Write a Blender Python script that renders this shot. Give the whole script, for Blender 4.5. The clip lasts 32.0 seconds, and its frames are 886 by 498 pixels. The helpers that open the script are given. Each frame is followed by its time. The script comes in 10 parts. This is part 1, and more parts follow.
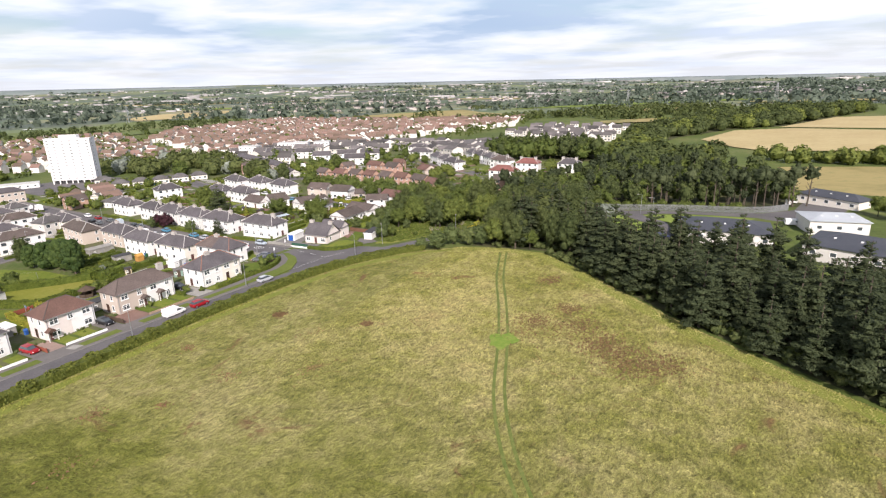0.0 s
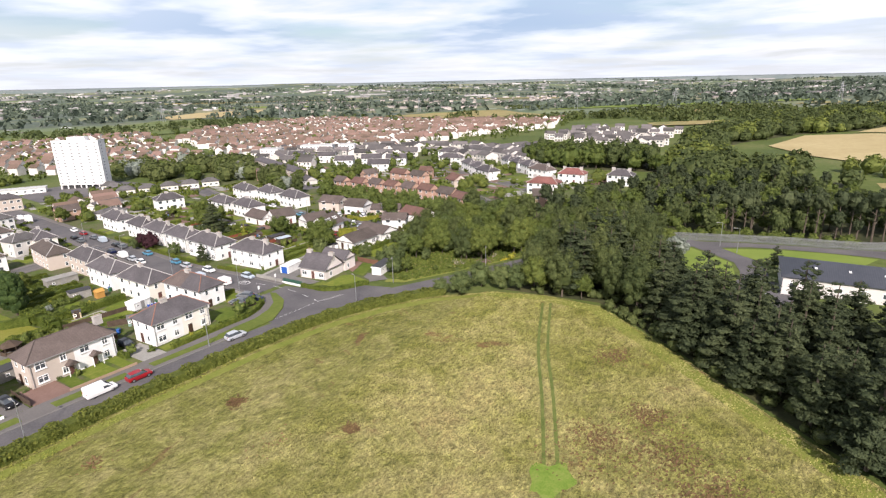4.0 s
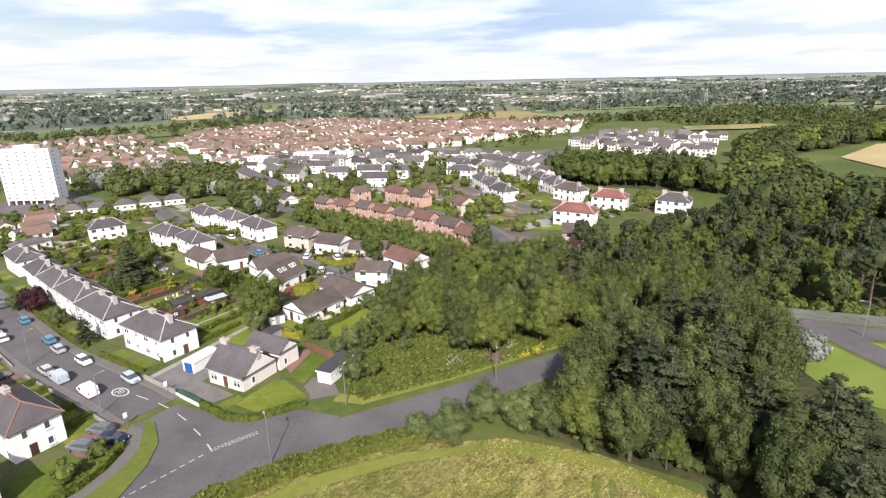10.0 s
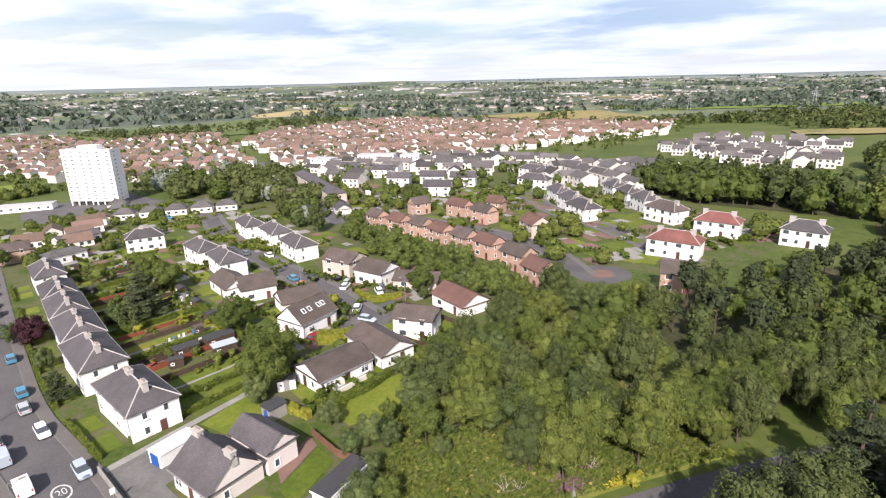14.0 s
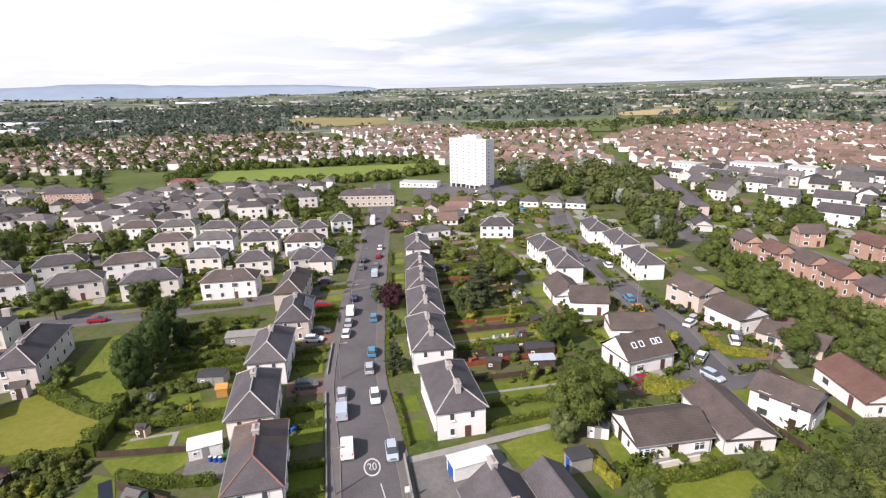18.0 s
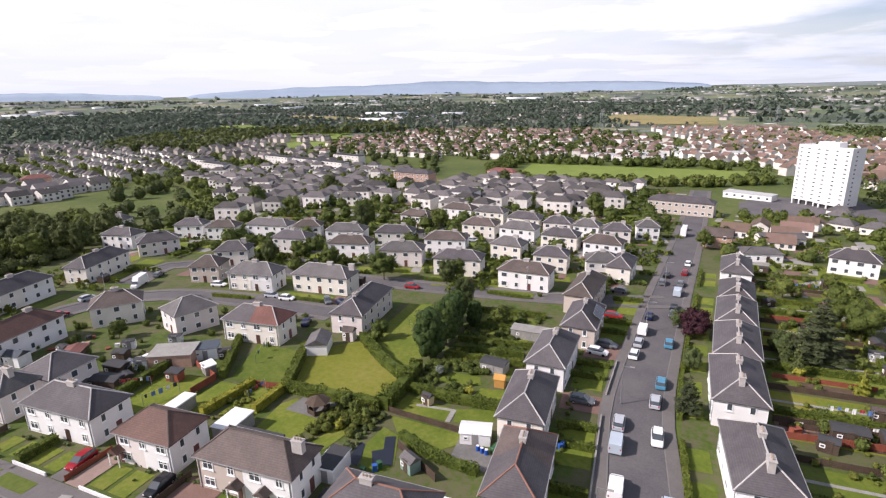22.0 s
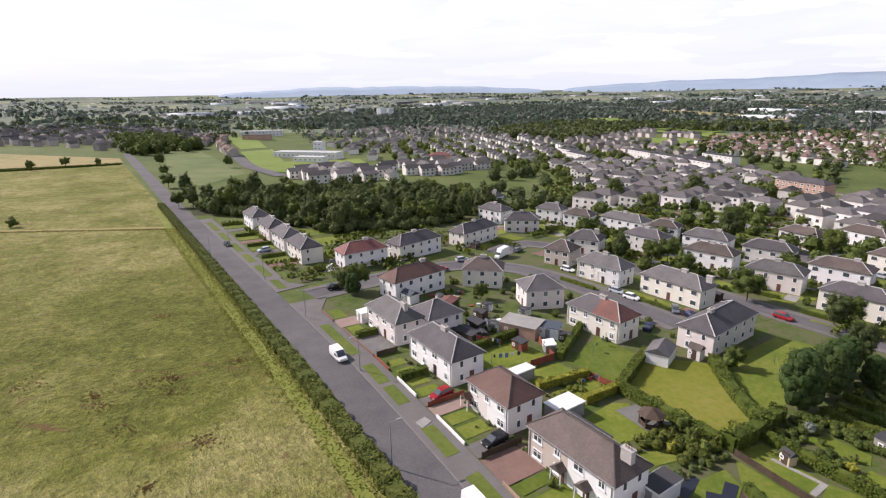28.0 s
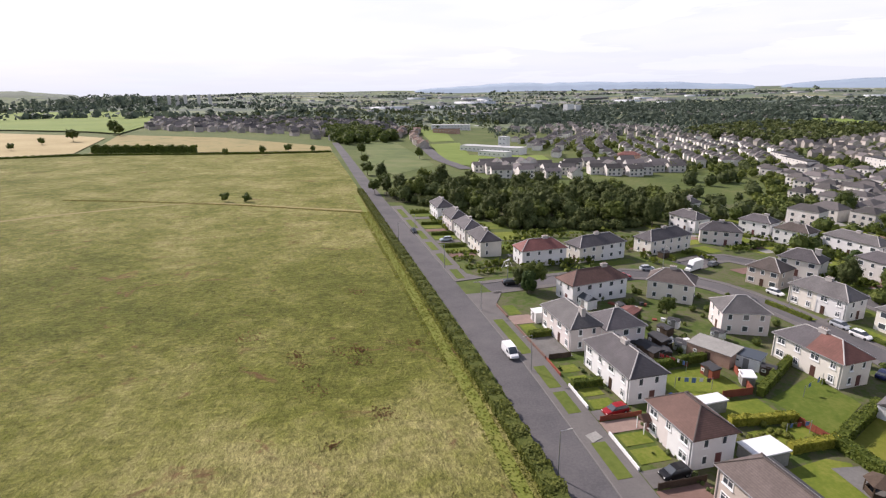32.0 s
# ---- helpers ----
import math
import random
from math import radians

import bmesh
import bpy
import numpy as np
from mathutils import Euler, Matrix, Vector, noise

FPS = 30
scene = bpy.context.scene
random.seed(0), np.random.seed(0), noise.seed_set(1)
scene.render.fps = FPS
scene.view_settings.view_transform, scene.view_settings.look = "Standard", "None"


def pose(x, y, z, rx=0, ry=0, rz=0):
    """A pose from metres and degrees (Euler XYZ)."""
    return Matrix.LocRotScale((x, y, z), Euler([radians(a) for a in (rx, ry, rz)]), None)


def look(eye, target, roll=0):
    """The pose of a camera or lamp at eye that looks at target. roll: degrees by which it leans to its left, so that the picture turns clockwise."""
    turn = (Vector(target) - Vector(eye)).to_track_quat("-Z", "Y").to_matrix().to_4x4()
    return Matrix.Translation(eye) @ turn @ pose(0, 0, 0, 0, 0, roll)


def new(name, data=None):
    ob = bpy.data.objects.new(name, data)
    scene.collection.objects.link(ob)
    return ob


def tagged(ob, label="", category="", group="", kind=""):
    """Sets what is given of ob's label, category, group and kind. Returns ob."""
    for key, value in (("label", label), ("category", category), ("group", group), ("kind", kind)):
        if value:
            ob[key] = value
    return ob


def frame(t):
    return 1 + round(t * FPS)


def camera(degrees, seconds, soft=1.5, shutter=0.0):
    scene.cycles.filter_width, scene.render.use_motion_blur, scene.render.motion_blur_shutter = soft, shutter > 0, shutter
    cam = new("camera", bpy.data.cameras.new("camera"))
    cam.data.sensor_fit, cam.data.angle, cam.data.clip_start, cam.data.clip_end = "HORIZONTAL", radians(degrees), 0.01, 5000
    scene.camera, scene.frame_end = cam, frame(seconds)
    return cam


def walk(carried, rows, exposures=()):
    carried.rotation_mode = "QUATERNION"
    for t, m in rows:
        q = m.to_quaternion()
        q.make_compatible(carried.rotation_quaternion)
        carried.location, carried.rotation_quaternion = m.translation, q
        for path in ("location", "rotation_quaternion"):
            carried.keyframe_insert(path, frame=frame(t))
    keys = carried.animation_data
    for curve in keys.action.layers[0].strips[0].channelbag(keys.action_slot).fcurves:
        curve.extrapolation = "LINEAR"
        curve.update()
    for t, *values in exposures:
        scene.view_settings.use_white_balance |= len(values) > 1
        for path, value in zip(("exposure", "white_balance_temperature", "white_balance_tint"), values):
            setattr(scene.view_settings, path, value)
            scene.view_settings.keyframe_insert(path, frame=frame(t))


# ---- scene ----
cam = camera(78.8, 32.0, 1.25)
METRES, EYE, TILT, LEAN, TURN = 150.0, 45.0, -0.95, -1.74, 28.6
ROWS = [
    (0.0, 0.0, 0.0, 0.0, -0.84, -16.21, 2.9),
    (0.5, 0.003, 0.0305, 0.0002, 0.23, -16.13, 2.87),
    (1.0, 0.0056, 0.0609, 0.0006, 0.99, -16.11, 2.86),
    (1.5, 0.0075, 0.0914, 0.001, 1.51, -16.11, 2.84),
    (2.0, 0.0093, 0.1217, 0.0015, 1.91, -16.09, 2.84),
    (2.5, 0.0109, 0.1521, 0.0018, 2.23, -16.11, 2.85),
    (3.0, 0.0123, 0.1824, 0.0024, 2.47, -16.11, 2.83),
    (3.5, 0.0137, 0.2127, 0.0027, 2.69, -16.13, 2.81),
    (5.5, 0.0197, 0.3356, 0.0042, 3.48, -16.06, 2.78),
    (6.0, 0.0208, 0.366, 0.0046, 3.63, -16.06, 2.77),
    (6.5, 0.022, 0.3965, 0.0048, 3.77, -16.08, 2.78),
    (7.0, 0.0234, 0.4271, 0.0052, 3.91, -16.07, 2.77),
    (7.5, 0.025, 0.4577, 0.0056, 4.08, -16.07, 2.78),
    (8.0, 0.0266, 0.4884, 0.0056, 4.26, -16.07, 2.78),
    (8.5, 0.0277, 0.5187, 0.0062, 4.4, -16.07, 2.79),
    (9.0, 0.0285, 0.5489, 0.0064, 4.52, -16.06, 2.77),
    (9.5, 0.0293, 0.579, 0.0068, 4.64, -16.09, 2.8),
    (10.0, 0.0301, 0.6091, 0.0072, 4.74, -16.09, 2.78),
    (10.5, 0.0311, 0.6391, 0.0075, 4.86, -16.09, 2.8),
    (11.0, 0.0322, 0.6691, 0.008, 5.01, -16.11, 2.78),
    (11.5, 0.0329, 0.6991, 0.0084, 5.14, -16.14, 2.8),
    (12.0, 0.0329, 0.7284, 0.009, 5.35, -16.15, 2.81),
    (12.5, 0.0317, 0.7551, 0.0096, 5.82, -16.13, 2.82),
    (13.0, 0.03, 0.7783, 0.0098, 7.13, -16.09, 2.84),
    (13.5, 0.0269, 0.798, 0.0104, 9.22, -16.02, 2.8),
    (15.5, 0.0093, 0.8533, 0.0125, 26.37, -15.34, 2.53),
    (16.0, 0.0031, 0.8643, 0.0127, 30.62, -15.18, 2.41),
    (16.5, -0.0036, 0.8738, 0.0127, 34.76, -15.06, 2.26),
    (17.0, -0.0107, 0.8831, 0.0127, 38.97, -14.95, 2.14),
    (17.5, -0.0181, 0.8906, 0.0132, 43.68, -14.83, 1.99),
    (18.0, -0.0264, 0.8971, 0.0131, 49.13, -14.7, 1.79),
    (18.5, -0.0343, 0.9033, 0.0131, 54.85, -14.58, 1.59),
    (19.0, -0.0418, 0.9076, 0.0136, 59.91, -14.49, 1.41),
    (19.5, -0.0484, 0.911, 0.0133, 64.49, -14.42, 1.23),
    (20.0, -0.0545, 0.9135, 0.0134, 67.99, -14.38, 1.1),
    (20.5, -0.0593, 0.9146, 0.0134, 71.09, -14.38, 0.98),
    (21.0, -0.0627, 0.9146, 0.0132, 74.49, -14.38, 0.83),
    (21.5, -0.0653, 0.9143, 0.0132, 77.88, -14.37, 0.67),
    (22.0, -0.0671, 0.9131, 0.0129, 81.18, -14.4, 0.54),
    (22.5, -0.0686, 0.9123, 0.0129, 83.95, -14.45, 0.45),
    (23.0, -0.0696, 0.9109, 0.0127, 86.55, -14.5, 0.34),
    (23.5, -0.0707, 0.909, 0.0126, 89.02, -14.56, 0.26),
    (24.0, -0.072, 0.9079, 0.0123, 91.2, -14.58, 0.17),
    (24.5, -0.0734, 0.9065, 0.0122, 93.27, -14.63, 0.13),
    (26.5, -0.0764, 0.898, 0.0113, 107.06, -14.84, -0.35),
    (27.0, -0.077, 0.8959, 0.0112, 110.94, -14.93, -0.47),
    (27.5, -0.0773, 0.8939, 0.011, 114.48, -15.01, -0.56),
    (28.0, -0.0775, 0.8918, 0.0109, 117.69, -15.09, -0.67),
    (28.5, -0.0776, 0.8899, 0.0109, 120.01, -15.16, -0.75),
    (29.0, -0.0777, 0.8879, 0.011, 122.16, -15.24, -0.8),
    (29.5, -0.0778, 0.886, 0.0111, 124.65, -15.34, -0.85),
    (30.0, -0.0779, 0.8842, 0.011, 127.23, -15.44, -0.9),
    (30.5, -0.0779, 0.8824, 0.011, 129.8, -15.54, -0.94),
    (31.0, -0.0776, 0.8803, 0.0111, 132.24, -15.63, -0.98),
    (31.5, -0.0778, 0.8788, 0.0111, 134.33, -15.7, -1.0),
    (32.0, -0.0777, 0.8769, 0.0113, 136.61, -15.8, -1.05),
]
walk(cam, [(t, pose(0, 0, EYE, TILT, LEAN, TURN) @ pose(METRES * x, METRES * y, METRES * z, 90 + pitch, roll, yaw)) for t, x, y, z, yaw, pitch, roll in ROWS], [(0.0, 0.40, 6320, 16), (8.0, 0.46, 6300, 16), (12.0, 0.58, 6280, 16), (16.0, 0.38, 6270, 18), (19.0, 0.28, 6220, 20), (24.0, 0.20, 6120, 21), (28.0, 0.20, 6180, 20), (32.0, 0.18, 6220, 20)])

# ---- sky, sun ----
SUN_FROM = Vector((0.56, -0.83, 0.80)).normalized()
world = bpy.data.worlds.new("sky")
scene.world = world
world.use_nodes = True


def link(nt, a, b):
    nt.links.new(a, b)


def node(nt, kind, **sets):
    n = nt.nodes.new(kind)
    for k, v in sets.items():
        n.inputs[k.replace("_", " ")].default_value = v
    return n


def math_node(nt, op, a, b=None, clamp=False):
    n = nt.nodes.new("ShaderNodeMath")
    n.operation, n.use_clamp = op, clamp
    for i, v in enumerate((a, b)):
        if v is None:
            continue
        if isinstance(v, (int, float)):
            n.inputs[i].default_value = v
        else:
            link(nt, v, n.inputs[i])
    return n.outputs[0]


def mix_node(nt, fac, a, b, mode="MIX"):
    n = nt.nodes.new("ShaderNodeMix")
    n.data_type, n.blend_type = "RGBA", mode
    for i, v in ((0, fac), (6, a), (7, b)):
        if isinstance(v, (int, float)):
            n.inputs[i].default_value = v
        elif isinstance(v, tuple):
            n.inputs[i].default_value = (*v, 1) if len(v) == 3 else v
        else:
            link(nt, v, n.inputs[i])
    return n.outputs[2]


def ramp_node(nt, fac, stops):
    n = nt.nodes.new("ShaderNodeValToRGB")
    while len(n.color_ramp.elements) < len(stops):
        n.color_ramp.elements.new(0.5)
    for e, (p, c) in zip(n.color_ramp.elements, stops):
        e.position = p
        e.color = (*c, 1) if isinstance(c, tuple) else (c, c, c, 1)
    link(nt, fac, n.inputs[0])
    return n.outputs[0]


def build_sky():
    nt = world.node_tree
    nt.nodes.clear()
    sky = nt.nodes.new("ShaderNodeTexSky")
    sky.sky_type, sky.sun_disc = "NISHITA", False
    sky.sun_elevation = math.asin(SUN_FROM.z)
    sky.sun_rotation = math.atan2(SUN_FROM.x, SUN_FROM.y)
    sky.air_density, sky.dust_density = 1.0, 1.5
    clear = nt.nodes.new("ShaderNodeVectorMath")
    clear.operation = "SCALE"
    clear.inputs["Scale"].default_value = 0.12
    link(nt, sky.outputs[0], clear.inputs[0])
    co = nt.nodes.new("ShaderNodeTexCoord")
    sep = nt.nodes.new("ShaderNodeSeparateXYZ")
    link(nt, co.outputs["Generated"], sep.inputs[0])
    h = math_node(nt, "ADD", math_node(nt, "MAXIMUM", sep.outputs[2], 0.0), 0.075)
    flat = nt.nodes.new("ShaderNodeCombineXYZ")
    link(nt, math_node(nt, "DIVIDE", sep.outputs[0], h), flat.inputs[0])
    link(nt, math_node(nt, "DIVIDE", sep.outputs[1], h), flat.inputs[1])
    big = node(nt, "ShaderNodeTexNoise", Scale=0.45, Detail=7.0, Roughness=0.55, Distortion=0.25)
    link(nt, flat.outputs[0], big.inputs["Vector"])
    cover = math_node(nt, "MAXIMUM", ramp_node(nt, big.outputs[0], [(0.36, 0.0), (0.54, 1.0)]), 0.0)
    shade = node(nt, "ShaderNodeTexNoise", Scale=0.6, Detail=5.0, Roughness=0.5)
    shift = nt.nodes.new("ShaderNodeVectorMath")
    shift.inputs[1].default_value = (7.3, 2.1, 0)
    link(nt, flat.outputs[0], shift.inputs[0])
    link(nt, shift.outputs[0], shade.inputs["Vector"])
    grey = ramp_node(nt, shade.outputs[0], [(0.40, (1.0, 1.0, 1.0)), (0.50, (0.80, 0.885, 0.955)), (0.60, (0.47, 0.61, 0.775))])
    dot = nt.nodes.new("ShaderNodeVectorMath")
    dot.operation = "DOT_PRODUCT"
    dot.inputs[1].default_value = SUN_FROM
    link(nt, co.outputs["Generated"], dot.inputs[0])
    glow = ramp_node(nt, math_node(nt, "MULTIPLY", math_node(nt, "ADD", dot.outputs["Value"], 1.0), 0.5), [(0.15, 0.0), (0.30, 0.72), (0.42, 0.84)])
    cloud = mix_node(nt, glow, grey, (1.26, 1.26, 1.255))
    low = ramp_node(nt, sep.outputs[2], [(0.0, 0.85), (0.09, 0.0)])
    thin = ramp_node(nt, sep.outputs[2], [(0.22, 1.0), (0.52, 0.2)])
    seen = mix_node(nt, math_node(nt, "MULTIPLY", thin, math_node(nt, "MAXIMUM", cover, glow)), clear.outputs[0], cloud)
    seen = mix_node(nt, low, seen, (0.90, 0.94, 0.98))
    bg = nt.nodes.new("ShaderNodeBackground")
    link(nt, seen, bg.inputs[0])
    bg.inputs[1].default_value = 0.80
    link(nt, bg.outputs[0], nt.nodes.new("ShaderNodeOutputWorld").inputs[0])


build_sky()
sun_data = bpy.data.lights.new("sun", "SUN")
sun_data.energy, sun_data.angle, sun_data.color = 5.0, radians(0.8), (1.0, 0.92, 0.81)
sun = new("sun", sun_data)
sun.matrix_basis = look(SUN_FROM * 100, (0, 0, 0))

# ---- materials ----
MATS = {}


def material(name, cols, rough=0.85, big=0.12, fine=2.5, bump=0.0, bump_scale=None, metal=0.0, tint=0.0, island=0.0, spec=0.3, stretch=(1, 1, 1), lines=None, detail=6.0):
    """Two-scale noise between the colours cols (two or three), optional relief, tint by object and by island. lines: (axis, size) of courses."""
    m = bpy.data.materials.new(name)
    m.use_nodes = True
    nt = m.node_tree
    nt.nodes.clear()
    geo = nt.nodes.new("ShaderNodeNewGeometry")
    mp = nt.nodes.new("ShaderNodeMapping")
    mp.inputs["Scale"].default_value = stretch
    link(nt, geo.outputs["Position"], mp.inputs[0])
    n1 = node(nt, "ShaderNodeTexNoise", Scale=big, Detail=4.0, Roughness=0.6)
    n2 = node(nt, "ShaderNodeTexNoise", Scale=fine, Detail=detail, Roughness=0.65)
    link(nt, mp.outputs[0], n1.inputs["Vector"])
    link(nt, mp.outputs[0], n2.inputs["Vector"])
    f = math_node(nt, "ADD", math_node(nt, "MULTIPLY", n1.outputs[0], 0.55), math_node(nt, "MULTIPLY", n2.outputs[0], 0.45))
    lo, hi = 0.36, 0.64
    stops = [(lo + (hi - lo) * i / (len(cols) - 1), c) for i, c in enumerate(cols)]
    col = ramp_node(nt, f, stops)
    relief = n2.outputs[0]
    if lines:
        tc = nt.nodes.new("ShaderNodeTexCoord")
        w = nt.nodes.new("ShaderNodeTexWave")
        w.bands_direction, w.wave_profile = lines[0], "SAW"
        w.inputs["Scale"].default_value = 0.314 / lines[1]
        w.inputs["Distortion"].default_value = 0.35
        w.inputs["Detail Scale"].default_value = 3.0
        link(nt, tc.outputs["Object"], w.inputs["Vector"])
        col = mix_node(nt, math_node(nt, "MULTIPLY", w.outputs[1], 0.30), col, (0.02, 0.02, 0.02))
        relief = w.outputs[1]
    for amount, out in ((tint, None), (island, geo.outputs["Random Per Island"])):
        if amount:
            if out is None:
                out = nt.nodes.new("ShaderNodeObjectInfo").outputs["Random"]
            hsv = nt.nodes.new("ShaderNodeHueSaturation")
            link(nt, math_node(nt, "ADD", math_node(nt, "MULTIPLY", out, 2 * amount), 1 - amount), hsv.inputs["Value"])
            link(nt, math_node(nt, "ADD", math_node(nt, "MULTIPLY", out, -0.10 * min(amount, 0.5)), 0.5 + 0.05 * min(amount, 0.5)), hsv.inputs["Hue"])
            link(nt, col, hsv.inputs["Color"])
            col = hsv.outputs[0]
    b = nt.nodes.new("ShaderNodeBsdfPrincipled")
    link(nt, col, b.inputs["Base Color"])
    b.inputs["Roughness"].default_value, b.inputs["Metallic"].default_value = rough, metal
    b.inputs["Specular IOR Level"].default_value = spec
    if bump:
        bp = nt.nodes.new("ShaderNodeBump")
        bp.inputs["Strength"].default_value = min(bump, 1.0)
        bp.inputs["Distance"].default_value = bump_scale or 0.1
        link(nt, relief, bp.inputs["Height"])
        link(nt, bp.outputs[0], b.inputs["Normal"])
    link(nt, b.outputs[0], nt.nodes.new("ShaderNodeOutputMaterial").inputs[0])
    MATS[name] = m
    return m


def plain(name, col, rough=0.5, metal=0.0, var=0.12, tint=0.0):
    c = tuple(v * (1 - var) for v in col)
    d = tuple(min(1, v * (1 + var)) for v in col)
    return material(name, [c, d], rough, 0.6, 6.0, metal=metal, tint=tint)


ground_mat = material("ground_grass", [(0.052, 0.074, 0.015), (0.08, 0.108, 0.02), (0.125, 0.132, 0.042)], 0.95, 0.02, 0.35, 0.5, 0.3)
lawn_mat = material("lawn", [(0.078, 0.115, 0.010), (0.116, 0.150, 0.015), (0.176, 0.186, 0.034)], 0.95, 0.12, 1.3, 0.4, 0.1, tint=0.18)
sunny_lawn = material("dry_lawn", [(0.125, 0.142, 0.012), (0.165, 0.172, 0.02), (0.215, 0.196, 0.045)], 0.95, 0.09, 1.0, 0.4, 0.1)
verge_mat = material("verge_grass", [(0.075, 0.105, 0.014), (0.125, 0.15, 0.027)], 0.95, 0.15, 1.2, 0.4, 0.1)
dirt_mat = material("wood_floor", [(0.025, 0.03, 0.012), (0.05, 0.055, 0.02), (0.09, 0.085, 0.035)], 1.0, 0.08, 0.8, 0.6, 0.3)
scrub_mat = material("rough_grass", [(0.06, 0.08, 0.018), (0.105, 0.122, 0.032), (0.165, 0.155, 0.06)], 1.0, 0.09, 0.7, 0.8, 0.4)
road_mat = material("asphalt", [(0.080, 0.076, 0.079), (0.110, 0.103, 0.105), (0.136, 0.126, 0.124)], 0.9, 0.12, 3.0, 0.2, 0.02)
pave_mat = material("pavement_asphalt", [(0.12, 0.11, 0.105), (0.16, 0.148, 0.138)], 0.9, 0.25, 3.0, 0.2, 0.02)
kerb_mat = plain("kerb_stone", (0.18, 0.172, 0.162), 0.9)
drive_mat = material("red_drive", [(0.16, 0.095, 0.075), (0.22, 0.14, 0.115)], 0.9, 0.3, 4.0)
soil_mat = material("dug_soil", [(0.075, 0.05, 0.033), (0.12, 0.082, 0.055)], 0.95, 0.5, 4.0, 0.5, 0.1)
pink_drive = material("pink_paving", [(0.24, 0.17, 0.14), (0.32, 0.23, 0.19)], 0.9, 0.3, 4.0)
tan_stone = material("tan_stone", [(0.27, 0.19, 0.13), (0.36, 0.26, 0.18)], 0.9, 0.5, 5.0)
yard_mat = material("old_concrete", [(0.12, 0.115, 0.108), (0.19, 0.182, 0.17)], 0.9, 0.3, 2.0)
slab_mat = material("concrete_slabs", [(0.22, 0.21, 0.195), (0.33, 0.32, 0.29)], 0.9, 0.4, 3.0)
paint_mat = plain("road_paint", (0.55, 0.55, 0.53), 0.8)
wall_mats = {k: material("wall_" + k, [tuple(v * 0.88 for v in c), c], 0.92, 0.35, 6.0, 0.25, 0.02, tint=0.05) for k, c in dict(
    white=(0.80, 0.785, 0.775), cream=(0.76, 0.715, 0.64), pink=(0.72, 0.65, 0.62), grey=(0.65, 0.62, 0.59), tan=(0.54, 0.465, 0.405)).items()}
brick_mat = material("red_brick", [(0.46, 0.285, 0.215), (0.60, 0.40, 0.315)], 0.9, 0.4, 5.0, 0.3, 0.02, tint=0.1, lines=("Z", 0.15))
wall_mats["brick"] = brick_mat
roof_mats = {k: material("roof_" + k, [tuple(v * 0.75 for v in c), c, tuple(v * 1.3 for v in c)], 0.75, 0.3, 3.0, 0.5, 0.03, tint=0.15, lines=("Z", 0.16)) for k, c in dict(
    slate=(0.094, 0.085, 0.089), brown=(0.108, 0.085, 0.074), red=(0.20, 0.085, 0.07), russet=(0.15, 0.084, 0.066), grey=(0.122, 0.114, 0.112)).items()}
ridge_mat = plain("ridge_tiles", (0.42, 0.40, 0.38), 0.85)
red_ridge_mat = plain("red_ridge_tiles", (0.25, 0.125, 0.09), 0.85)
chimney_mat = material("chimney_harl", [(0.34, 0.315, 0.295), (0.48, 0.45, 0.42)], 0.9, 0.6, 5.0)
pot_mat = plain("clay_pots", (0.34, 0.27, 0.21), 0.8)
frame_mat = plain("white_upvc", (0.78, 0.78, 0.77), 0.4)
door_mat = plain("dark_door", (0.10, 0.05, 0.04), 0.5, tint=0.5)
lead_mat = plain("gutter_grey", (0.26, 0.255, 0.25), 0.6)
metal_mat = plain("galvanised_steel", (0.38, 0.39, 0.40), 0.45, 0.7)
timber_mat = material("dark_timber", [(0.05, 0.035, 0.025), (0.10, 0.07, 0.05)], 0.85, 0.5, 5.0)
redfence_mat = material("red_timber", [(0.20, 0.055, 0.035), (0.28, 0.085, 0.05)], 0.85, 0.5, 5.0)
brown_fence = material("brown_timber", [(0.13, 0.065, 0.042), (0.19, 0.10, 0.065)], 0.85, 0.5, 5.0)
felt_mat = plain("roof_felt", (0.052, 0.052, 0.055), 0.9)
pale_roof = plain("pale_roof_sheet", (0.46, 0.46, 0.45), 0.7)
membrane_mat = plain("membrane", (0.018, 0.022, 0.034), 0.5)
sheet_mat = plain("white_sheet", (0.72, 0.72, 0.71), 0.5)
bark_mat = material("bark", [(0.06, 0.048, 0.036), (0.13, 0.105, 0.08)], 0.95, 0.8, 6.0, 0.5, 0.03)


def glass_material():
    m = bpy.data.materials.new("window_glass")
    m.use_nodes = True
    b = m.node_tree.nodes["Principled BSDF"]
    b.inputs["Base Color"].default_value = (0.065, 0.075, 0.085, 1)
    b.inputs["Roughness"].default_value = 0.06
    b.inputs["Specular IOR Level"].default_value = 0.6
    return m


glass_mat = glass_material()


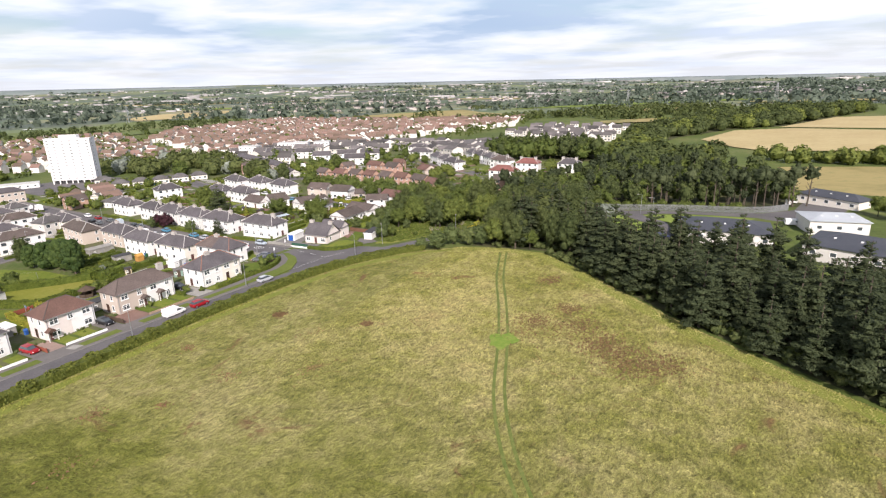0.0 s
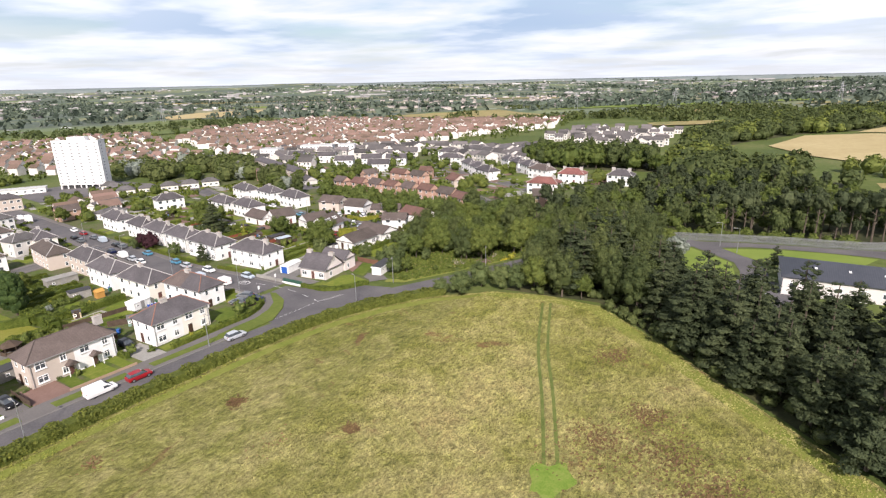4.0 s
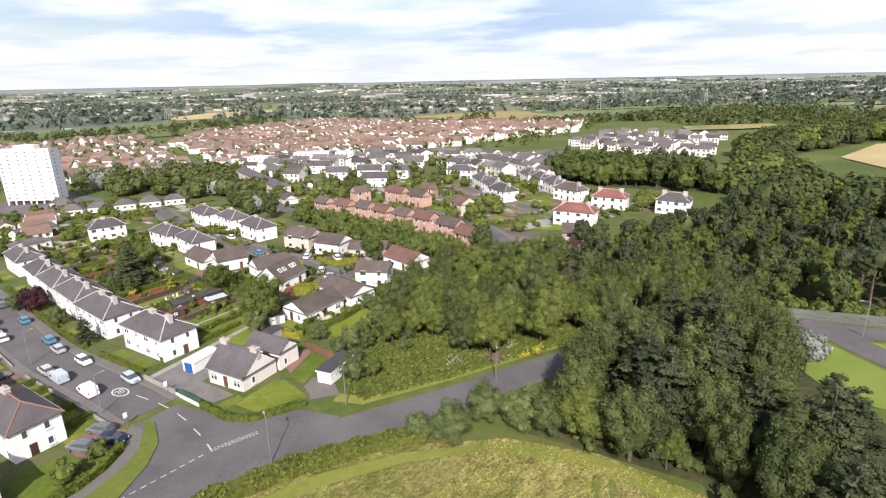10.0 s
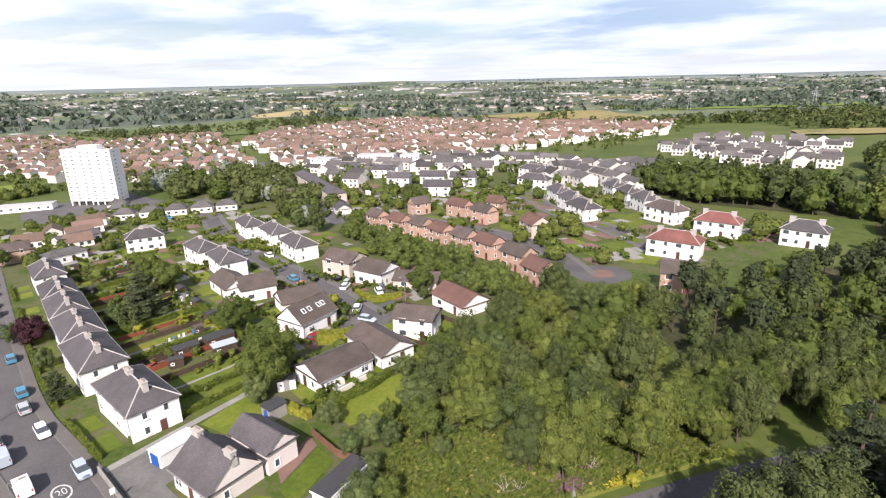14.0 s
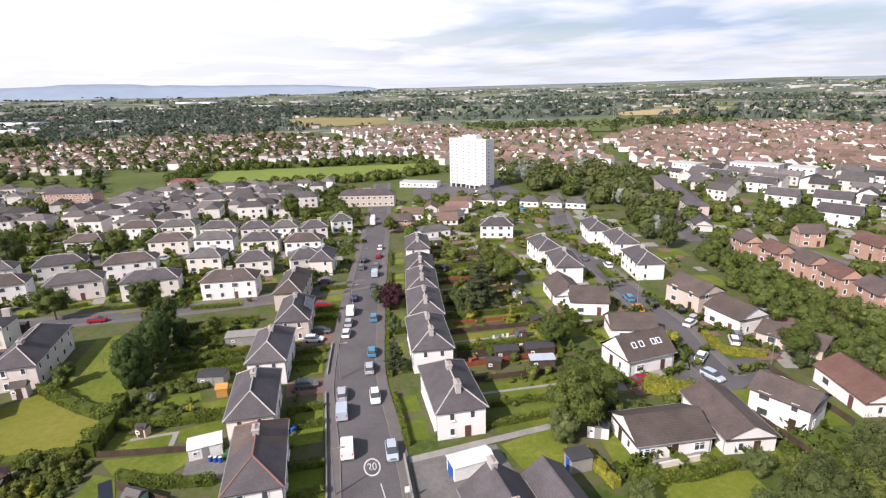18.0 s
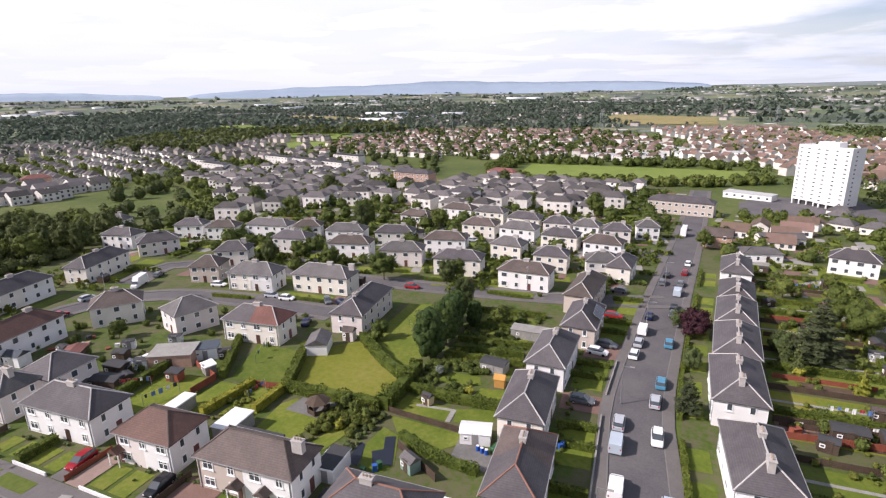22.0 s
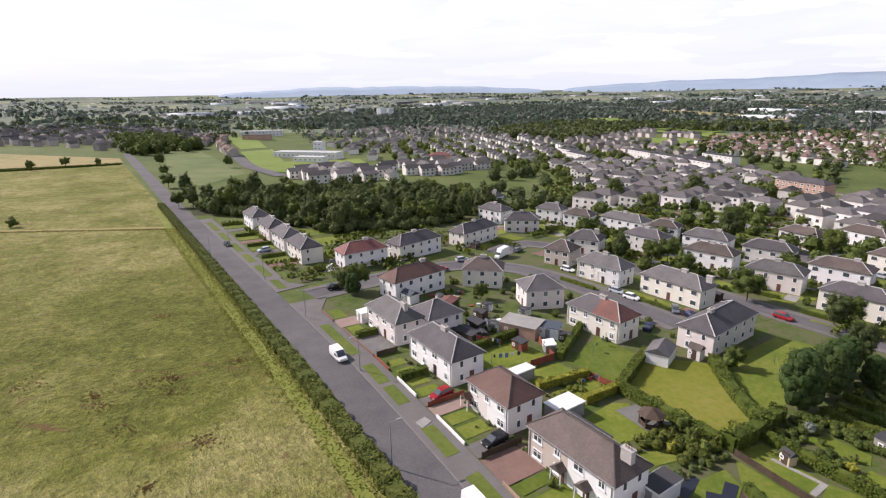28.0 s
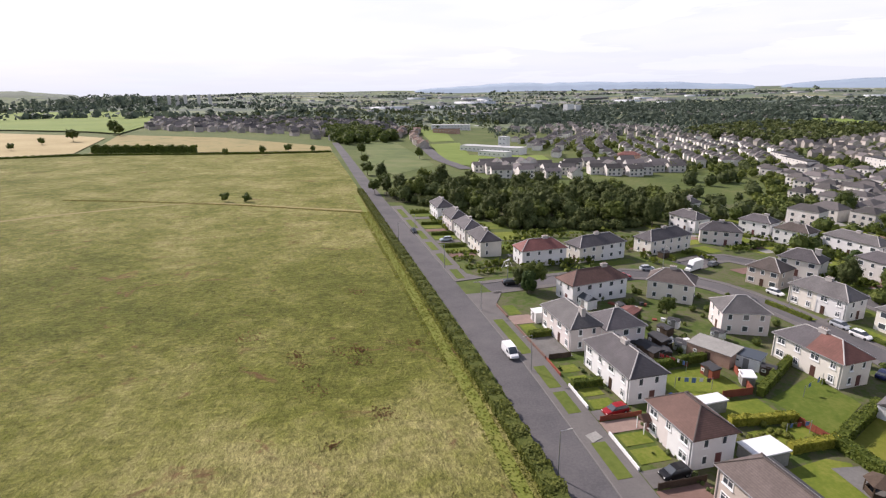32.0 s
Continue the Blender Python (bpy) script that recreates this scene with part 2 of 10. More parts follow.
def leaf_material(name, dark, light, tint=0.19, island=0.22):
    m = material(name, [tuple(0.80 * v for v in dark), tuple(0.5 * (a + b) for a, b in zip(dark, light)), tuple(1.06 * v for v in light)], 0.75, 1.3, 7.0, tint=tint, island=island, spec=0.25)
    nt = m.node_tree
    b = next(n for n in nt.nodes if n.type == "BSDF_PRINCIPLED")
    out = next(n for n in nt.nodes if n.type == "OUTPUT_MATERIAL")
    tr = nt.nodes.new("ShaderNodeBsdfTranslucent")
    link(nt, b.inputs["Base Color"].links[0].from_socket, tr.inputs[0])
    mx = nt.nodes.new("ShaderNodeMixShader")
    mx.inputs[0].default_value = 0.3
    link(nt, b.outputs[0], mx.inputs[1])
    link(nt, tr.outputs[0], mx.inputs[2])
    link(nt, mx.outputs[0], out.inputs[0])
    return m


leaf_mid = leaf_material("leaves_broad", (0.070, 0.100, 0.018), (0.148, 0.178, 0.042))
leaf_light = leaf_material("leaves_willow", (0.071, 0.100, 0.030), (0.142, 0.174, 0.062))
leaf_belt = leaf_material("leaves_belt", (0.086, 0.120, 0.025), (0.180, 0.212, 0.056))
leaf_dark = leaf_material("leaves_dark", (0.054, 0.076, 0.022), (0.118, 0.140, 0.046))
leaf_fir = leaf_material("needles", (0.037, 0.053, 0.022), (0.084, 0.102, 0.046))
leaf_hedge_dark = leaf_material("leaves_cypress", (0.03, 0.058, 0.014), (0.075, 0.112, 0.026))
leaf_grey = leaf_material("leaves_silver", (0.17, 0.20, 0.16), (0.33, 0.36, 0.31))
leaf_purple = leaf_material("leaves_purple", (0.03, 0.012, 0.016), (0.075, 0.028, 0.034))
leaf_gold = leaf_material("leaves_gold", (0.18, 0.20, 0.02), (0.34, 0.33, 0.05))
hedge_mat = leaf_material("hedge_leaves", (0.066, 0.098, 0.013), (0.138, 0.170, 0.028))
wild_hedge = leaf_material("wild_hedge", (0.080, 0.102, 0.016), (0.164, 0.182, 0.036))
# leaves of the far woods, paled and blued to paint in distance haze
hazy_far_leaf = leaf_material("far_leaves", (0.080, 0.108, 0.080), (0.135, 0.165, 0.120), 0.1, 0.3)


def field_material(name="meadow_grass", blade=False):
    """Long dry grass: straw, green and brown patches with fine streaks; front-lit and backlit tone is painted in by
    position.
    """
    m = bpy.data.materials.new(name)
    m.use_nodes = True
    nt = m.node_tree
    nt.nodes.clear()
    geo = nt.nodes.new("ShaderNodeNewGeometry")
    pos = geo.outputs["Position"]

    def nz(scale, detail, rough, sx=1.0, sy=1.0, dist=0.0):
        mp = nt.nodes.new("ShaderNodeMapping")
        mp.inputs["Scale"].default_value = (sx, sy, 1)
        link(nt, pos, mp.inputs[0])
        n = node(nt, "ShaderNodeTexNoise", Scale=scale, Detail=detail, Roughness=rough, Distortion=dist)
        link(nt, mp.outputs[0], n.inputs["Vector"])
        return n.outputs[0]

    big = nz(0.035, 5, 0.65, dist=0.3)
    mid = nz(0.2, 6, 0.75, dist=0.4)
    fine = nz(1.7, 6, 0.75, 1.0, 0.45, 0.35)
    tiny = nz(5.5, 4, 0.75, 1.0, 0.5, 0.3)
    tuft = nz(0.62, 5, 0.7, 0.8, 0.6, 0.5)
    f = math_node(nt, "ADD", math_node(nt, "MULTIPLY", big, 0.55), math_node(nt, "MULTIPLY", mid, 0.45))
    sep = nt.nodes.new("ShaderNodeSeparateXYZ")
    link(nt, pos, sep.inputs[0])
    # tone along y: greener south, with a backlit look darkened into the colour
    south = ramp_node(nt, math_node(nt, "MULTIPLY", math_node(nt, "ADD", sep.outputs[1], 120.0), 1 / 230.0), [(0.0, 0.36), (0.22, 0.32), (0.42, 0.16), (0.548, 0.10), (0.639, 0.22), (0.72, 0.44), (0.83, 0.50), (0.909, 0.53), (1.0, 0.45)])
    f = math_node(nt, "ADD", f, math_node(nt, "MULTIPLY", math_node(nt, "SUBTRACT", south, 0.5), 0.4))
    # tone along x: slight lift painted in for the front-lit look of the grass
    east = ramp_node(nt, math_node(nt, "MULTIPLY", math_node(nt, "ADD", sep.outputs[0], 80.0), 1 / 60.0), [(0.0, 0.0), (0.5, 0.03), (0.8, 0.02), (1.0, -0.01)])
    f = math_node(nt, "ADD", f, east)
    base = ramp_node(nt, f, [(0.30, (0.098, 0.108, 0.019)), (0.38, (0.136, 0.141, 0.028)), (0.48, (0.207, 0.199, 0.06)), (0.58, (0.29, 0.260, 0.103)), (0.70, (0.27, 0.215, 0.095))])
    lodged = ramp_node(nt, math_node(nt, "MULTIPLY", math_node(nt, "ADD", math_node(nt, "ADD", sep.outputs[1], math_node(nt, "MULTIPLY", big, 60.0)), 20.0), 1 / 130.0), [(0.50, 1.0), (0.80, 0.0)])
    fine = mix_node(nt, lodged, fine, nz(1.7, 6, 0.75, 0.5, 1.0, 0.4))
    streak = ramp_node(nt, fine, [(0.33, 0.52), (0.48, 0.95), (0.65, 1.42)])
    col = mix_node(nt, 1.0, base, streak, "MULTIPLY")
    col = mix_node(nt, 0.8, col, ramp_node(nt, tuft, [(0.34, 0.74), (0.52, 1.02), (0.68, 1.22)]), "MULTIPLY")
    col = mix_node(nt, 0.7, col, ramp_node(nt, tiny, [(0.3, 0.55), (0.7, 1.55)]), "MULTIPLY")
    rust = ramp_node(nt, nz(0.075, 4, 0.75, dist=1.5), [(0.60, 0.0), (0.69, 0.75)])
    col = mix_node(nt, rust, col, (0.16, 0.085, 0.045))
    b = nt.nodes.new("ShaderNodeBsdfPrincipled")
    link(nt, col, b.inputs["Base Color"])
    b.inputs["Roughness"].default_value = 0.95
    b.inputs["Specular IOR Level"].default_value = 0.15
    if blade:
        hsv = nt.nodes.new("ShaderNodeHueSaturation")
        link(nt, math_node(nt, "ADD", math_node(nt, "MULTIPLY", geo.outputs["Random Per Island"], 0.25), 0.98), hsv.inputs["Value"])
        link(nt, col, hsv.inputs["Color"])
        link(nt, hsv.outputs[0], b.inputs["Base Color"])
    bp = nt.nodes.new("ShaderNodeBump")
    bp.inputs["Strength"].default_value, bp.inputs["Distance"].default_value = 1.0, 0.9
    link(nt, math_node(nt, "ADD", math_node(nt, "MULTIPLY", tuft, 1.1), math_node(nt, "MULTIPLY", fine, 0.5)), bp.inputs["Height"])
    if not blade:
        link(nt, bp.outputs[0], b.inputs["Normal"])
        link(nt, b.outputs[0], nt.nodes.new("ShaderNodeOutputMaterial").inputs[0])
        return m
    tr = nt.nodes.new("ShaderNodeBsdfTranslucent")
    link(nt, hsv.outputs[0], tr.inputs[0])
    mx = nt.nodes.new("ShaderNodeMixShader")
    mx.inputs[0].default_value = 0.2
    link(nt, b.outputs[0], mx.inputs[1])
    link(nt, tr.outputs[0], mx.inputs[2])
    link(nt, mx.outputs[0], nt.nodes.new("ShaderNodeOutputMaterial").inputs[0])
    return m


field_mat = field_material()
blade_mat = field_material("meadow_blades", True)
wheat_mat = material("stubble", [(0.33, 0.26, 0.12), (0.43, 0.35, 0.18)], 0.95, 0.02, 0.3)
crop_mat = material("far_green_field", [(0.12, 0.175, 0.025), (0.185, 0.235, 0.045)], 0.95, 0.01, 0.1)
gold_mat = material("far_dry_field", [(0.19, 0.165, 0.06), (0.29, 0.235, 0.095), (0.14, 0.15, 0.05)], 0.95, 0.012, 0.08)


def far_ground_material():
    """Far valley: woods, fields and the pale specks of buildings."""
    m = bpy.data.materials.new("far_land")
    m.use_nodes = True
    nt = m.node_tree
    nt.nodes.clear()
    pos = nt.nodes.new("ShaderNodeNewGeometry").outputs["Position"]
    flat = nt.nodes.new("ShaderNodeVectorMath")
    flat.operation = "MULTIPLY"
    flat.inputs[1].default_value = (1, 1, 0)
    link(nt, pos, flat.inputs[0])
    pos = flat.outputs[0]

    def nz(scale, detail=6.0, rough=0.6):
        n = node(nt, "ShaderNodeTexNoise", Scale=scale, Detail=detail, Roughness=rough)
        link(nt, pos, n.inputs["Vector"])
        return n.outputs[0]

    plots = nt.nodes.new("ShaderNodeTexVoronoi")
    plots.inputs["Scale"].default_value = 0.0055
    link(nt, pos, plots.inputs["Vector"])
    tone = nt.nodes.new("ShaderNodeSeparateColor")
    link(nt, plots.outputs["Color"], tone.inputs[0])
    fields = ramp_node(nt, tone.outputs[0], [(0.15, (0.075, 0.108, 0.055)), (0.4, (0.11, 0.145, 0.062)), (0.62, (0.15, 0.165, 0.08)), (0.8, (0.21, 0.195, 0.105)), (0.95, (0.13, 0.175, 0.06))])
    # woods tone leans grey-blue, with a little distance haze in the colour
    woods = ramp_node(nt, nz(0.0045, 8.0, 0.7), [(0.40, (0.06, 0.082, 0.062)), (0.52, (0.078, 0.10, 0.07))])
    land = mix_node(nt, ramp_node(nt, nz(0.0032, 8.0, 0.72), [(0.46, 0.0), (0.53, 1.0)]), woods, fields)
    specks = nt.nodes.new("ShaderNodeTexVoronoi")
    specks.inputs["Scale"].default_value = 0.022
    link(nt, pos, specks.inputs["Vector"])
    dots = ramp_node(nt, specks.outputs["Distance"], [(0.20, 1.0), (0.24, 0.0)])
    town = ramp_node(nt, nz(0.0016, 5.0, 0.65), [(0.46, 0.0), (0.54, 1.0)])
    roofs = ramp_node(nt, specks.outputs["Color"], [(0.2, (0.14, 0.10, 0.085)), (0.55, (0.20, 0.19, 0.19)), (0.7, (0.62, 0.62, 0.62))])
    col = mix_node(nt, math_node(nt, "MULTIPLY", dots, town), land, roofs)
    b = nt.nodes.new("ShaderNodeBsdfPrincipled")
    link(nt, col, b.inputs["Base Color"])
    b.inputs["Roughness"].default_value = 0.95
    link(nt, b.outputs[0], nt.nodes.new("ShaderNodeOutputMaterial").inputs[0])
    return m


far_mat = far_ground_material()
margin_mat = material("margin_grass", [(0.125, 0.155, 0.02), (0.17, 0.19, 0.034), (0.21, 0.21, 0.052)], 0.95, 0.3, 1.6, 0.6, 0.2)
# pale blue tones put distance haze into the ridge and hill colours
hazy_ridge_mat = material("far_ridge", [(0.135, 0.170, 0.165), (0.185, 0.215, 0.20), (0.24, 0.255, 0.24)], 1.0, 0.004, 0.02)
hazy_hill_mat = material("blue_hills", [(0.255, 0.32, 0.40), (0.30, 0.365, 0.445)], 1.0, 0.002, 0.01)

# ---- building tools ----
SLOPE, X_LOW, X_HIGH = 0.0346, -480.0, 160.0


def ground_z(x, y):
    z = SLOPE * min(max(x, X_LOW), X_HIGH)
    r = math.hypot(x + 60, y - 100)
    if r > 2400:
        k = min((r - 2400) / 2400, 1.0)
        a = math.atan2(y - 100, x + 60)
        top = 47 + 7 * math.sin(3 * a + 1.0) + 5 * math.sin(11 * a) + 3 * math.sin(29 * a + 2)
        z += (top - z) * k * k
    return z


def raw_mesh(name, verts, faces, mats=(), idx=None, smooth=False):
    me = bpy.data.meshes.new(name)
    me.from_pydata([tuple(v) for v in verts], [], [tuple(f) for f in faces])
    for m in mats:
        me.materials.append(m)
    if idx is not None:
        me.polygons.foreach_set("material_index", np.asarray(idx, dtype=np.int32))
    if smooth:
        me.polygons.foreach_set("use_smooth", np.ones(len(me.polygons), dtype=bool))
    me.update()
    return me


def part(name, bm, mat, parent=None, label=""):
    """Links a bmesh as one mesh object under its thing."""
    me = bpy.data.meshes.new(name)
    bm.to_mesh(me)
    bm.free()
    me.materials.append(mat)
    ob = new(name, me)
    ob.parent = parent
    return tagged(ob, label)


def share(name, me, parent, m, label=""):
    ob = new(name, me)
    ob.parent = parent
    ob.matrix_basis = m
    return tagged(ob, label)


def box_bm(*boxes):
    """A bmesh of boxes (x0, y0, z0, x1, y1, z1)."""
    bm = bmesh.new()
    for x0, y0, z0, x1, y1, z1 in boxes:
        v = [bm.verts.new(p) for p in ((x0, y0, z0), (x1, y0, z0), (x1, y1, z0), (x0, y1, z0), (x0, y0, z1), (x1, y0, z1), (x1, y1, z1), (x0, y1, z1))]
        for f in ((3, 2, 1, 0), (4, 5, 6, 7), (0, 1, 5, 4), (1, 2, 6, 5), (2, 3, 7, 6), (3, 0, 4, 7)):
            bm.faces.new([v[i] for i in f])
    return bm


def bevelled(bm, w):
    bmesh.ops.bevel(bm, geom=bm.edges[:], offset=w, segments=1, affect="EDGES")
    return bm


def thing(name, x, y, ang=0.0, label="", category="", group="", dz=0.0):
    ob = new(name)
    ob.empty_display_size = 0.5
    ob.matrix_basis = pose(x, y, ground_z(x, y) + dz, 0, 0, ang)
    return tagged(ob, label, category, group)


def drape(name, poly, mat, h, label="", category="ground", kind="structure", thick=0.0, cell=0.0):
    """A flat patch on the ground, h over it."""
    bm = bmesh.new()
    f = bm.faces.new([bm.verts.new((x, y, 0)) for x, y in poly])
    if f.calc_area() and f.normal.z < 0:
        f.normal_flip()
    bm.normal_update()
    if bm.faces[:][0].normal.z < 0:
        bmesh.ops.reverse_faces(bm, faces=bm.faces[:])
    xs, ys = [p[0] for p in poly], [p[1] for p in poly]
    cuts = [(c, (1, 0, 0)) for c in (X_LOW, X_HIGH) if min(xs) < c < max(xs)]
    if cell:
        cuts += [(c, (1, 0, 0)) for c in np.arange(math.ceil(min(xs) / cell) * cell, max(xs), cell)]
        cuts += [(c, (0, 1, 0)) for c in np.arange(math.ceil(min(ys) / cell) * cell, max(ys), cell)]
    for c, n in cuts:
        bmesh.ops.bisect_plane(bm, geom=bm.verts[:] + bm.edges[:] + bm.faces[:], plane_co=(c * n[0], c * n[1], 0), plane_no=n)
    bmesh.ops.triangulate(bm, faces=bm.faces[:])
    for v in bm.verts:
        v.co.z = ground_z(v.co.x, v.co.y) + h
    if thick:
        edge = [e for e in bm.edges if e.is_boundary]
        made = bmesh.ops.extrude_edge_only(bm, edges=edge)["geom"]
        for v in made:
            if isinstance(v, bmesh.types.BMVert):
                v.co.z -= thick
    ob = part(name, bm, mat)
    return tagged(ob, label, category, "", kind)


def ribbon(pts, w0, w1):
    """The outline of a strip between the offsets w0 and w1 (to the left) of a path."""
    left, right = [], []
    for i, p in enumerate(pts):
        a, b = Vector(pts[max(i - 1, 0)]), Vector(pts[min(i + 1, len(pts) - 1)])
        d = (b - a).normalized()
        n = Vector((-d.y, d.x))
        left.append(tuple(Vector(p) + n * w1))
        right.append(tuple(Vector(p) + n * w0))
    return right + left[::-1]


def smooth_path(pts, step=6.0):
    out = []
    P = [Vector(p) for p in pts]
    P = [P[0] * 2 - P[1]] + P + [P[-1] * 2 - P[-2]]
    for i in range(1, len(P) - 2):
        n = max(1, int((P[i + 1] - P[i]).length / step))
        for k in range(n):
            t = k / n
            a, b, c, d = P[i - 1], P[i], P[i + 1], P[i + 2]
            out.append(tuple(0.5 * (2 * b + (c - a) * t + (2 * a - 5 * b + 4 * c - d) * t * t + (3 * b - 3 * c + d - a) * t ** 3)))
    out.append(tuple(P[-2]))
    return out


def inside(x, y, poly):
    r = False
    for (x0, y0), (x1, y1) in zip(poly, poly[1:] + poly[:1]):
        if (y0 > y) != (y1 > y) and x < x0 + (y - y0) * (x1 - x0) / (y1 - y0):
            r = not r
    return r


# ---- ground to the horizon ----
def build_ground():
    rings = [0.0] + list(np.concatenate([np.arange(40, 800, 40), np.geomspace(800, 4880, 44)]))
    seg = 144
    verts, faces = [(-60, 100, ground_z(-60, 100))], []
    for r in rings[1:]:
        for k in range(seg):
            a = 2 * math.pi * k / seg
            x, y = -60 + r * math.cos(a), 100 + r * math.sin(a)
            verts.append((x, y, ground_z(x, y)))
    for k in range(seg):
        faces.append((0, 1 + k, 1 + (k + 1) % seg))
    for i in range(len(rings) - 2):
        a, b = 1 + i * seg, 1 + (i + 1) * seg
        for k in range(seg):
            j = (k + 1) % seg
            faces.append((a + k, b + k, b + j, a + j))
    idx = [0 if sum(verts[v][0] ** 2 + (verts[v][1] - 100) ** 2 for v in f) / len(f) < 900 ** 2 else 1 for f in faces]
    ob = new("ground", raw_mesh("ground", verts, faces, (ground_mat, far_mat), idx, True))
    tagged(ob, "grassy ground and wooded valley reaching to the horizon", "ground", "", "structure")
    # hills on the skyline, their blue is distance haze painted into the colour
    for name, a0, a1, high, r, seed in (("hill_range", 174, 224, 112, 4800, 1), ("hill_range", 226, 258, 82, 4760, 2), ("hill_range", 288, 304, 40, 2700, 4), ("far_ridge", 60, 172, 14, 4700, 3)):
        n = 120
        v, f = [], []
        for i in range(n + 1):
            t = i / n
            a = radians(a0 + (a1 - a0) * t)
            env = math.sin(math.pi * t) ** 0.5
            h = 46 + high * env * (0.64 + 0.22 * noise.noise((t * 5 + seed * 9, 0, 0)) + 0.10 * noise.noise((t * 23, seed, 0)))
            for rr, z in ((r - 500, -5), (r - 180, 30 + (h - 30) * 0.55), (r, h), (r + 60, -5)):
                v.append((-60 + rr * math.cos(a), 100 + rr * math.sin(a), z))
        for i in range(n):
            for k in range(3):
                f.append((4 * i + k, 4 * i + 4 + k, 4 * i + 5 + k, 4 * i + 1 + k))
        tagged(new(name, raw_mesh(name, v, f, (far_mat if r < 4000 else hazy_ridge_mat if name == "far_ridge" else hazy_hill_mat,), None, True)), "distant hills on the horizon with blue haze painted into their colour" if r > 4000 else "wooded hill rising on the skyline", "hills", "", "structure")


build_ground()

# ---- meadow, woods' floors, roads ----
FIELD = [(-100.5, -20), (-99.6, 40), (-98.6, 70), (-95.5, 96), (-92.5, 110), (-88, 121), (-80, 131), (-68, 139.5), (-56, 142.5), (-43, 141), (-25, 125), (-4, 105), (13, 91), (40, 72), (90, 40), (170, -40),
         (300, -240), (125, -322), (78, -340), (11, -342), (-100, -354), (-101, -150)]
drape("meadow", FIELD, field_mat, 0.05, "sloping meadow of long straw-coloured grass", "field", cell=60)

WOOD_STRIP = [(-66, 142), (-44, 143), (-26, 127), (-5, 107), (13, 93), (42, 72), (95, 42), (110, 75), (45, 112), (14, 132), (-12, 150), (-24, 166), (-46, 196), (-58, 184), (-62, 165)]
SCRUB = [(-98, 139), (-92, 136.8), (-83.6, 149.2), (-76, 162.6), (-67, 177), (-70, 186), (-86, 202), (-90, 213), (-110, 214), (-116, 208), (-117, 200), (-116, 188), (-112.5, 177), (-111, 168), (-108.5, 156), (-103, 151)]
OPEN_GRASS = [(-101, 136), (-107, 150), (-105, 154), (-100, 154), (-97, 160), (-90, 157), (-85.5, 155.5), (-80.5, 160), (-75.5, 164.5), (-70, 172.5), (-66, 170), (-80, 140)]
NORTH_WOOD = [(-88, 208), (-70, 190), (-48, 206), (-22, 210), (10, 213), (26, 224), (26, 262), (-4, 300), (-58, 302), (-62, 280), (-80, 246), (-90, 234)]
FAR_BAND = [(-60, 304), (16, 304), (10, 318), (-28, 338), (-42, 380), (-46, 440), (-40, 480), (-4, 550), (40, 585), (92, 694), (140, 790), (30, 810), (-42, 640), (-66, 560), (-72, 440)]
FAR_WOOD = [(-130, 336), (-66, 332), (-74, 368), (-152, 388), (-152, 352)]
SOUTH_WOOD = [(-109, -130), (-131, -122), (-134, -104), (-146, -70), (-190, -66), (-212, -66), (-240, -81), (-236, -116), (-196, -142), (-144, -166), (-112, -156)]
BELT = [(-212, 224), (-196, 221), (-172, 211), (-146, 205), (-118, 199), (-115, 210), (-122, 213.5), (-134, 219.5), (-164, 226), (-204, 238), (-212, 232)]
for k, poly in enumerate((WOOD_STRIP, NORTH_WOOD, FAR_BAND, FAR_WOOD, SOUTH_WOOD, BELT)):
    drape("wood_floor", poly, dirt_mat, 0.03, "dark leaf litter under the trees", "ground")
drape("scrub_ground", SCRUB, scrub_mat, 0.035, "rough unmown grass and weeds", "ground")

ROAD_B = smooth_path([(-108.5, -450), (-107.5, -310), (-106.0, -160), (-106.2, -60), (-106.2, 0), (-105.9, 30), (-104.8, 50), (-103.9, 64), (-102.4, 80), (-101.0, 92), (-98.7, 105), (-94.2, 120), (-87, 133), (-79, 146), (-71.5, 160), (-62, 175), (-52, 188), (-42, 196), (-34, 198.6), (-27, 197)])
ROAD_A = smooth_path([(-97.5, 117), (-108, 117.6), (-120, 118.2), (-135, 118.5), (-152, 118.0), (-165, 118.8), (-178, 120.3), (-194, 122.2), (-219, 125.4), (-240, 128.3), (-272, 132.7), (-324, 139.5), (-350, 142.5), (-420, 151)])
ROAD_C = smooth_path([(-108, -11), (-125, -13), (-150, -15), (-166, -12), (-176, 0), (-179, 20), (-178, 50)])
ROAD_D = smooth_path([(-139.5, 180), (-145.5, 181.2), (-153.2, 183.2), (-162.5, 185.9), (-172.6, 187.3), (-183.7, 188.6), (-200.5, 191.1), (-223.4, 195.8), (-259.4, 205.5), (-290.5, 217.1), (-340, 235)])
ROAD_E = smooth_path([(-211, 125), (-207, 108), (-204, 80), (-204, 40), (-205, 0), (-198, -22), (-180, -18)])
ROAD_F = smooth_path([(-224, 240), (-218, 252), (-206, 257.5), (-187, 257), (-163, 255.5), (-152.7, 253.9), (-136.5, 247.5), (-125.4, 239.3), (-116, 231)])
ROAD_J = smooth_path([(-222, 239), (-237, 244), (-260, 255.4), (-304, 278.3), (-380, 316.2), (-470, 352)])
ROAD_G = smooth_path([(-31, 198), (-24, 191), (-18.3, 185), (-16.2, 177), (-15.6, 168), (-15, 154)])
ROAD_H = smooth_path([(-262, 30), (-262, 80), (-259, 125)])


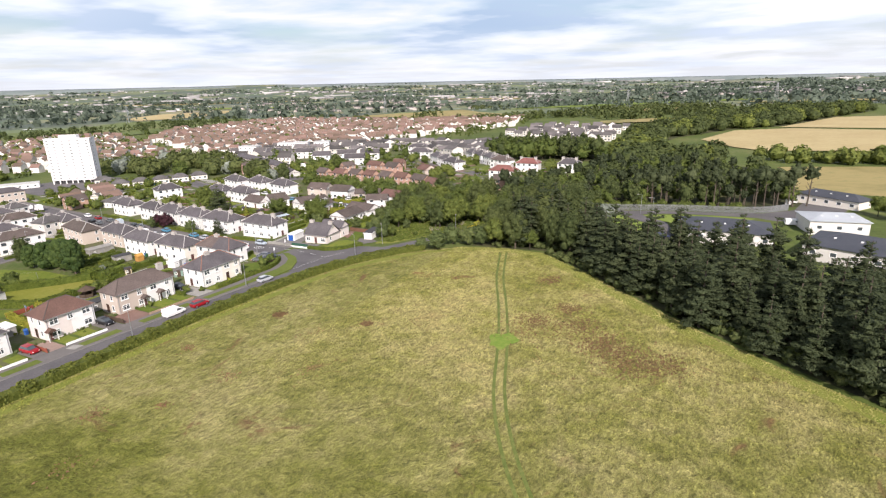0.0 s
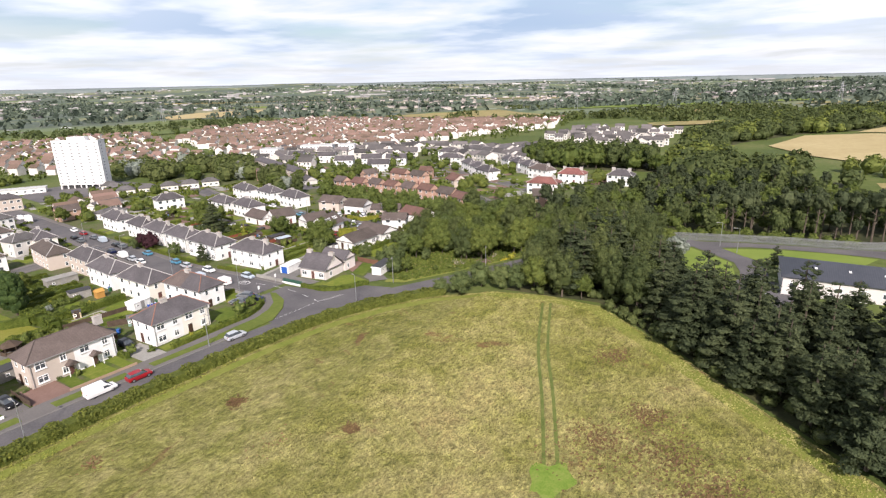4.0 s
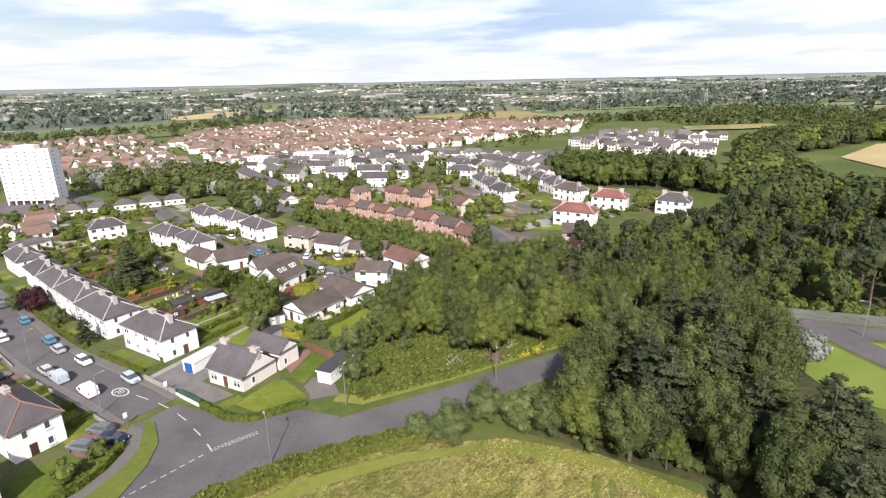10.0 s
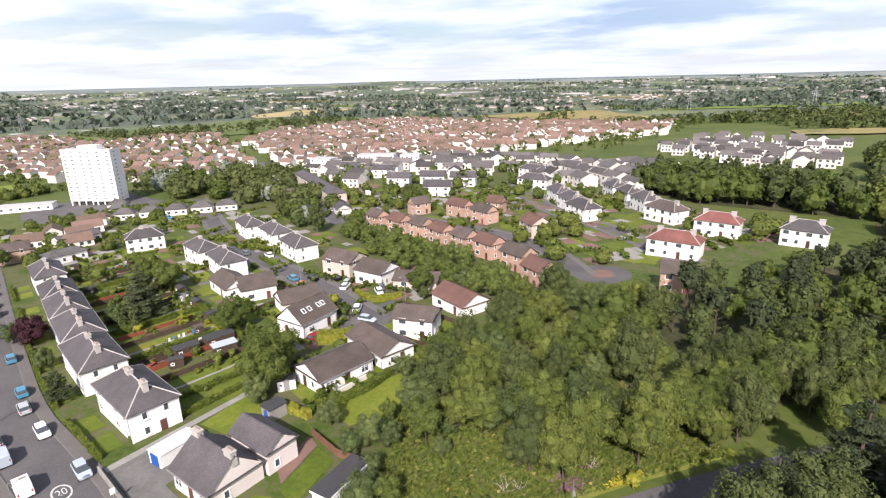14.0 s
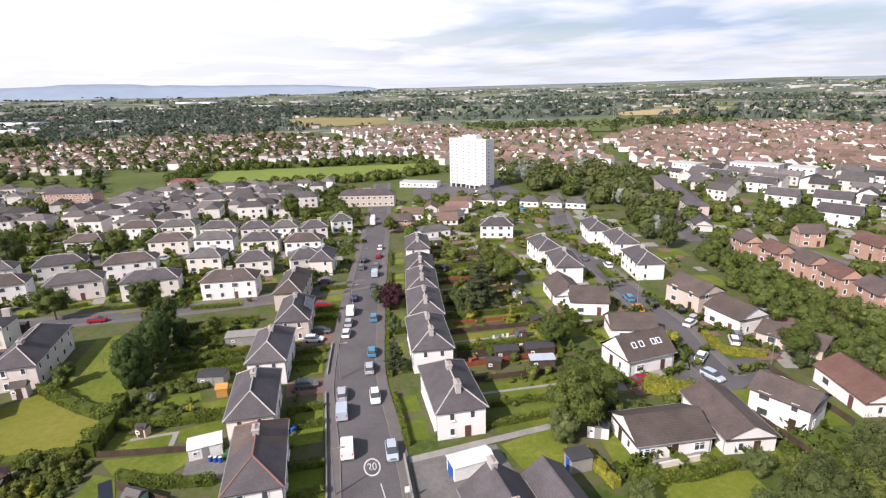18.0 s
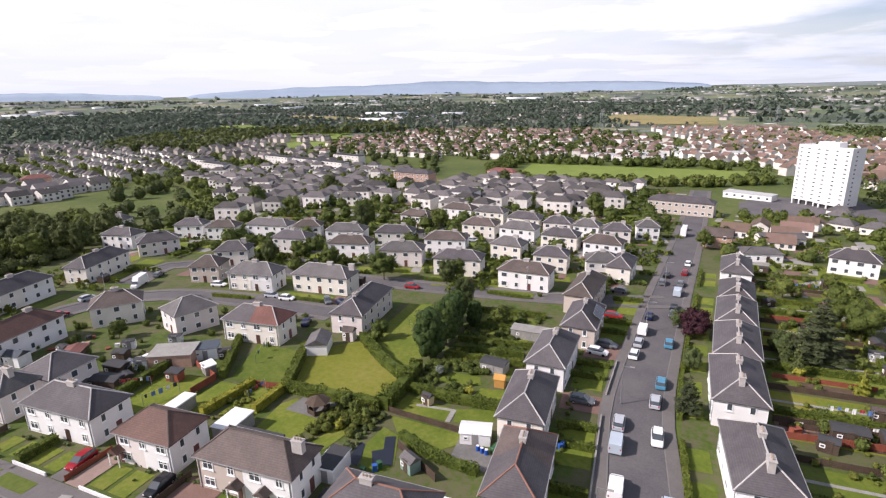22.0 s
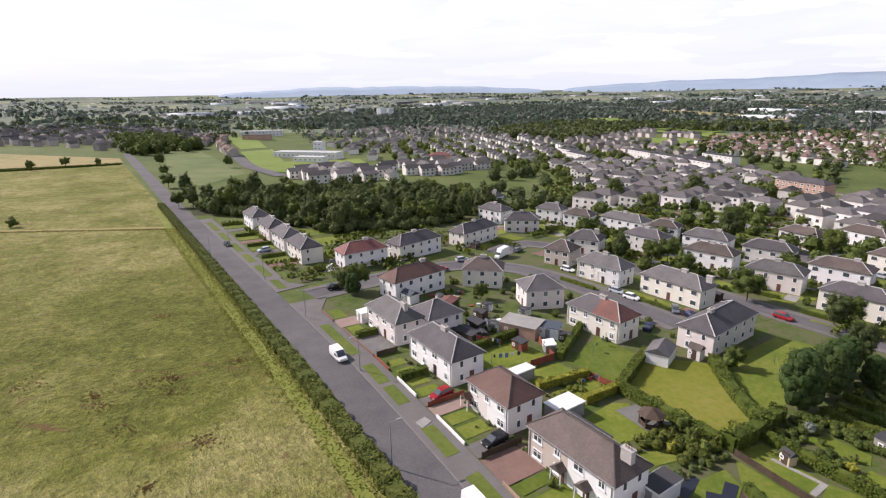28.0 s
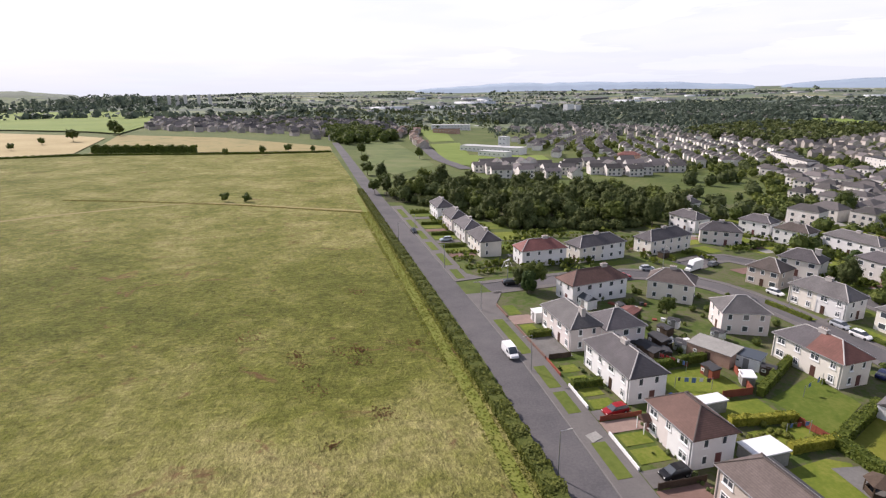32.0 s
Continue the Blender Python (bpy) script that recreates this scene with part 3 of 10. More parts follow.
def road(name, path, half, label, walk_l=1.8, walk_r=1.8, kerb=0.11, lift=0.0):
    drape(name, ribbon(path, -half, half), road_mat, 0.06 + lift, label, "road")
    for s, w in ((1, walk_l), (-1, walk_r)):
        if w:
            a, b = (half, half + w) if s > 0 else (-half - w, -half)
            drape("pavement", ribbon(path, a, b), pave_mat, 0.06 + kerb, "dark asphalt footway beside the road", "pavement", thick=0.2)
            e = half if s > 0 else -half
            drape("kerb", ribbon(path, e - 0.07, e + 0.07), kerb_mat, 0.068 + kerb, "grey stone kerb", "kerb", thick=0.2)


road("road", ROAD_B, 3.4, "grey asphalt road between the meadow hedge and houses", 0, 0)
road("road", [p for p in ROAD_A if p[0] < -117], 3.8, "grey asphalt street lined with parked cars", lift=0.004)
drape("road", [(-118, 121.6), (-112, 122.5), (-107, 124.5), (-99, 130.5), (-92, 132), (-95.5, 112), (-100, 104), (-106, 103), (-108.5, 109), (-113, 113.5), (-118, 114.2)], road_mat, 0.066, "grey asphalt road junction mouth", "road")
road("road", [p for p in ROAD_C if p[0] < -110], 3.0, "grey asphalt side street", lift=0.003)
road("road", ROAD_D, 3.0, "grey asphalt residential street", lift=0.003)
road("road", ROAD_E, 2.8, "grey asphalt residential street", lift=0.002)
road("road", ROAD_F, 2.8, "grey asphalt estate road", lift=0.002)
road("road", ROAD_J, 3.6, "grey asphalt street past a terrace", lift=0.004)
road("road", ROAD_G, 3.0, "curving asphalt access road", 0, 0, lift=0.002)
road("road", ROAD_H, 2.8, "grey asphalt residential street", lift=0.002)
drape("turning_circle", [(-150, 179.2), (-146.4, 179), (-143.6, 176.6), (-142.4, 172.6), (-138, 170.8), (-134.6, 173), (-134.0, 178), (-136, 183), (-138.6, 189.6), (-141.6, 191.8), (-144.4, 190.6), (-144.6, 186.6), (-150, 185.6)], road_mat, 0.072, "asphalt turning head of the cul-de-sac", "road")

drape("turning_circle", [(-112 + 7.5 * math.cos(a), 235 + 7.5 * math.sin(a)) for a in np.linspace(0, 2 * math.pi, 24)[:-1]], road_mat, 0.072, "asphalt turning circle of the estate", "road")
drape("paved_island", [(-112 + 3.2 * math.cos(a), 235 + 3.2 * math.sin(a)) for a in np.linspace(0, 2 * math.pi, 20)[:-1]], drive_mat, 0.10, "brown paved island in the turning circle", "road", thick=0.05)
road("road", smooth_path([(-96, 256), (-113, 268), (-129, 279), (-140, 285), (-161, 296), (-190, 322), (-218, 354)]), 2.8, "grey asphalt estate street", lift=0.004)

# ---- houses ----
MESH = {}


def window_meshes(w, h):
    """A frame ring, a pane, and the two as one mesh for houses further off."""
    key = (w, h)
    if key not in MESH:
        t, a, b = 0.14, w / 2, h / 2
        o = [(-a, -b), (a, -b), (a, b), (-a, b)]
        i = [(-a + t, -b + t), (a - t, -b + t), (a - t, b - t), (-a + t, b - t)]
        v = [(x, 0.02, z) for x, z in o] + [(x, -0.07, z) for x, z in o] + [(x, -0.07, z) for x, z in i] + [(x, -0.01, z) for x, z in i]
        ring = []
        for k in range(4):
            j = (k + 1) % 4
            ring += [(k, j, 4 + j, 4 + k), (4 + k, 4 + j, 8 + j, 8 + k), (8 + k, 8 + j, 12 + j, 12 + k)]
        one = raw_mesh("window", v, ring + [(12, 13, 14, 15)], (frame_mat, glass_mat), [0] * 12 + [1])
        n = len(v)
        v2 = v + [(x, y, z) for z in (-b - 0.12, -b) for x, y in ((-a - 0.08, 0.02), (a + 0.08, 0.02), (a + 0.08, -0.16), (-a - 0.08, -0.16))]
        sill = [tuple(n + i for i in q) for q in ((3, 2, 1, 0), (4, 5, 6, 7), (1, 2, 6, 5), (2, 3, 7, 6), (3, 0, 4, 7))]
        fr = raw_mesh("window", v2, ring + sill, (frame_mat,))
        pn = bpy.data.meshes.new("pane")
        box_bm((-a + t, -0.03, -b + t, a - t, 0.01, b - t)).to_mesh(pn)
        pn.materials.append(glass_mat)
        bar = bpy.data.meshes.new("mullion")
        box_bm((-0.05, -0.06, -b + t, 0.05, -0.03, b - t), (-a + t, -0.058, 0.18 * h - 0.04, a - t, -0.032, 0.18 * h + 0.04)).to_mesh(bar)
        bar.materials.append(frame_mat)
        MESH[key] = (fr, pn, bar, one)
    return MESH[key]


def window(parent, x, y, z, turn, w=1.6, h=1.35, near=False):
    fr, pn, bar, one = window_meshes(w, h)
    if not near:
        share("window", one, parent, pose(x, y, z, 0, 0, turn))
        return
    ob = share("window", fr, parent, pose(x, y, z, 0, 0, turn))
    share("pane", pn, ob, Matrix.Identity(4))
    if w > 1.0:
        share("mullion", bar, ob, Matrix.Identity(4))


def door(parent, x, y, turn, w=0.95, h=2.05, mat=None, base=0.1):
    key = ("door", mat.name if mat else "", w, h)
    if key not in MESH:
        bm = box_bm((-w / 2, -0.05, 0, w / 2, 0.03, h))
        me = bpy.data.meshes.new("door")
        bevelled(bm, 0.015).to_mesh(me)
        me.materials.append(mat or door_mat)
        MESH[key] = me
    return share("door", MESH[key], parent, pose(x, y, base, 0, 0, turn))


def hip_roof(L, D, e, rise, gable, over=0.35, hip=0.95):
    """Eaves slab and slopes. gable: 0 hipped, 1 gabled, 2 gabled on the far end only."""
    a, b, t = L / 2, D / 2, 0.16
    off = b * hip
    r0 = -a + (0.0 if gable == 1 else off)
    r1 = a - (0.0 if gable in (1, 2) else off)
    v = [(-a, -b, e), (a, -b, e), (a, b, e), (-a, b, e), (-a, -b, e + t), (a, -b, e + t), (a, b, e + t), (-a, b, e + t), (r0, 0, e + t + rise), (r1, 0, e + t + rise)]
    f = [(3, 2, 1, 0), (0, 1, 5, 4), (1, 2, 6, 5), (2, 3, 7, 6), (3, 0, 4, 7), (4, 5, 9, 8), (6, 7, 8, 9), (5, 6, 9), (7, 4, 8)]
    return v, f, (r0, r1)


def bar_between(bm, p, q, w=0.22, h=0.12):
    p, q = Vector(p), Vector(q)
    d = (q - p).normalized()
    s = d.cross(Vector((0, 0, 1))).normalized() * w / 2
    u = Vector((0, 0, h))
    vs = [bm.verts.new(c) for c in (p - s, p + s, p + s * 0.6 + u, p - s * 0.6 + u, q - s, q + s, q + s * 0.6 + u, q - s * 0.6 + u)]
    for fc in ((0, 1, 2, 3), (7, 6, 5, 4), (0, 4, 5, 1), (1, 5, 6, 2), (2, 6, 7, 3), (3, 7, 4, 0)):
        bm.faces.new([vs[i] for i in fc])


def chimney(parent, x, y, z0, z1, w=1.5, d=0.8, pots=3):
    key = ("chimney", w, d, round(z1 - z0, 1))
    if key not in MESH:
        bm = box_bm((-w / 2, -d / 2, 0, w / 2, d / 2, z1 - z0 - 0.14), (-w / 2 - 0.08, -d / 2 - 0.08, z1 - z0 - 0.14, w / 2 + 0.08, d / 2 + 0.08, z1 - z0))
        me = bpy.data.meshes.new("chimney")
        bm.to_mesh(me)
        me.materials.append(chimney_mat)
        bm = bmesh.new()
        bmesh.ops.create_cone(bm, cap_ends=True, segments=8, radius1=0.12, radius2=0.09, depth=0.36)
        pm = bpy.data.meshes.new("chimney_pot")
        bm.to_mesh(pm)
        pm.materials.append(pot_mat)
        MESH[key] = (me, pm)
    me, pm = MESH[key]
    ob = share("chimney", me, parent, pose(x, y, z0))
    for k in range(pots):
        share("chimney_pot", pm, ob, pose((k - (pots - 1) / 2) * w / max(pots, 2) * 0.8, 0, z1 - z0 + 0.16))


def house(x, y, ang, L, D, wall="white", roof="slate", eave=4.8, rise=2.5, gable=0, chim=(-0.25, 0.25), full=True, ridge=ridge_mat, label="", wins=None, group="two-storey houses", ends=True, name="house", front_door=True, roof2=None, wall2=None, backs=True, porches=()):
    ob = thing(name, x, y, ang, label or f"{wall} rendered house with a {roof} {'gabled' if gable == 1 else 'hipped'} roof", "house", group)
    a, b = L / 2 - 0.35, D / 2 - 0.35
    if wall2:
        part("wall", box_bm((-a, -b, -1.2, 0, b, eave + 0.02)), wall_mats[wall], ob)
        part("wall", box_bm((0, -b, -1.2, a, b, eave + 0.02)), wall_mats[wall2], ob, f"{wall2} rendered half")
    else:
        bm = box_bm((-a, -b, -1.2, a, b, eave + 0.02))
        part("wall", bm, wall_mats[wall], ob)
    v, f, (r0, r1) = hip_roof(L, D, eave, rise, gable)
    mats = [roof_mats[roof]]
    top = eave + 0.16 + rise
    if gable:
        gm = []
        sides = [-1, 1] if gable == 1 else [1]
        for s in sides:
            g = bmesh.new()
            xs = s * a
            vs = [g.verts.new(p) for p in ((xs, -b, eave), (xs, b, eave), (xs, 0, top - 0.12), (xs - s * 0.2, -b, eave), (xs - s * 0.2, b, eave), (xs - s * 0.2, 0, top - 0.12))]
            for fc in ((0, 1, 2), (5, 4, 3), (0, 3, 4, 1), (1, 4, 5, 2), (2, 5, 3, 0)):
                g.faces.new([vs[i] for i in fc])
            part("gable", g, wall_mats[wall], ob)
        drop = {(5, 6, 9)} | ({(7, 4, 8)} if gable == 1 else set())
        f = [q for q in f if tuple(q) not in drop]
    if roof2:
        m0 = [(min(p[0], 0.0), p[1], p[2]) for p in v]
        m1 = [(max(p[0], 0.0), p[1], p[2]) for p in v]
        part_mesh("roof", m0, f, roof_mats[roof], ob)
        part_mesh("roof", m1, f, roof_mats[roof2], ob, f"{roof2} tiled half of the roof")
    else:
        part_mesh("roof", v, f, mats[0], ob)
    bm = bmesh.new()
    bar_between(bm, (r0, 0, top - 0.03), (r1, 0, top - 0.03))
    if gable != 1:
        for c, r in ([(-1, r0)] if gable == 2 else [(-1, r0), (1, r1)]):
            for s in (-1, 1):
                bar_between(bm, (c * L / 2, s * D / 2, eave + 0.12), (r, 0, top - 0.03))
    part("ridge_tiles", bm, ridge, ob)
    for k in chim:
        cx = k * L
        chimney(ob, cx, 0, eave + 0.6 * rise, top + 0.6, pots=3 if full else 0)
    two = eave > 4
    rows = (1.45, 3.95) if two else (1.4,)
    n = wins or max(2, int(round(L / 3.4)))
    for z in rows:
        for k in range(n):
            u = (k + 0.5) / n * 2 * a - a
            if not (front_door and z < 2 and k == n // 2):
                window(ob, u, -b, z, 0, 1.7 if k % 2 == 0 else 1.1, near=full)
            if backs:
                window(ob, u, b, z, 180, 1.3 if k % 2 else 1.0)
        if ends:
            for s, tr in ((-1, 270), (1, 90)):
                window(ob, s * a, -b * 0.4, z, tr, 0.9, near=full)
                if full and z > 2:
                    window(ob, s * a, b * 0.45, z, tr, 0.9)
    for u in porches:
        g = bmesh.new()
        vs = [g.verts.new(q) for q in ((u - 1.0, -b, 2.3), (u + 1.0, -b, 2.3), (u + 1.0, -b - 1.3, 2.3), (u - 1.0, -b - 1.3, 2.3), (u, -b, 3.1), (u, -b - 1.3, 3.1))]
        for fc in ((0, 1, 2, 3), (3, 2, 5), (0, 4, 1), (1, 4, 5, 2), (0, 3, 5, 4)):
            g.faces.new([vs[i] for i in fc])
        bmesh.ops.recalc_face_normals(g, faces=g.faces[:])
        part("porch_roof", g, roof_mats[roof], ob)
        for s in (-0.85, 0.85):
            part("porch_post", box_bm((u + s - 0.06, -b - 1.2, -0.3, u + s + 0.06, -b - 1.08, 2.3)), frame_mat, ob)
        door(ob, u, -b - 0.02, 0)
    if front_door and not porches:
        door(ob, (n // 2 + 0.5) / n * 2 * a - a, -b, 0)
    if full:
        for s in (-1, 1) if name != "cottage" else ():
            door(ob, s * a, b * 0.25, 90 if s > 0 else 270)
        for s in (-1, 1):
            part("gutter", box_bm((-L / 2 - 0.05, min(s * D / 2, s * (D / 2 + 0.12)), eave + 0.02, L / 2 + 0.05, max(s * D / 2, s * (D / 2 + 0.12)), eave + 0.13)), lead_mat, ob)
        for s in (-1, 1):
            part("downpipe", box_bm((s * (a - 0.3) - 0.05, -b - 0.1, 0, s * (a - 0.3) + 0.05, -b, eave)), metal_mat, ob)
    return ob


def part_mesh(name, v, f, mat, parent, label=""):
    ob = new(name, raw_mesh(name, v, f, (mat,)))
    ob.parent = parent
    return tagged(ob, label)


# houses on the road beside the meadow; their fronts (local -y) look to the road
house(-121.6, 72.4, 90, 15.0, 7.0, "tan", "brown", wall2="white", chim=(0.42,), gable=0, porches=(3.2, -0.9), ridge=roof_mats["brown"], backs=False, label="tan and white semi-detached house with brown tiled roof")
house(-122.3, 55.5, 90, 10.4, 7.4, "pink", "russet", wall2="white", chim=(), porches=(-4.4,), ridge=roof_mats["brown"], backs=False, label="pink and white rendered house with russet hipped roof")
house(-123.4, 37.5, 90, 14.8, 7.4, "white", "slate", chim=(0.0,), backs=False, label="white rendered house with grey slate hipped roof")
house(-123.2, 19.2, 90, 13.4, 7.4, "pink", "grey", chim=(0.3,), backs=False, label="pale pink harled house with grey slate roof")
house(-130.5, 23.5, 0, 9.0, 8.4, "pink", "slate", chim=(), label="pale pink rear wing with dark slate roof", front_door=False)
house(-118.2, 91.2, 89, 12.9, 7.9, "white", "slate", wall2="cream", chim=(-0.1,), ridge=red_ridge_mat, backs=False, label="white and cream harled house beside the junction")
for yy, wl in ((-44.5, "cream"), (-60.5, "grey"), (-76.5, "pink"), (-97, "white")):
    house(-126.6, yy, 90, 13.6, 7.4, wl, "slate", chim=(0.1,), full=False)
# houses on the side street
house(-139.4, -1.1, 7, 16.3, 7.6, "white", "russet", chim=(-0.2,), ridge=roof_mats["brown"], label="white rendered house with red-brown tiled roof")
house(-138.8, -29.9, 0, 14.5, 7.6, "white", "red", chim=(-0.1,), label="white house with bright red tiled roof")
house(-157.9, -31.4, 9, 17.5, 7.6, "white", "slate", wall2="cream", chim=(0.0,), label="white and cream house with slate roof")
house(-183.9, -34.5, 12, 18.5, 7.6, "cream", "slate", chim=(0.0,), label="cream rendered house with slate roof by the wood")
house(-158.6, 3.6, -43, 11.0, 7.9, "cream", "brown", chim=(0.0,))
house(-160.8, 22.8, -23, 10.0, 8.4, "pink", "grey", chim=())
house(-161.0, 41.7, 93, 14.0, 7.4, "cream", "slate", roof2="red", chim=(0.0,), label="cream house with half red and half grey roof")
house(-177.0, 58.0, 4, 18.5, 7.9, "pink", "slate", chim=(0.2,), label="pale pink house with dark slate hipped roof and porch")
house(-189.2, 18.7, 97, 14.2, 7.4, "cream", "grey", chim=(0.0,), wall2="white")
house(-193.1, 38.1, 91, 17.0, 7.4, "cream", "grey", chim=(0.1, 0.48), full=False)
house(-191.1, 0.7, 107, 9.0, 7.9, "tan", "brown", chim=(), full=False)
house(-207.7, -4.6, 113, 11.0, 7.9, "cream", "slate", chim=(0.3,), full=False)
house(-209.8, -38.7, 142, 13.4, 7.9, "pink", "slate", chim=(0.0,), full=False)
WHITE, CREAM, PINK, GREY = "white", "cream", "pink", "grey"
BLOCKS_1 = [(-212.5, -57.9, 97, 13.4, WHITE), (-232, -85, 107, 11, WHITE), (-234.8, -32.1, 105, 12, WHITE), (-233.6, -46.7, 109, 11.7, WHITE), (-243, -17, 95, 18, WHITE), (-245, -1.4, 110, 11, WHITE),
            (-227.1, 4.4, 94, 13.8, GREY), (-243.3, 16.3, 100, 15, WHITE), (-226.5, 27.4, 99, 14.7, WHITE), (-245.8, 34.8, 101, 14.4, GREY), (-223.3, 47.4, 102, 14, PINK), (-241.4, 55.8, 97, 14.8, WHITE)]
BLOCKS_2 = [(-219.1, 67.6, 94, 14.7, CREAM), (-239.9, 77.9, 80, 11, CREAM), (-212.5, 88.9, 85, 14.5, WHITE), (-231.1, 92.9, 89, 10.6, CREAM), (-229.2, 107.7, 98, 10, GREY), (-251.4, 106.7, 83, 12.6, WHITE),
            (-257.9, 92, 83, 13, CREAM), (-265.1, 76, 82, 14, WHITE), (-267.7, 60.4, 87, 13.6, CREAM), (-284.9, 74.1, 82, 14, CREAM), (-294.3, 57.6, 82, 14, CREAM), (-297.4, 42.5, 80, 15, WHITE)]
BLOCKS_3 = [(-279.5, 88, 86, 11, PINK), (-277, 99.1, 84, 10, WHITE), (-277.2, 30.7, 80, 14, GREY), (-272.9, 109.8, 92, 10.1, PINK), (-282.4, 120.2, 95, 8.6, WHITE)]
for n, (x, y, ang, L, wl) in enumerate(BLOCKS_1 + BLOCKS_2 + BLOCKS_3):
    house(x, y, ang, L, 7.5, wl, ("slate", "grey", "brown")[n % 3], 5.15, 2.15, chim=(0.2,) if n % 2 else (0.0,), full=False, backs=False, roof2=None)
# the long street: white blocks on the north side
WHITE_ROW = [(-141.0, 132.4, 0, 14.8), (-162.3, 132.9, -4, 15.6), (-179.2, 135.2, -7, 15.2), (-195.4, 137.4, -8, 15.2), (-210.6, 139.6, -8, 13.6), (-234.0, 142.8, -7.5, 15.2)]
for k, (x, y, ang, L) in enumerate(WHITE_ROW):
    house(x, y, ang, L, 7.9, "white", "slate", chim=(-0.08, 0.3), full=k < 4, backs=k < 4, group="white blocks in a row", label="white rendered four-flat block with grey slate hipped roof", front_door=False)
# yard buildings past the end of the row
house(-277.5, 143.5, 78, 9.5, 8.0, "brick", "brown", 4.2, 2.2, 1, (), False, roof_mats["brown"], label="brown brick house at the end of the street", group="red-brick houses", wins=2)
house(-262.0, 153.6, 98, 12.0, 7.6, "white", "grey", 2.8, 1.4, 0, (), False, roof_mats["grey"], label="low white hall with a grey felt roof", group="low halls", name="hall", wins=4)
house(-286.0, 164.0, 100, 15.0, 7.0, "cream", "grey", 2.8, 1.4, 1, (), False, roof_mats["grey"], label="low cream hall with a pale grey roof", group="low halls", name="hall", wins=5)
# and its south side
for k, (x, y, ang, L, wl, rf) in enumerate([(-130.2, 104.6, 1, 14.0, "white", "slate"), (-146.6, 102.4, 0, 14.0, "cream", "slate"), (-164.6, 103.4, -4, 14.0, "white", "slate"), (-183.0, 107.0, -4, 14.0, "tan", "slate"), (-203.6, 105.5, -8, 17.0, "tan", "brown"), (-228.2, 113.0, -8, 12, "cream", "slate")]):
    house(x, y, ang + 180, L, 7.2, wl, rf, chim=(0.1,), full=k < 4, roof2="brown" if k == 0 else None, ridge=red_ridge_mat if k == 0 else ridge_mat)
# white houses of the next street
for x, y, ang, L in ((-253.5, 176.1, 71, 12.5), (-219.5, 180.6, -5, 13.5), (-201.2, 179.0, -12, 14.5), (-238.1, 207.6, -14, 15), (-218.6, 206.2, -13, 14), (-197, 200.6, -12, 14)):
    house(x, y, ang, L, 7.9, "white", "slate", chim=(-0.05,), full=False, front_door=False)
# bungalows with brown roofs
dormer = house(-148.3, 169.4, 98, 10.6, 8.4, "white", "brown", 3.0, 3.2, 1, (), True, roof_mats["brown"], label="white dormer bungalow with brown tiled roof", group="bungalows", name="bungalow", wins=2)
house(-126.0, 159.3, 87, 11.6, 8.4, "white", "brown", 2.6, 2.0, 1, (), True, roof_mats["brown"], label="white bungalow with brown tiled roof", group="bungalows", name="bungalow", wins=3)
house(-126.2, 170.2, -8, 12.6, 7.8, "white", "brown", 2.6, 1.9, 1, (), True, roof_mats["brown"], group="bungalows", name="bungalow", wins=2)
house(-126.4, 180.8, 26, 8.8, 7.4, "white", "brown", 4.3, 1.7, 1, (), False, roof_mats["brown"], group="bungalows", wins=2)
house(-128.0, 196.6, -12, 12.0, 8.4, "white", "russet", 2.6, 2.2, 1, (), False, roof_mats["russet"], group="bungalows", name="bungalow", wins=2)
house(-185, 171.5, -8, 12, 8, "white", "brown", 2.6, 2.2, 1, (), False, roof_mats["brown"], group="bungalows", name="bungalow", wins=2)
house(-176, 173.5, 70, 9, 9, "white", "brown", 3.2, 2.4, 1, (), False, roof_mats["brown"], group="bungalows", name="bungalow", wins=2)
house(-160.2, 175.0, 74, 9.6, 7.6, "white", "brown", 2.6, 2.2, 1, (), False, roof_mats["brown"], group="bungalows", name="bungalow", wins=2)
house(-171.6, 198.6, 10, 10.4, 8.6, "tan", "brown", 4.2, 2.2, 1, (), False, roof_mats["brown"], wins=2)
house(-158.0, 198.4, 8, 9.6, 8.6, "white", "brown", 3.6, 2.2, 1, (), False, roof_mats["brown"], wins=2)
house(-146.6, 202.2, 28, 12, 8, "tan", "brown", 2.2, 1.5, 1, (), False, roof_mats["brown"], group="bungalows", name="bungalow", wins=2)
# corner cottage
cottage = house(-115.7, 132.7, 5, 9.0, 8.2, "pink", "slate", 2.7, 3.2, 1, (-0.40, 0.40), True, roof_mats["slate"], label="pale pink harled cottage with dark tiled roof", group="bungalows", name="cottage", wins=3)
house(-115.8, 139.4, 5, 8.6, 5.4, "pink", "slate", 3.4, 1.8, 1, (), False, roof_mats["slate"], label="pale pink rear extension of the cottage", group="bungalows", name="cottage", wins=2)


def skylight(parent, u, eave, rise, half, t=0.5, side=-1):
    """A white-framed roof window on the slope of a gabled roof."""
    y, z = side * half * (1 - t), eave + 0.16 + rise * t
    tilt = math.degrees(math.atan2(rise, half))
    fr, pn, bar, one = window_meshes(0.9, 1.2)
    share("skylight", one, parent, pose(u, y + side * 0.05, z + 0.06, tilt - 90, 0, 0 if side < 0 else 180))


for u in (-2.6, -1.0, 1.6, 2.8):
    skylight(dormer, u, 3.0, 3.2, 4.3, 0.55)
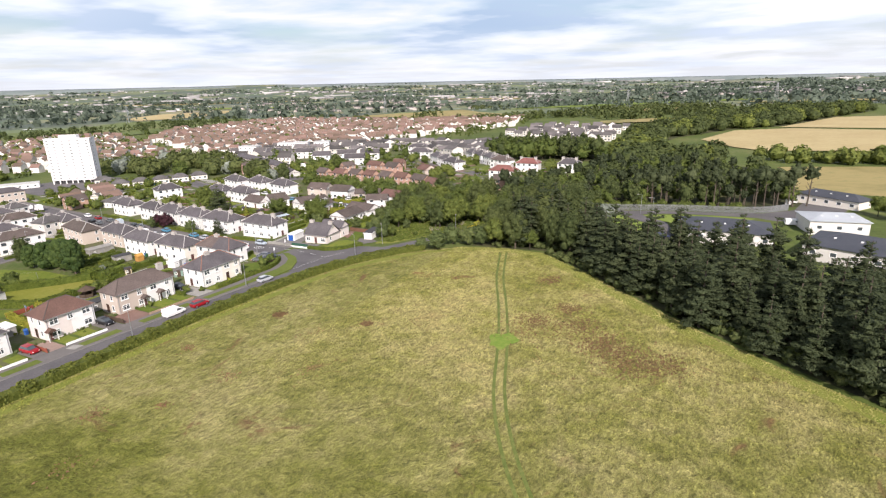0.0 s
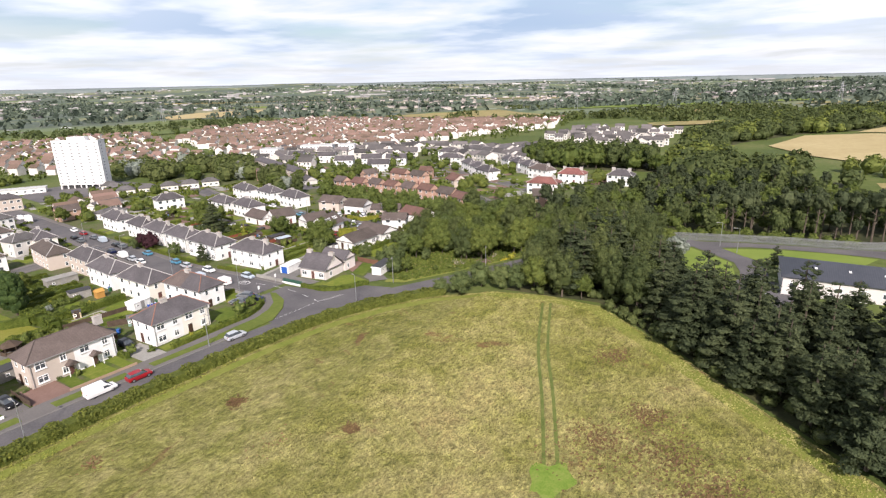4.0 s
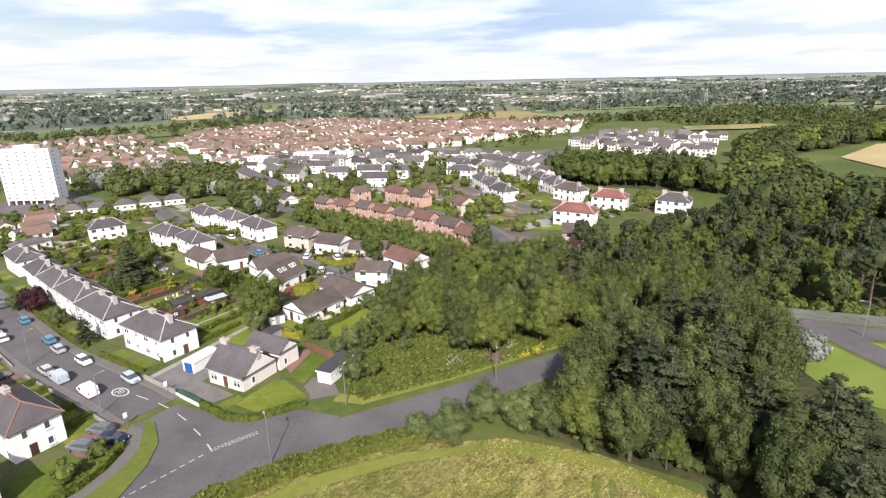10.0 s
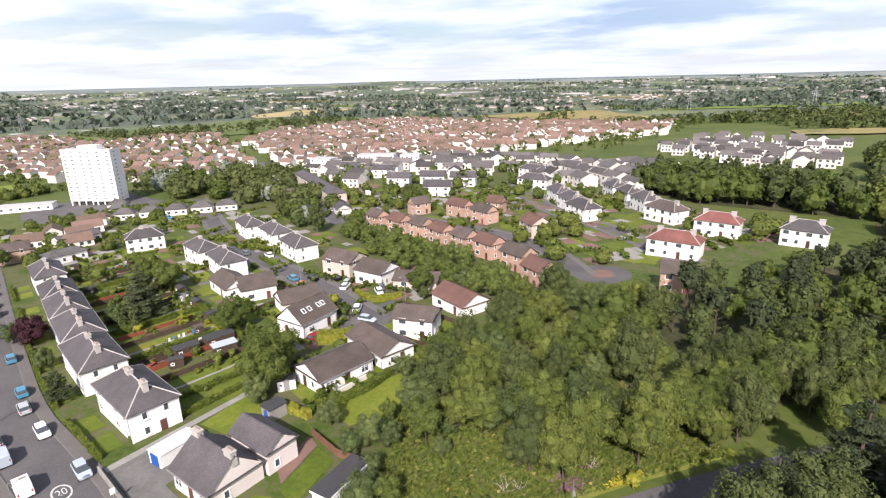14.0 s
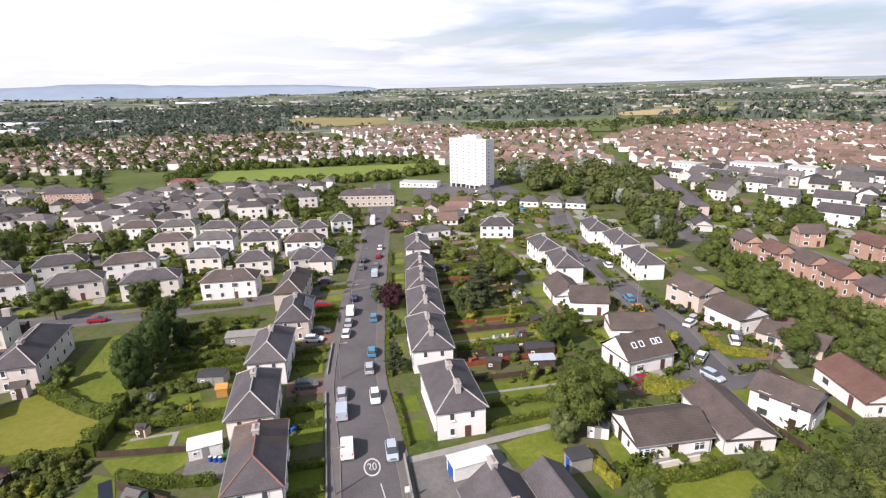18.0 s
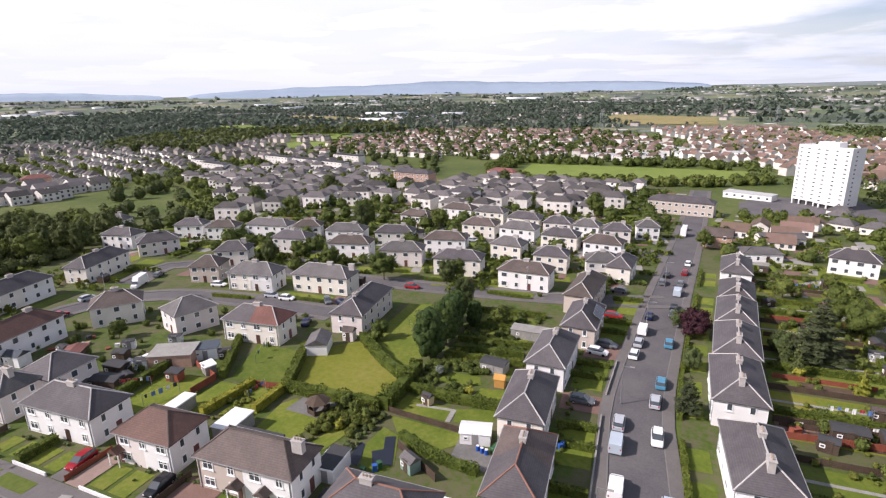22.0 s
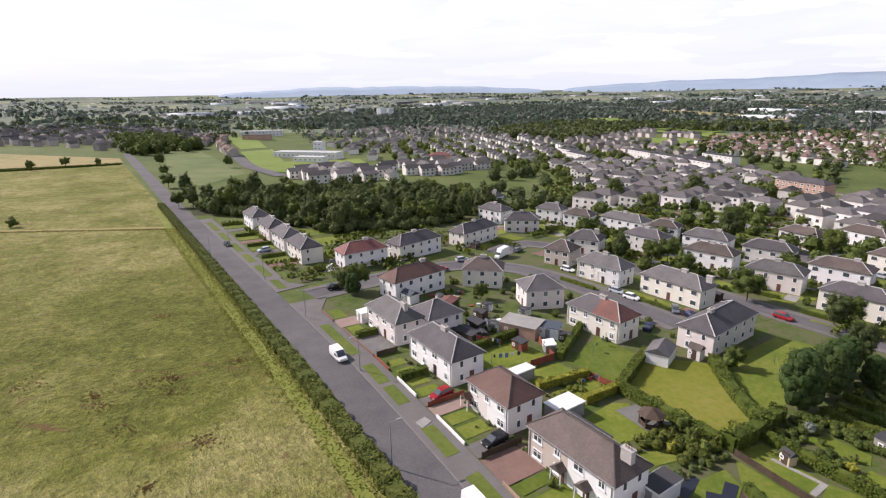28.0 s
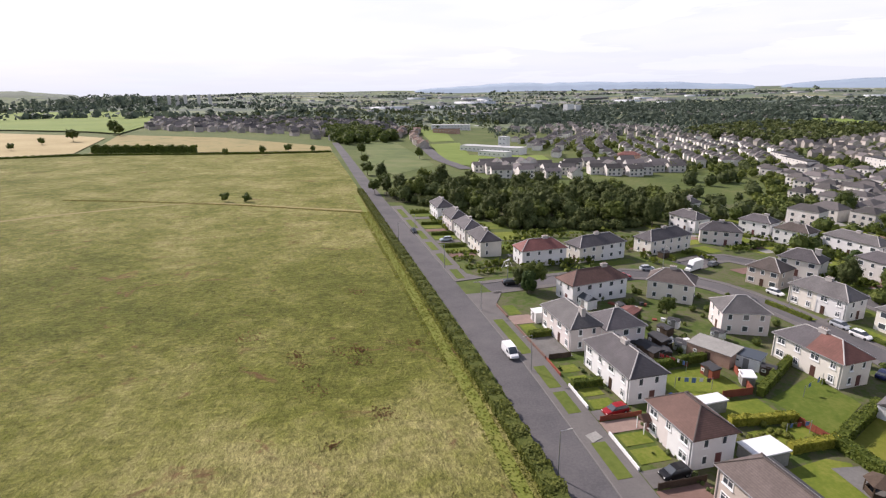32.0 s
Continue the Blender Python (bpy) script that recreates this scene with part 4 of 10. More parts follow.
# red-brick estate
for k, (x, y, ang, L) in enumerate([(-204.6, 241.2, -12, 9.6), (-191.6, 240.0, -10, 9.6), (-180.4, 239.6, -12, 9.4), (-168.8, 236.8, -14, 9.4), (-157.2, 234.6, -16, 9.6), (-146.2, 232.4, -12, 9.6), (-132.9, 227.6, -14, 10.6), (-121.4, 219.6, -20, 9.0),
                                    (-207.6, 266.6, 72, 9.4), (-189.6, 271.6, -10, 12.5), (-174.4, 267.4, -12, 11), (-180.1, 282.9, 10, 8)]):
    house(x, y, ang, L * 0.88, 6.8, "brick", "russet" if k % 2 else "brown", 4.6, 2.3, 1, (), False, roof_mats["brown"], label="red-brick house with brown tiled gabled roof", group="red-brick houses", wins=2, backs=False)
house(-148.0, 260.4, -30, 9.6, 8.0, "tan", "russet", 4.6, 2.4, 1, (), False, roof_mats["russet"], label="pale stone-clad house with russet gabled roof", group="red-brick houses", wins=2, backs=False)
house(-93, 234, 20, 8, 6.6, "brick", "brown", 4.6, 2.3, 1, (), False, roof_mats["brown"], label="red-brick house with brown tiled gabled roof", group="red-brick houses", wins=2, backs=False)
# the terrace street behind
house(-277.4, 253.0, 62, 9.0, 7.6, "brick", "brown", 5.0, 2.4, 1, (), False, roof_mats["brown"], label="red-brick gabled house at the street corner", group="red-brick houses", wins=2, backs=False)
house(-313, 266.0, -22, 20.0, 8.0, "tan", "slate", 5.4, 2.6, 1, (-0.3, 0.3), False, label="brown stone terrace beside the street", wins=5, backs=False)
house(-241.6, 252.6, -28, 17.0, 7.0, "grey", "slate", 2.6, 1.8, 1, (), False, roof_mats["slate"], label="low workshop with a patched dark roof", group="low halls", name="hall", wins=3)
for x, y, ang, L in ((-266.5, 313.0, 32, 13), (-252.6, 325.0, 34, 14), (-227.6, 301.0, 30, 14), (-234.5, 329.0, 30, 14), (-301, 333.5, 30, 13), (-335, 335, 28, 12)):
    house(x, y, ang, L, 8.4, "white", "slate", 5.0, 2.8, 1, (), False, label="large white gabled house with a slate roof", group="white gabled houses", wins=3, backs=False)
for x, y, ang, L, rf in ((-197.4, 339.5, 8, 16, "slate"), (-146.2, 290.9, -30, 14, "slate"), (-157, 303, -38, 14, "slate"), (-170, 316, -40, 14, "slate"), (-102.6, 261.1, 5, 14.5, "red"), (-99.1, 289.6, 4, 13.5, "red"),
                         (-119.1, 300.6, -23, 14, "brown"), (-132, 315, -40, 12, "slate"), (-143, 326, -42, 12, "slate"), (-154, 337, -44, 12, "slate"), (-76, 290, 0, 12, "slate"), (-214.6, 368.7, -8, 20, "slate"), (-205.4, 391.6, 10, 18, "slate")):
    house(x, y, ang, L, 7.9, "white", rf, chim=(0.3, -0.3), full=False, backs=False)

# ---- tower block ----
def tower():
    ob = thing("tower_block", -379.1, 200.7, 40.6, "white-clad thirteen-storey tower block of flats", "tower block", dz=0.0)
    w, f0, f1, b0, b1, h, st = 13.3, -3.7, -5.4, 7.6, 3.9, 28.4, 13
    white = wall_mats["white"]
    part("wall", box_bm((-w, f0, 2.2, 0, b0, h)), white, ob)
    part("wall", box_bm((0, f1, 2.2, w, b1, h)), white, ob)
    part("undercroft", box_bm((-w + 1.2, f0 + 1.2, -1, 0, b0 - 1.2, 2.2), (0.05, f1 + 1.2, -1, w - 1.2, b1 - 1.2, 2.2)), felt_mat, ob, "dark recessed ground floor")
    part("plant_room", box_bm((-5, -2.4, h, 5, 3, h + 2.4)), white, ob)
    part("parapet", box_bm((-w - 0.15, f0 - 0.15, h, -0.1, f0 + 0.2, h + 0.7), (-w - 0.15, f0 + 0.2, h, -w + 0.2, b0, h + 0.7), (-0.1, f1 - 0.15, h, w + 0.15, f1 + 0.2, h + 0.7), (w - 0.2, f1 + 0.2, h, w + 0.15, b1, h + 0.7)), white, ob)
    st_h = (h - 2.6) / st
    for k in range(st):
        z = 2.6 + st_h * (k + 0.5)
        for x, y, turn in ((-w + 1.6, f0, 0), (-8.0, f0, 0), (-3.2, f0, 0), (1.8, f1, 0), (6.6, f1, 0), (11.4, f1, 0), (w, -2.0, 90), (-w, -1.0, 270), (-w, 4.4, 270)):
            window(ob, x, y, z, turn, 1.5, 0.85)
    for x in np.linspace(-w + 0.4, w - 0.4, 8):
        y = (f0 if x < 0 else f1) + 0.1
        part("pillar", box_bm((x - 0.3, y, -1, x + 0.3, y + 0.6, 2.2)), white, ob)


tower()

# ---- trees ----
rng = np.random.default_rng(7)


def leaf_quads(centres, radii, n, size, up=0.25, shell=0.35, flat=0.8, seed=1, rough=0.45, heart=None):
    """Quads that clothe a set of balls, facing outwards; with a heart, sprays that also face away from it and point upwards."""
    g = np.random.default_rng(seed)
    c, r = np.asarray(centres, float), np.asarray(radii, float)
    w = r ** 2 / (r ** 2).sum()
    k = g.choice(len(r), n, p=w)
    d = g.normal(size=(n, 3))
    d[:, 2] += up
    d /= np.linalg.norm(d, axis=1)[:, None]
    p = c[k] + d * (r[k] * (1 - shell * g.random(n) ** 1.5))[:, None] * np.array([1, 1, flat])
    nrm = d + g.normal(size=(n, 3)) * rough
    if heart is not None:
        o = p - np.asarray(heart)
        nrm += 0.75 * o / (np.linalg.norm(o, axis=1)[:, None] + 0.1)
    nrm /= np.linalg.norm(nrm, axis=1)[:, None]
    t = np.cross(nrm, g.normal(size=(n, 3)))
    if heart is not None:
        t = np.array((0, 0, 1.0)) + d * 0.4 + g.normal(size=(n, 3)) * 0.5
        t -= nrm * (t * nrm).sum(1)[:, None]
    t /= np.linalg.norm(t, axis=1)[:, None]
    b = np.cross(nrm, t)
    s = (size * (0.55 + 0.9 * g.random(n)))[:, None] / 2
    asp = (0.6 + 0.5 * g.random(n))[:, None] * (1 if heart is None else 0.6)
    lift = nrm * s * 0.35
    v = np.stack([p - t * s - b * s * asp, p + t * s - b * s * asp * 0.7 + lift, p + t * s * 0.8 + b * s * asp, p - t * s * 0.9 + b * s * asp * 0.8 + lift], 1).reshape(-1, 3)
    return v, np.arange(4 * n).reshape(-1, 4)


def quad_mesh(name, v, f, mat):
    me = bpy.data.meshes.new(name)
    n = len(f)
    me.vertices.add(len(v))
    me.vertices.foreach_set("co", np.asarray(v, np.float32).ravel())
    me.loops.add(4 * n)
    me.loops.foreach_set("vertex_index", np.asarray(f, np.int32).ravel())
    me.polygons.add(n)
    me.polygons.foreach_set("loop_start", np.arange(0, 4 * n, 4, dtype=np.int32))
    me.update(calc_edges=True)
    me.materials.append(mat)
    return me


def trunk_mesh(h, r, limbs, seed, spread=2.0):
    g = random.Random(seed)
    bm = bmesh.new()

    def limb(p, q, r0, r1, n=6):
        p, q = Vector(p), Vector(q)
        d = (q - p).normalized()
        s = d.orthogonal().normalized()
        u = d.cross(s)
        ra = [bm.verts.new(p + (s * math.cos(2 * math.pi * i / n) + u * math.sin(2 * math.pi * i / n)) * r0) for i in range(n)]
        rb = [bm.verts.new(q + (s * math.cos(2 * math.pi * i / n) + u * math.sin(2 * math.pi * i / n)) * r1) for i in range(n)]
        for i in range(n):
            bm.faces.new((ra[i], ra[(i + 1) % n], rb[(i + 1) % n], rb[i]))

    bend = Vector((g.uniform(-0.3, 0.3), g.uniform(-0.3, 0.3), h * 0.5))
    limb((0, 0, -0.4), bend, r, r * 0.75)
    limb(bend, (bend.x * 1.5, bend.y * 1.5, h), r * 0.75, r * 0.25)
    for k in range(limbs):
        a = 2 * math.pi * k / limbs + g.uniform(-0.4, 0.4)
        z = h * g.uniform(0.35, 0.75)
        limb((0, 0, z), (spread * math.cos(a), spread * math.sin(a), z + g.uniform(0.6, 1.6)), r * 0.4, r * 0.1, 5)
    me = bpy.data.meshes.new("trunk")
    bm.to_mesh(me)
    bm.free()
    me.materials.append(bark_mat)
    return me


def ball_quads(c, r, squash=0.9):
    """A coarse round heart of 24 quads."""
    grid = []
    for ax in range(3):
        for sg in (-1, 1):
            for a in range(2):
                for b in range(2):
                    q = []
                    for u, w in ((a - 1, b - 1), (a, b - 1), (a, b), (a - 1, b)):
                        p = [0, 0, 0]
                        p[ax], p[(ax + 1) % 3], p[(ax + 2) % 3] = sg, u * sg, w
                        q.append(p)
                    grid.append(q)
    g = np.array(grid, float)
    g /= np.linalg.norm(g, axis=2)[:, :, None]
    return (g * r * np.array([1, 1, squash]) + np.asarray(c)).reshape(-1, 3)


def broad_tree(h, w, n, size, mat, seed, low=0.22, lobes=14, twigs=6, plume=0.0, heart=0.72, tall=0.95):
    """A crown of boughs, each clothed in smaller clumps of leaves. plume: how far the clumps reach upwards."""
    g = np.random.default_rng(seed)
    mid, half = h * (1 + low) / 2, h * (1 - low) / 2
    cs, rs = [(0, 0, mid)], [min(w, half * 2) * 0.30]
    solid = [ball_quads(cs[0], w * 0.34, half * 0.72 / (w * 0.34))]
    for k in range(lobes):
        u, a = -0.8 + 1.75 * (k + g.random()) / lobes, k * 2.4 + g.uniform(-0.5, 0.5)
        rad = math.sqrt(max(0.02, 1 - u * u)) * w / 2 * g.uniform(0.55, 0.80)
        c = np.array((rad * math.cos(a), rad * math.sin(a), mid + half * u * 0.82))
        r = w * g.uniform(0.13, 0.22)
        cs.append(tuple(c))
        rs.append(r * 0.95)
        if heart:
            solid.append(ball_quads(c, r * heart, tall))
        for q in range(twigs):
            d = g.normal(size=3) + np.array((math.cos(a), math.sin(a), 0.6)) * 0.9
            d /= np.linalg.norm(d)
            cs.append(tuple(c + d * r * g.uniform(0.7, 1.05) + np.array((0, 0, plume * r * g.random()))))
            rs.append(r * g.uniform(0.28, 0.46))
    v, f = leaf_quads(cs, rs, n, size, 0.35, 0.22, tall, seed, 0.34, (0, 0, mid - half * 0.3))
    v = np.concatenate([v] + solid)
    return quad_mesh("crown", v, np.arange(len(v)).reshape(-1, 4), mat), trunk_mesh(h * 0.72, 0.05 + h * 0.017, 5, seed, w * 0.25)


def fir_tree(h, w, n, size, mat, seed, low=0.05, ragged=0.45, droop=0.28):
    """Tiers of drooping branches round a straight stem."""
    g = np.random.default_rng(seed)
    tiers = int(h / 0.8)
    base, tip, wide = [], [], []
    for i in range(tiers):
        t = (i + g.uniform(0, 0.6)) / tiers
        z = h * (low + (1 - low) * t)
        rad = w / 2 * (1 - t) ** 0.85 + 0.2
        m = max(4, int(9 * (1 - t)) + 2)
        for k in range(m):
            a = 2 * math.pi * k / m + g.uniform(-0.35, 0.35) + i
            reach = rad * g.uniform(1 - ragged, 1.05)
            base.append((0, 0, z))
            tip.append((reach * math.cos(a), reach * math.sin(a), z - droop * reach + 0.10 * rad))
            wide.append(0.10 + 0.16 * reach)
    base, tip, wide = np.array(base), np.array(tip), np.array(wide)
    L = np.linalg.norm(tip - base, axis=1)
    k = g.choice(len(L), n, p=L ** 1.3 / (L ** 1.3).sum())
    s = g.random(n) ** 0.6
    d = (tip[k] - base[k]) / L[k][:, None]
    side = np.cross(d, (0, 0, 1.0))
    side /= np.linalg.norm(side, axis=1)[:, None]
    lat = g.normal(size=n) * wide[k] * (1.15 - 0.7 * s)
    p = base[k] + (tip[k] - base[k]) * s[:, None] + side * lat[:, None] + np.stack([np.zeros(n), np.zeros(n), -0.35 * np.abs(lat) + g.normal(size=n) * 0.06], 1)
    nrm = d * 0.55 + np.array((0, 0, 0.9)) + g.normal(size=(n, 3)) * 0.32
    nrm /= np.linalg.norm(nrm, axis=1)[:, None]
    t1 = d + g.normal(size=(n, 3)) * 0.3
    t1 -= nrm * (t1 * nrm).sum(1)[:, None]
    t1 /= np.linalg.norm(t1, axis=1)[:, None]
    b1 = np.cross(nrm, t1)
    r = (size * (0.6 + 0.8 * g.random(n)))[:, None] / 2
    v = np.stack([p - t1 * r - b1 * r * 0.6, p + t1 * r - b1 * r * 0.4, p + t1 * r * 1.1 + b1 * r * 0.4, p - t1 * r + b1 * r * 0.6], 1).reshape(-1, 3)
    core = []
    for i in range(9):
        z0, z1 = h * (low + (0.95 - low) * i / 9), h * (low + (0.95 - low) * (i + 1) / 9)
        r0, r1 = w * 0.30 * (1 - i / 9), w * 0.30 * (1 - (i + 1) / 9)
        for q in range(7):
            a, b = 2 * math.pi * q / 7, 2 * math.pi * (q + 1) / 7
            core += [(r0 * math.cos(a), r0 * math.sin(a), z0), (r0 * math.cos(b), r0 * math.sin(b), z0), (r1 * math.cos(b), r1 * math.sin(b), z1), (r1 * math.cos(a), r1 * math.sin(a), z1)]
    v = np.concatenate([v, np.array(core)])
    return quad_mesh("crown", v, np.arange(len(v)).reshape(-1, 4), mat), trunk_mesh(h * 0.93, 0.06 + h * 0.013, 0, seed)


def pad_tree(h, w, n, size, mat, seed, low=0.10, lean=0.25):
    """A ragged conifer: whorls of uneven branches that carry flattened pads of needles."""
    g = np.random.default_rng(seed)
    cs, rs, solid = [], [], []
    levels = int(h / 1.15)
    for i in range(levels):
        t = (i + g.uniform(0.0, 0.7)) / levels
        z = h * (low + (0.97 - low) * t)
        rad = w / 2 * (1 - t ** 1.7) * g.uniform(0.72, 1.08) + 0.35
        m = max(3, int(round(6.5 * (1 - t))) + 2)
        turn = g.uniform(0, 6.28)
        for k in range(m):
            a = turn + 6.283 * k / m + g.uniform(-0.35, 0.35)
            reach = rad * g.uniform(0.55, 1.05)
            for u in (0.45, 0.92) if reach > 1.3 else (0.8,):
                c = np.array((reach * u * math.cos(a), reach * u * math.sin(a), z + reach * u * lean * g.uniform(-0.6, 1.0)))
                r = (0.34 + 0.20 * reach) * g.uniform(0.8, 1.25)
                cs.append(c)
                rs.append(r)
                solid.append(ball_quads(c - (0, 0, 0.12 * r), r * 0.62, 0.5))
    cs, rs = np.array(cs), np.array(rs)
    k = g.choice(len(rs), n, p=rs ** 2 / (rs ** 2).sum())
    d = g.normal(size=(n, 3))
    d[:, 2] = np.abs(d[:, 2]) * 0.9 + 0.05
    d /= np.linalg.norm(d, axis=1)[:, None]
    p = cs[k] + d * (rs[k] * (1 - 0.25 * g.random(n) ** 2))[:, None] * np.array((1, 1, 0.62))
    out = np.stack([cs[k][:, 0], cs[k][:, 1], np.zeros(n)], 1)
    out /= np.linalg.norm(out, axis=1)[:, None] + 0.05
    nrm = d * 0.7 + np.array((0, 0, 0.55)) + out * 0.25 + g.normal(size=(n, 3)) * 0.33
    nrm /= np.linalg.norm(nrm, axis=1)[:, None]
    t1 = out + np.array((0, 0, 0.5)) + g.normal(size=(n, 3)) * 0.55
    t1 -= nrm * (t1 * nrm).sum(1)[:, None]
    t1 /= np.linalg.norm(t1, axis=1)[:, None]
    b1 = np.cross(nrm, t1)
    r = (size * (0.6 + 0.8 * g.random(n)))[:, None] / 2
    v = np.stack([p - t1 * r - b1 * r * 0.45, p + t1 * r - b1 * r * 0.3, p + t1 * r * 1.15 + b1 * r * 0.3, p - t1 * r + b1 * r * 0.45], 1).reshape(-1, 3)
    v = np.concatenate([v] + solid)
    return quad_mesh("crown", v, np.arange(len(v)).reshape(-1, 4), mat), trunk_mesh(h * 0.95, 0.06 + h * 0.013, 0, seed)


KINDS = {}


def add_kind(kind, maker, count, h, w, n, size, mat, label, cat, seed, **kw):
    KINDS[kind] = ([maker(h, w, n, size, mat, seed + i, **kw) for i in range(count)], label, cat)


add_kind("oak", broad_tree, 4, 9.0, 8.0, 5600, 0.235, leaf_mid, "broad leafy green deciduous tree", "tree", 10)
add_kind("willow", broad_tree, 4, 7.5, 7.5, 5600, 0.215, leaf_light, "pale green bushy willow tree", "tree", 20, low=0.06, plume=0.5)
add_kind("darktree", broad_tree, 4, 11.5, 7.0, 5400, 0.25, leaf_dark, "tall dark green leafy tree", "tree", 30, low=0.08, lobes=20, plume=1.0, tall=1.25)
add_kind("fir", pad_tree, 5, 14.5, 8.6, 5200, 0.34, leaf_fir, "tall ragged dark conifer by the meadow", "tree", 40)
add_kind("pine", pad_tree, 4, 13.5, 7.0, 4800, 0.32, leaf_fir, "tall blue-green pine tree", "tree", 50, low=0.16, lean=0.5)
add_kind("bush", broad_tree, 3, 2.4, 2.6, 230, 0.28, leaf_mid, "rounded green bush in a garden", "bush", 60, low=0.0, lobes=5, twigs=3)
add_kind("goldbush", broad_tree, 2, 2.4, 2.4, 230, 0.28, leaf_gold, "yellow-green bush in a garden", "bush", 70, low=0.0, lobes=5, twigs=3)
add_kind("cypress", fir_tree, 2, 6.5, 2.6, 1400, 0.34, leaf_dark, "narrow dark conifer in a garden", "tree", 80, low=0.0, ragged=0.2)
add_kind("leylandii", broad_tree, 2, 8.0, 4.6, 5200, 0.19, leaf_hedge_dark, "large dense dark green conifer", "tree", 85, low=0.0, lobes=46, twigs=7, plume=0.4, heart=1.0, tall=1.1)
add_kind("purple", broad_tree, 1, 4.5, 5.0, 1200, 0.38, leaf_purple, "dark purple-leaved plum tree", "tree", 90, low=0.1)
add_kind("silver", broad_tree, 1, 8.0, 6.5, 1700, 0.40, leaf_grey, "silver-leaved whitebeam tree on a lawn", "tree", 95, low=0.25)
add_kind("goldtree", fir_tree, 1, 5.5, 3.0, 1100, 0.34, leaf_gold, "golden conifer in a garden", "tree", 97, low=0.0, ragged=0.2)


def tree(kind, x, y, s=1.0, group=""):
    made, label, cat = KINDS[kind]
    crown, trunk = made[int(rng.integers(len(made)))]
    sx = s * rng.uniform(0.9, 1.1)
    if cat == "bush":
        ob = tagged(new(cat, crown), label, cat, group)
    else:
        ob = thing(cat, x, y, 0, label, cat, group)
    ob.matrix_basis = Matrix.LocRotScale((x, y, ground_z(x, y)), Euler((0, 0, rng.uniform(0, 6.28))), (sx, sx, s * rng.uniform(0.9, 1.12)))
    for nm, me in (("trunk", trunk), ("crown", crown)) if cat != "bush" else ():
        o = new(nm, me)
        o.parent = ob
    return ob


def bush(x, y, s=0.6, kind="bush"):
    return tree(kind, x, y, s, "garden bushes")


def wood(poly, gap, kinds, s0, s1, group, keep=lambda x, y: True):
    xs, ys = [p[0] for p in poly], [p[1] for p in poly]
    for x in np.arange(min(xs), max(xs), gap):
        for y in np.arange(min(ys), max(ys), gap):
            px, py = x + rng.uniform(-0.42, 0.42) * gap, y + rng.uniform(-0.42, 0.42) * gap
            if inside(px, py, poly) and keep(px, py):
                k = kinds[int(rng.integers(len(kinds)))]
                tree(k, px, py, rng.uniform(s0, s1), group)


def near_path(path, d):
    def test(x, y):
        return all((x - a) ** 2 + (y - b) ** 2 > d * d for a, b in path)
    return test


def wood_stuff(name, poly, gap, kinds, s0, s1, label, keep=lambda x, y: True):
    """A whole wood joined into one mesh: crowns and trunks."""
    cv, tv, tq = [], [], []
    mats = []
    xs, ys = [p[0] for p in poly], [p[1] for p in poly]
    per = {}
    for x in np.arange(min(xs), max(xs), gap):
        for y in np.arange(min(ys), max(ys), gap):
            px, py = x + rng.uniform(-0.42, 0.42) * gap, y + rng.uniform(-0.42, 0.42) * gap
            if not (inside(px, py, poly) and keep(px, py)):
                continue
            made = KINDS[kinds[int(rng.integers(len(kinds)))]][0]
            crown, trunk = made[int(rng.integers(len(made)))]
            a, s = rng.uniform(0, 6.28), rng.uniform(s0, s1)
            m = np.array([[math.cos(a) * s, -math.sin(a) * s, 0], [math.sin(a) * s, math.cos(a) * s, 0], [0, 0, s * rng.uniform(0.9, 1.15)]])
            for me, key in ((crown, crown.materials[0].name), (trunk, "bark")):
                co = np.empty(3 * len(me.vertices))
                me.vertices.foreach_get("co", co)
                fi = np.empty(len(me.loops), np.int32)
                me.loops.foreach_get("vertex_index", fi)
                lst = per.setdefault(key, [[], [], 0, me.materials[0]])
                lst[0].append(co.reshape(-1, 3) @ m.T + np.array([px, py, ground_z(px, py)]))
                lst[1].append(fi.reshape(-1, 4) + lst[2])
                lst[2] += len(me.vertices)
    V, F, I, o, M = [], [], [], 0, []
    for k, (vs, fs, n, mt) in per.items():
        V += vs
        F += [f + o for f in fs]
        I += [np.full(len(f), len(M), np.int32) for f in fs]
        M.append(mt)
        o += n
    me = quad_mesh(name, np.concatenate(V), np.concatenate(F), M[0])
    for mt in M[1:]:
        me.materials.append(mt)
    me.polygons.foreach_set("material_index", np.concatenate(I))
    tagged(new(name, me), label, "trees", "", "stuff")


add_kind("oak_far", broad_tree, 4, 9.0, 8.0, 520, 0.66, leaf_mid, "leafy green tree in a wood", "tree", 110, lobes=10)
add_kind("dark_far", broad_tree, 4, 11.0, 7.5, 480, 0.70, leaf_dark, "dark green tree in a wood", "tree", 120, low=0.12)
add_kind("willow_far", broad_tree, 3, 7.0, 7.0, 560, 0.56, leaf_light, "pale green tree in a belt", "tree", 130, low=0.08)
add_kind("pine_far", broad_tree, 3, 13.0, 5.5, 320, 0.8, leaf_fir, "tall pine with a bare trunk", "tree", 140, low=0.5, lobes=12)
add_kind("oak_off", broad_tree, 4, 9.5, 8.0, 260, 0.85, leaf_mid, "leafy green tree in a wood", "tree", 150, low=0.02, lobes=9)
add_kind("dark_off", broad_tree, 3, 11.0, 7.5, 260, 0.85, leaf_dark, "dark green tree in a wood", "tree", 160, low=0.02, lobes=9)

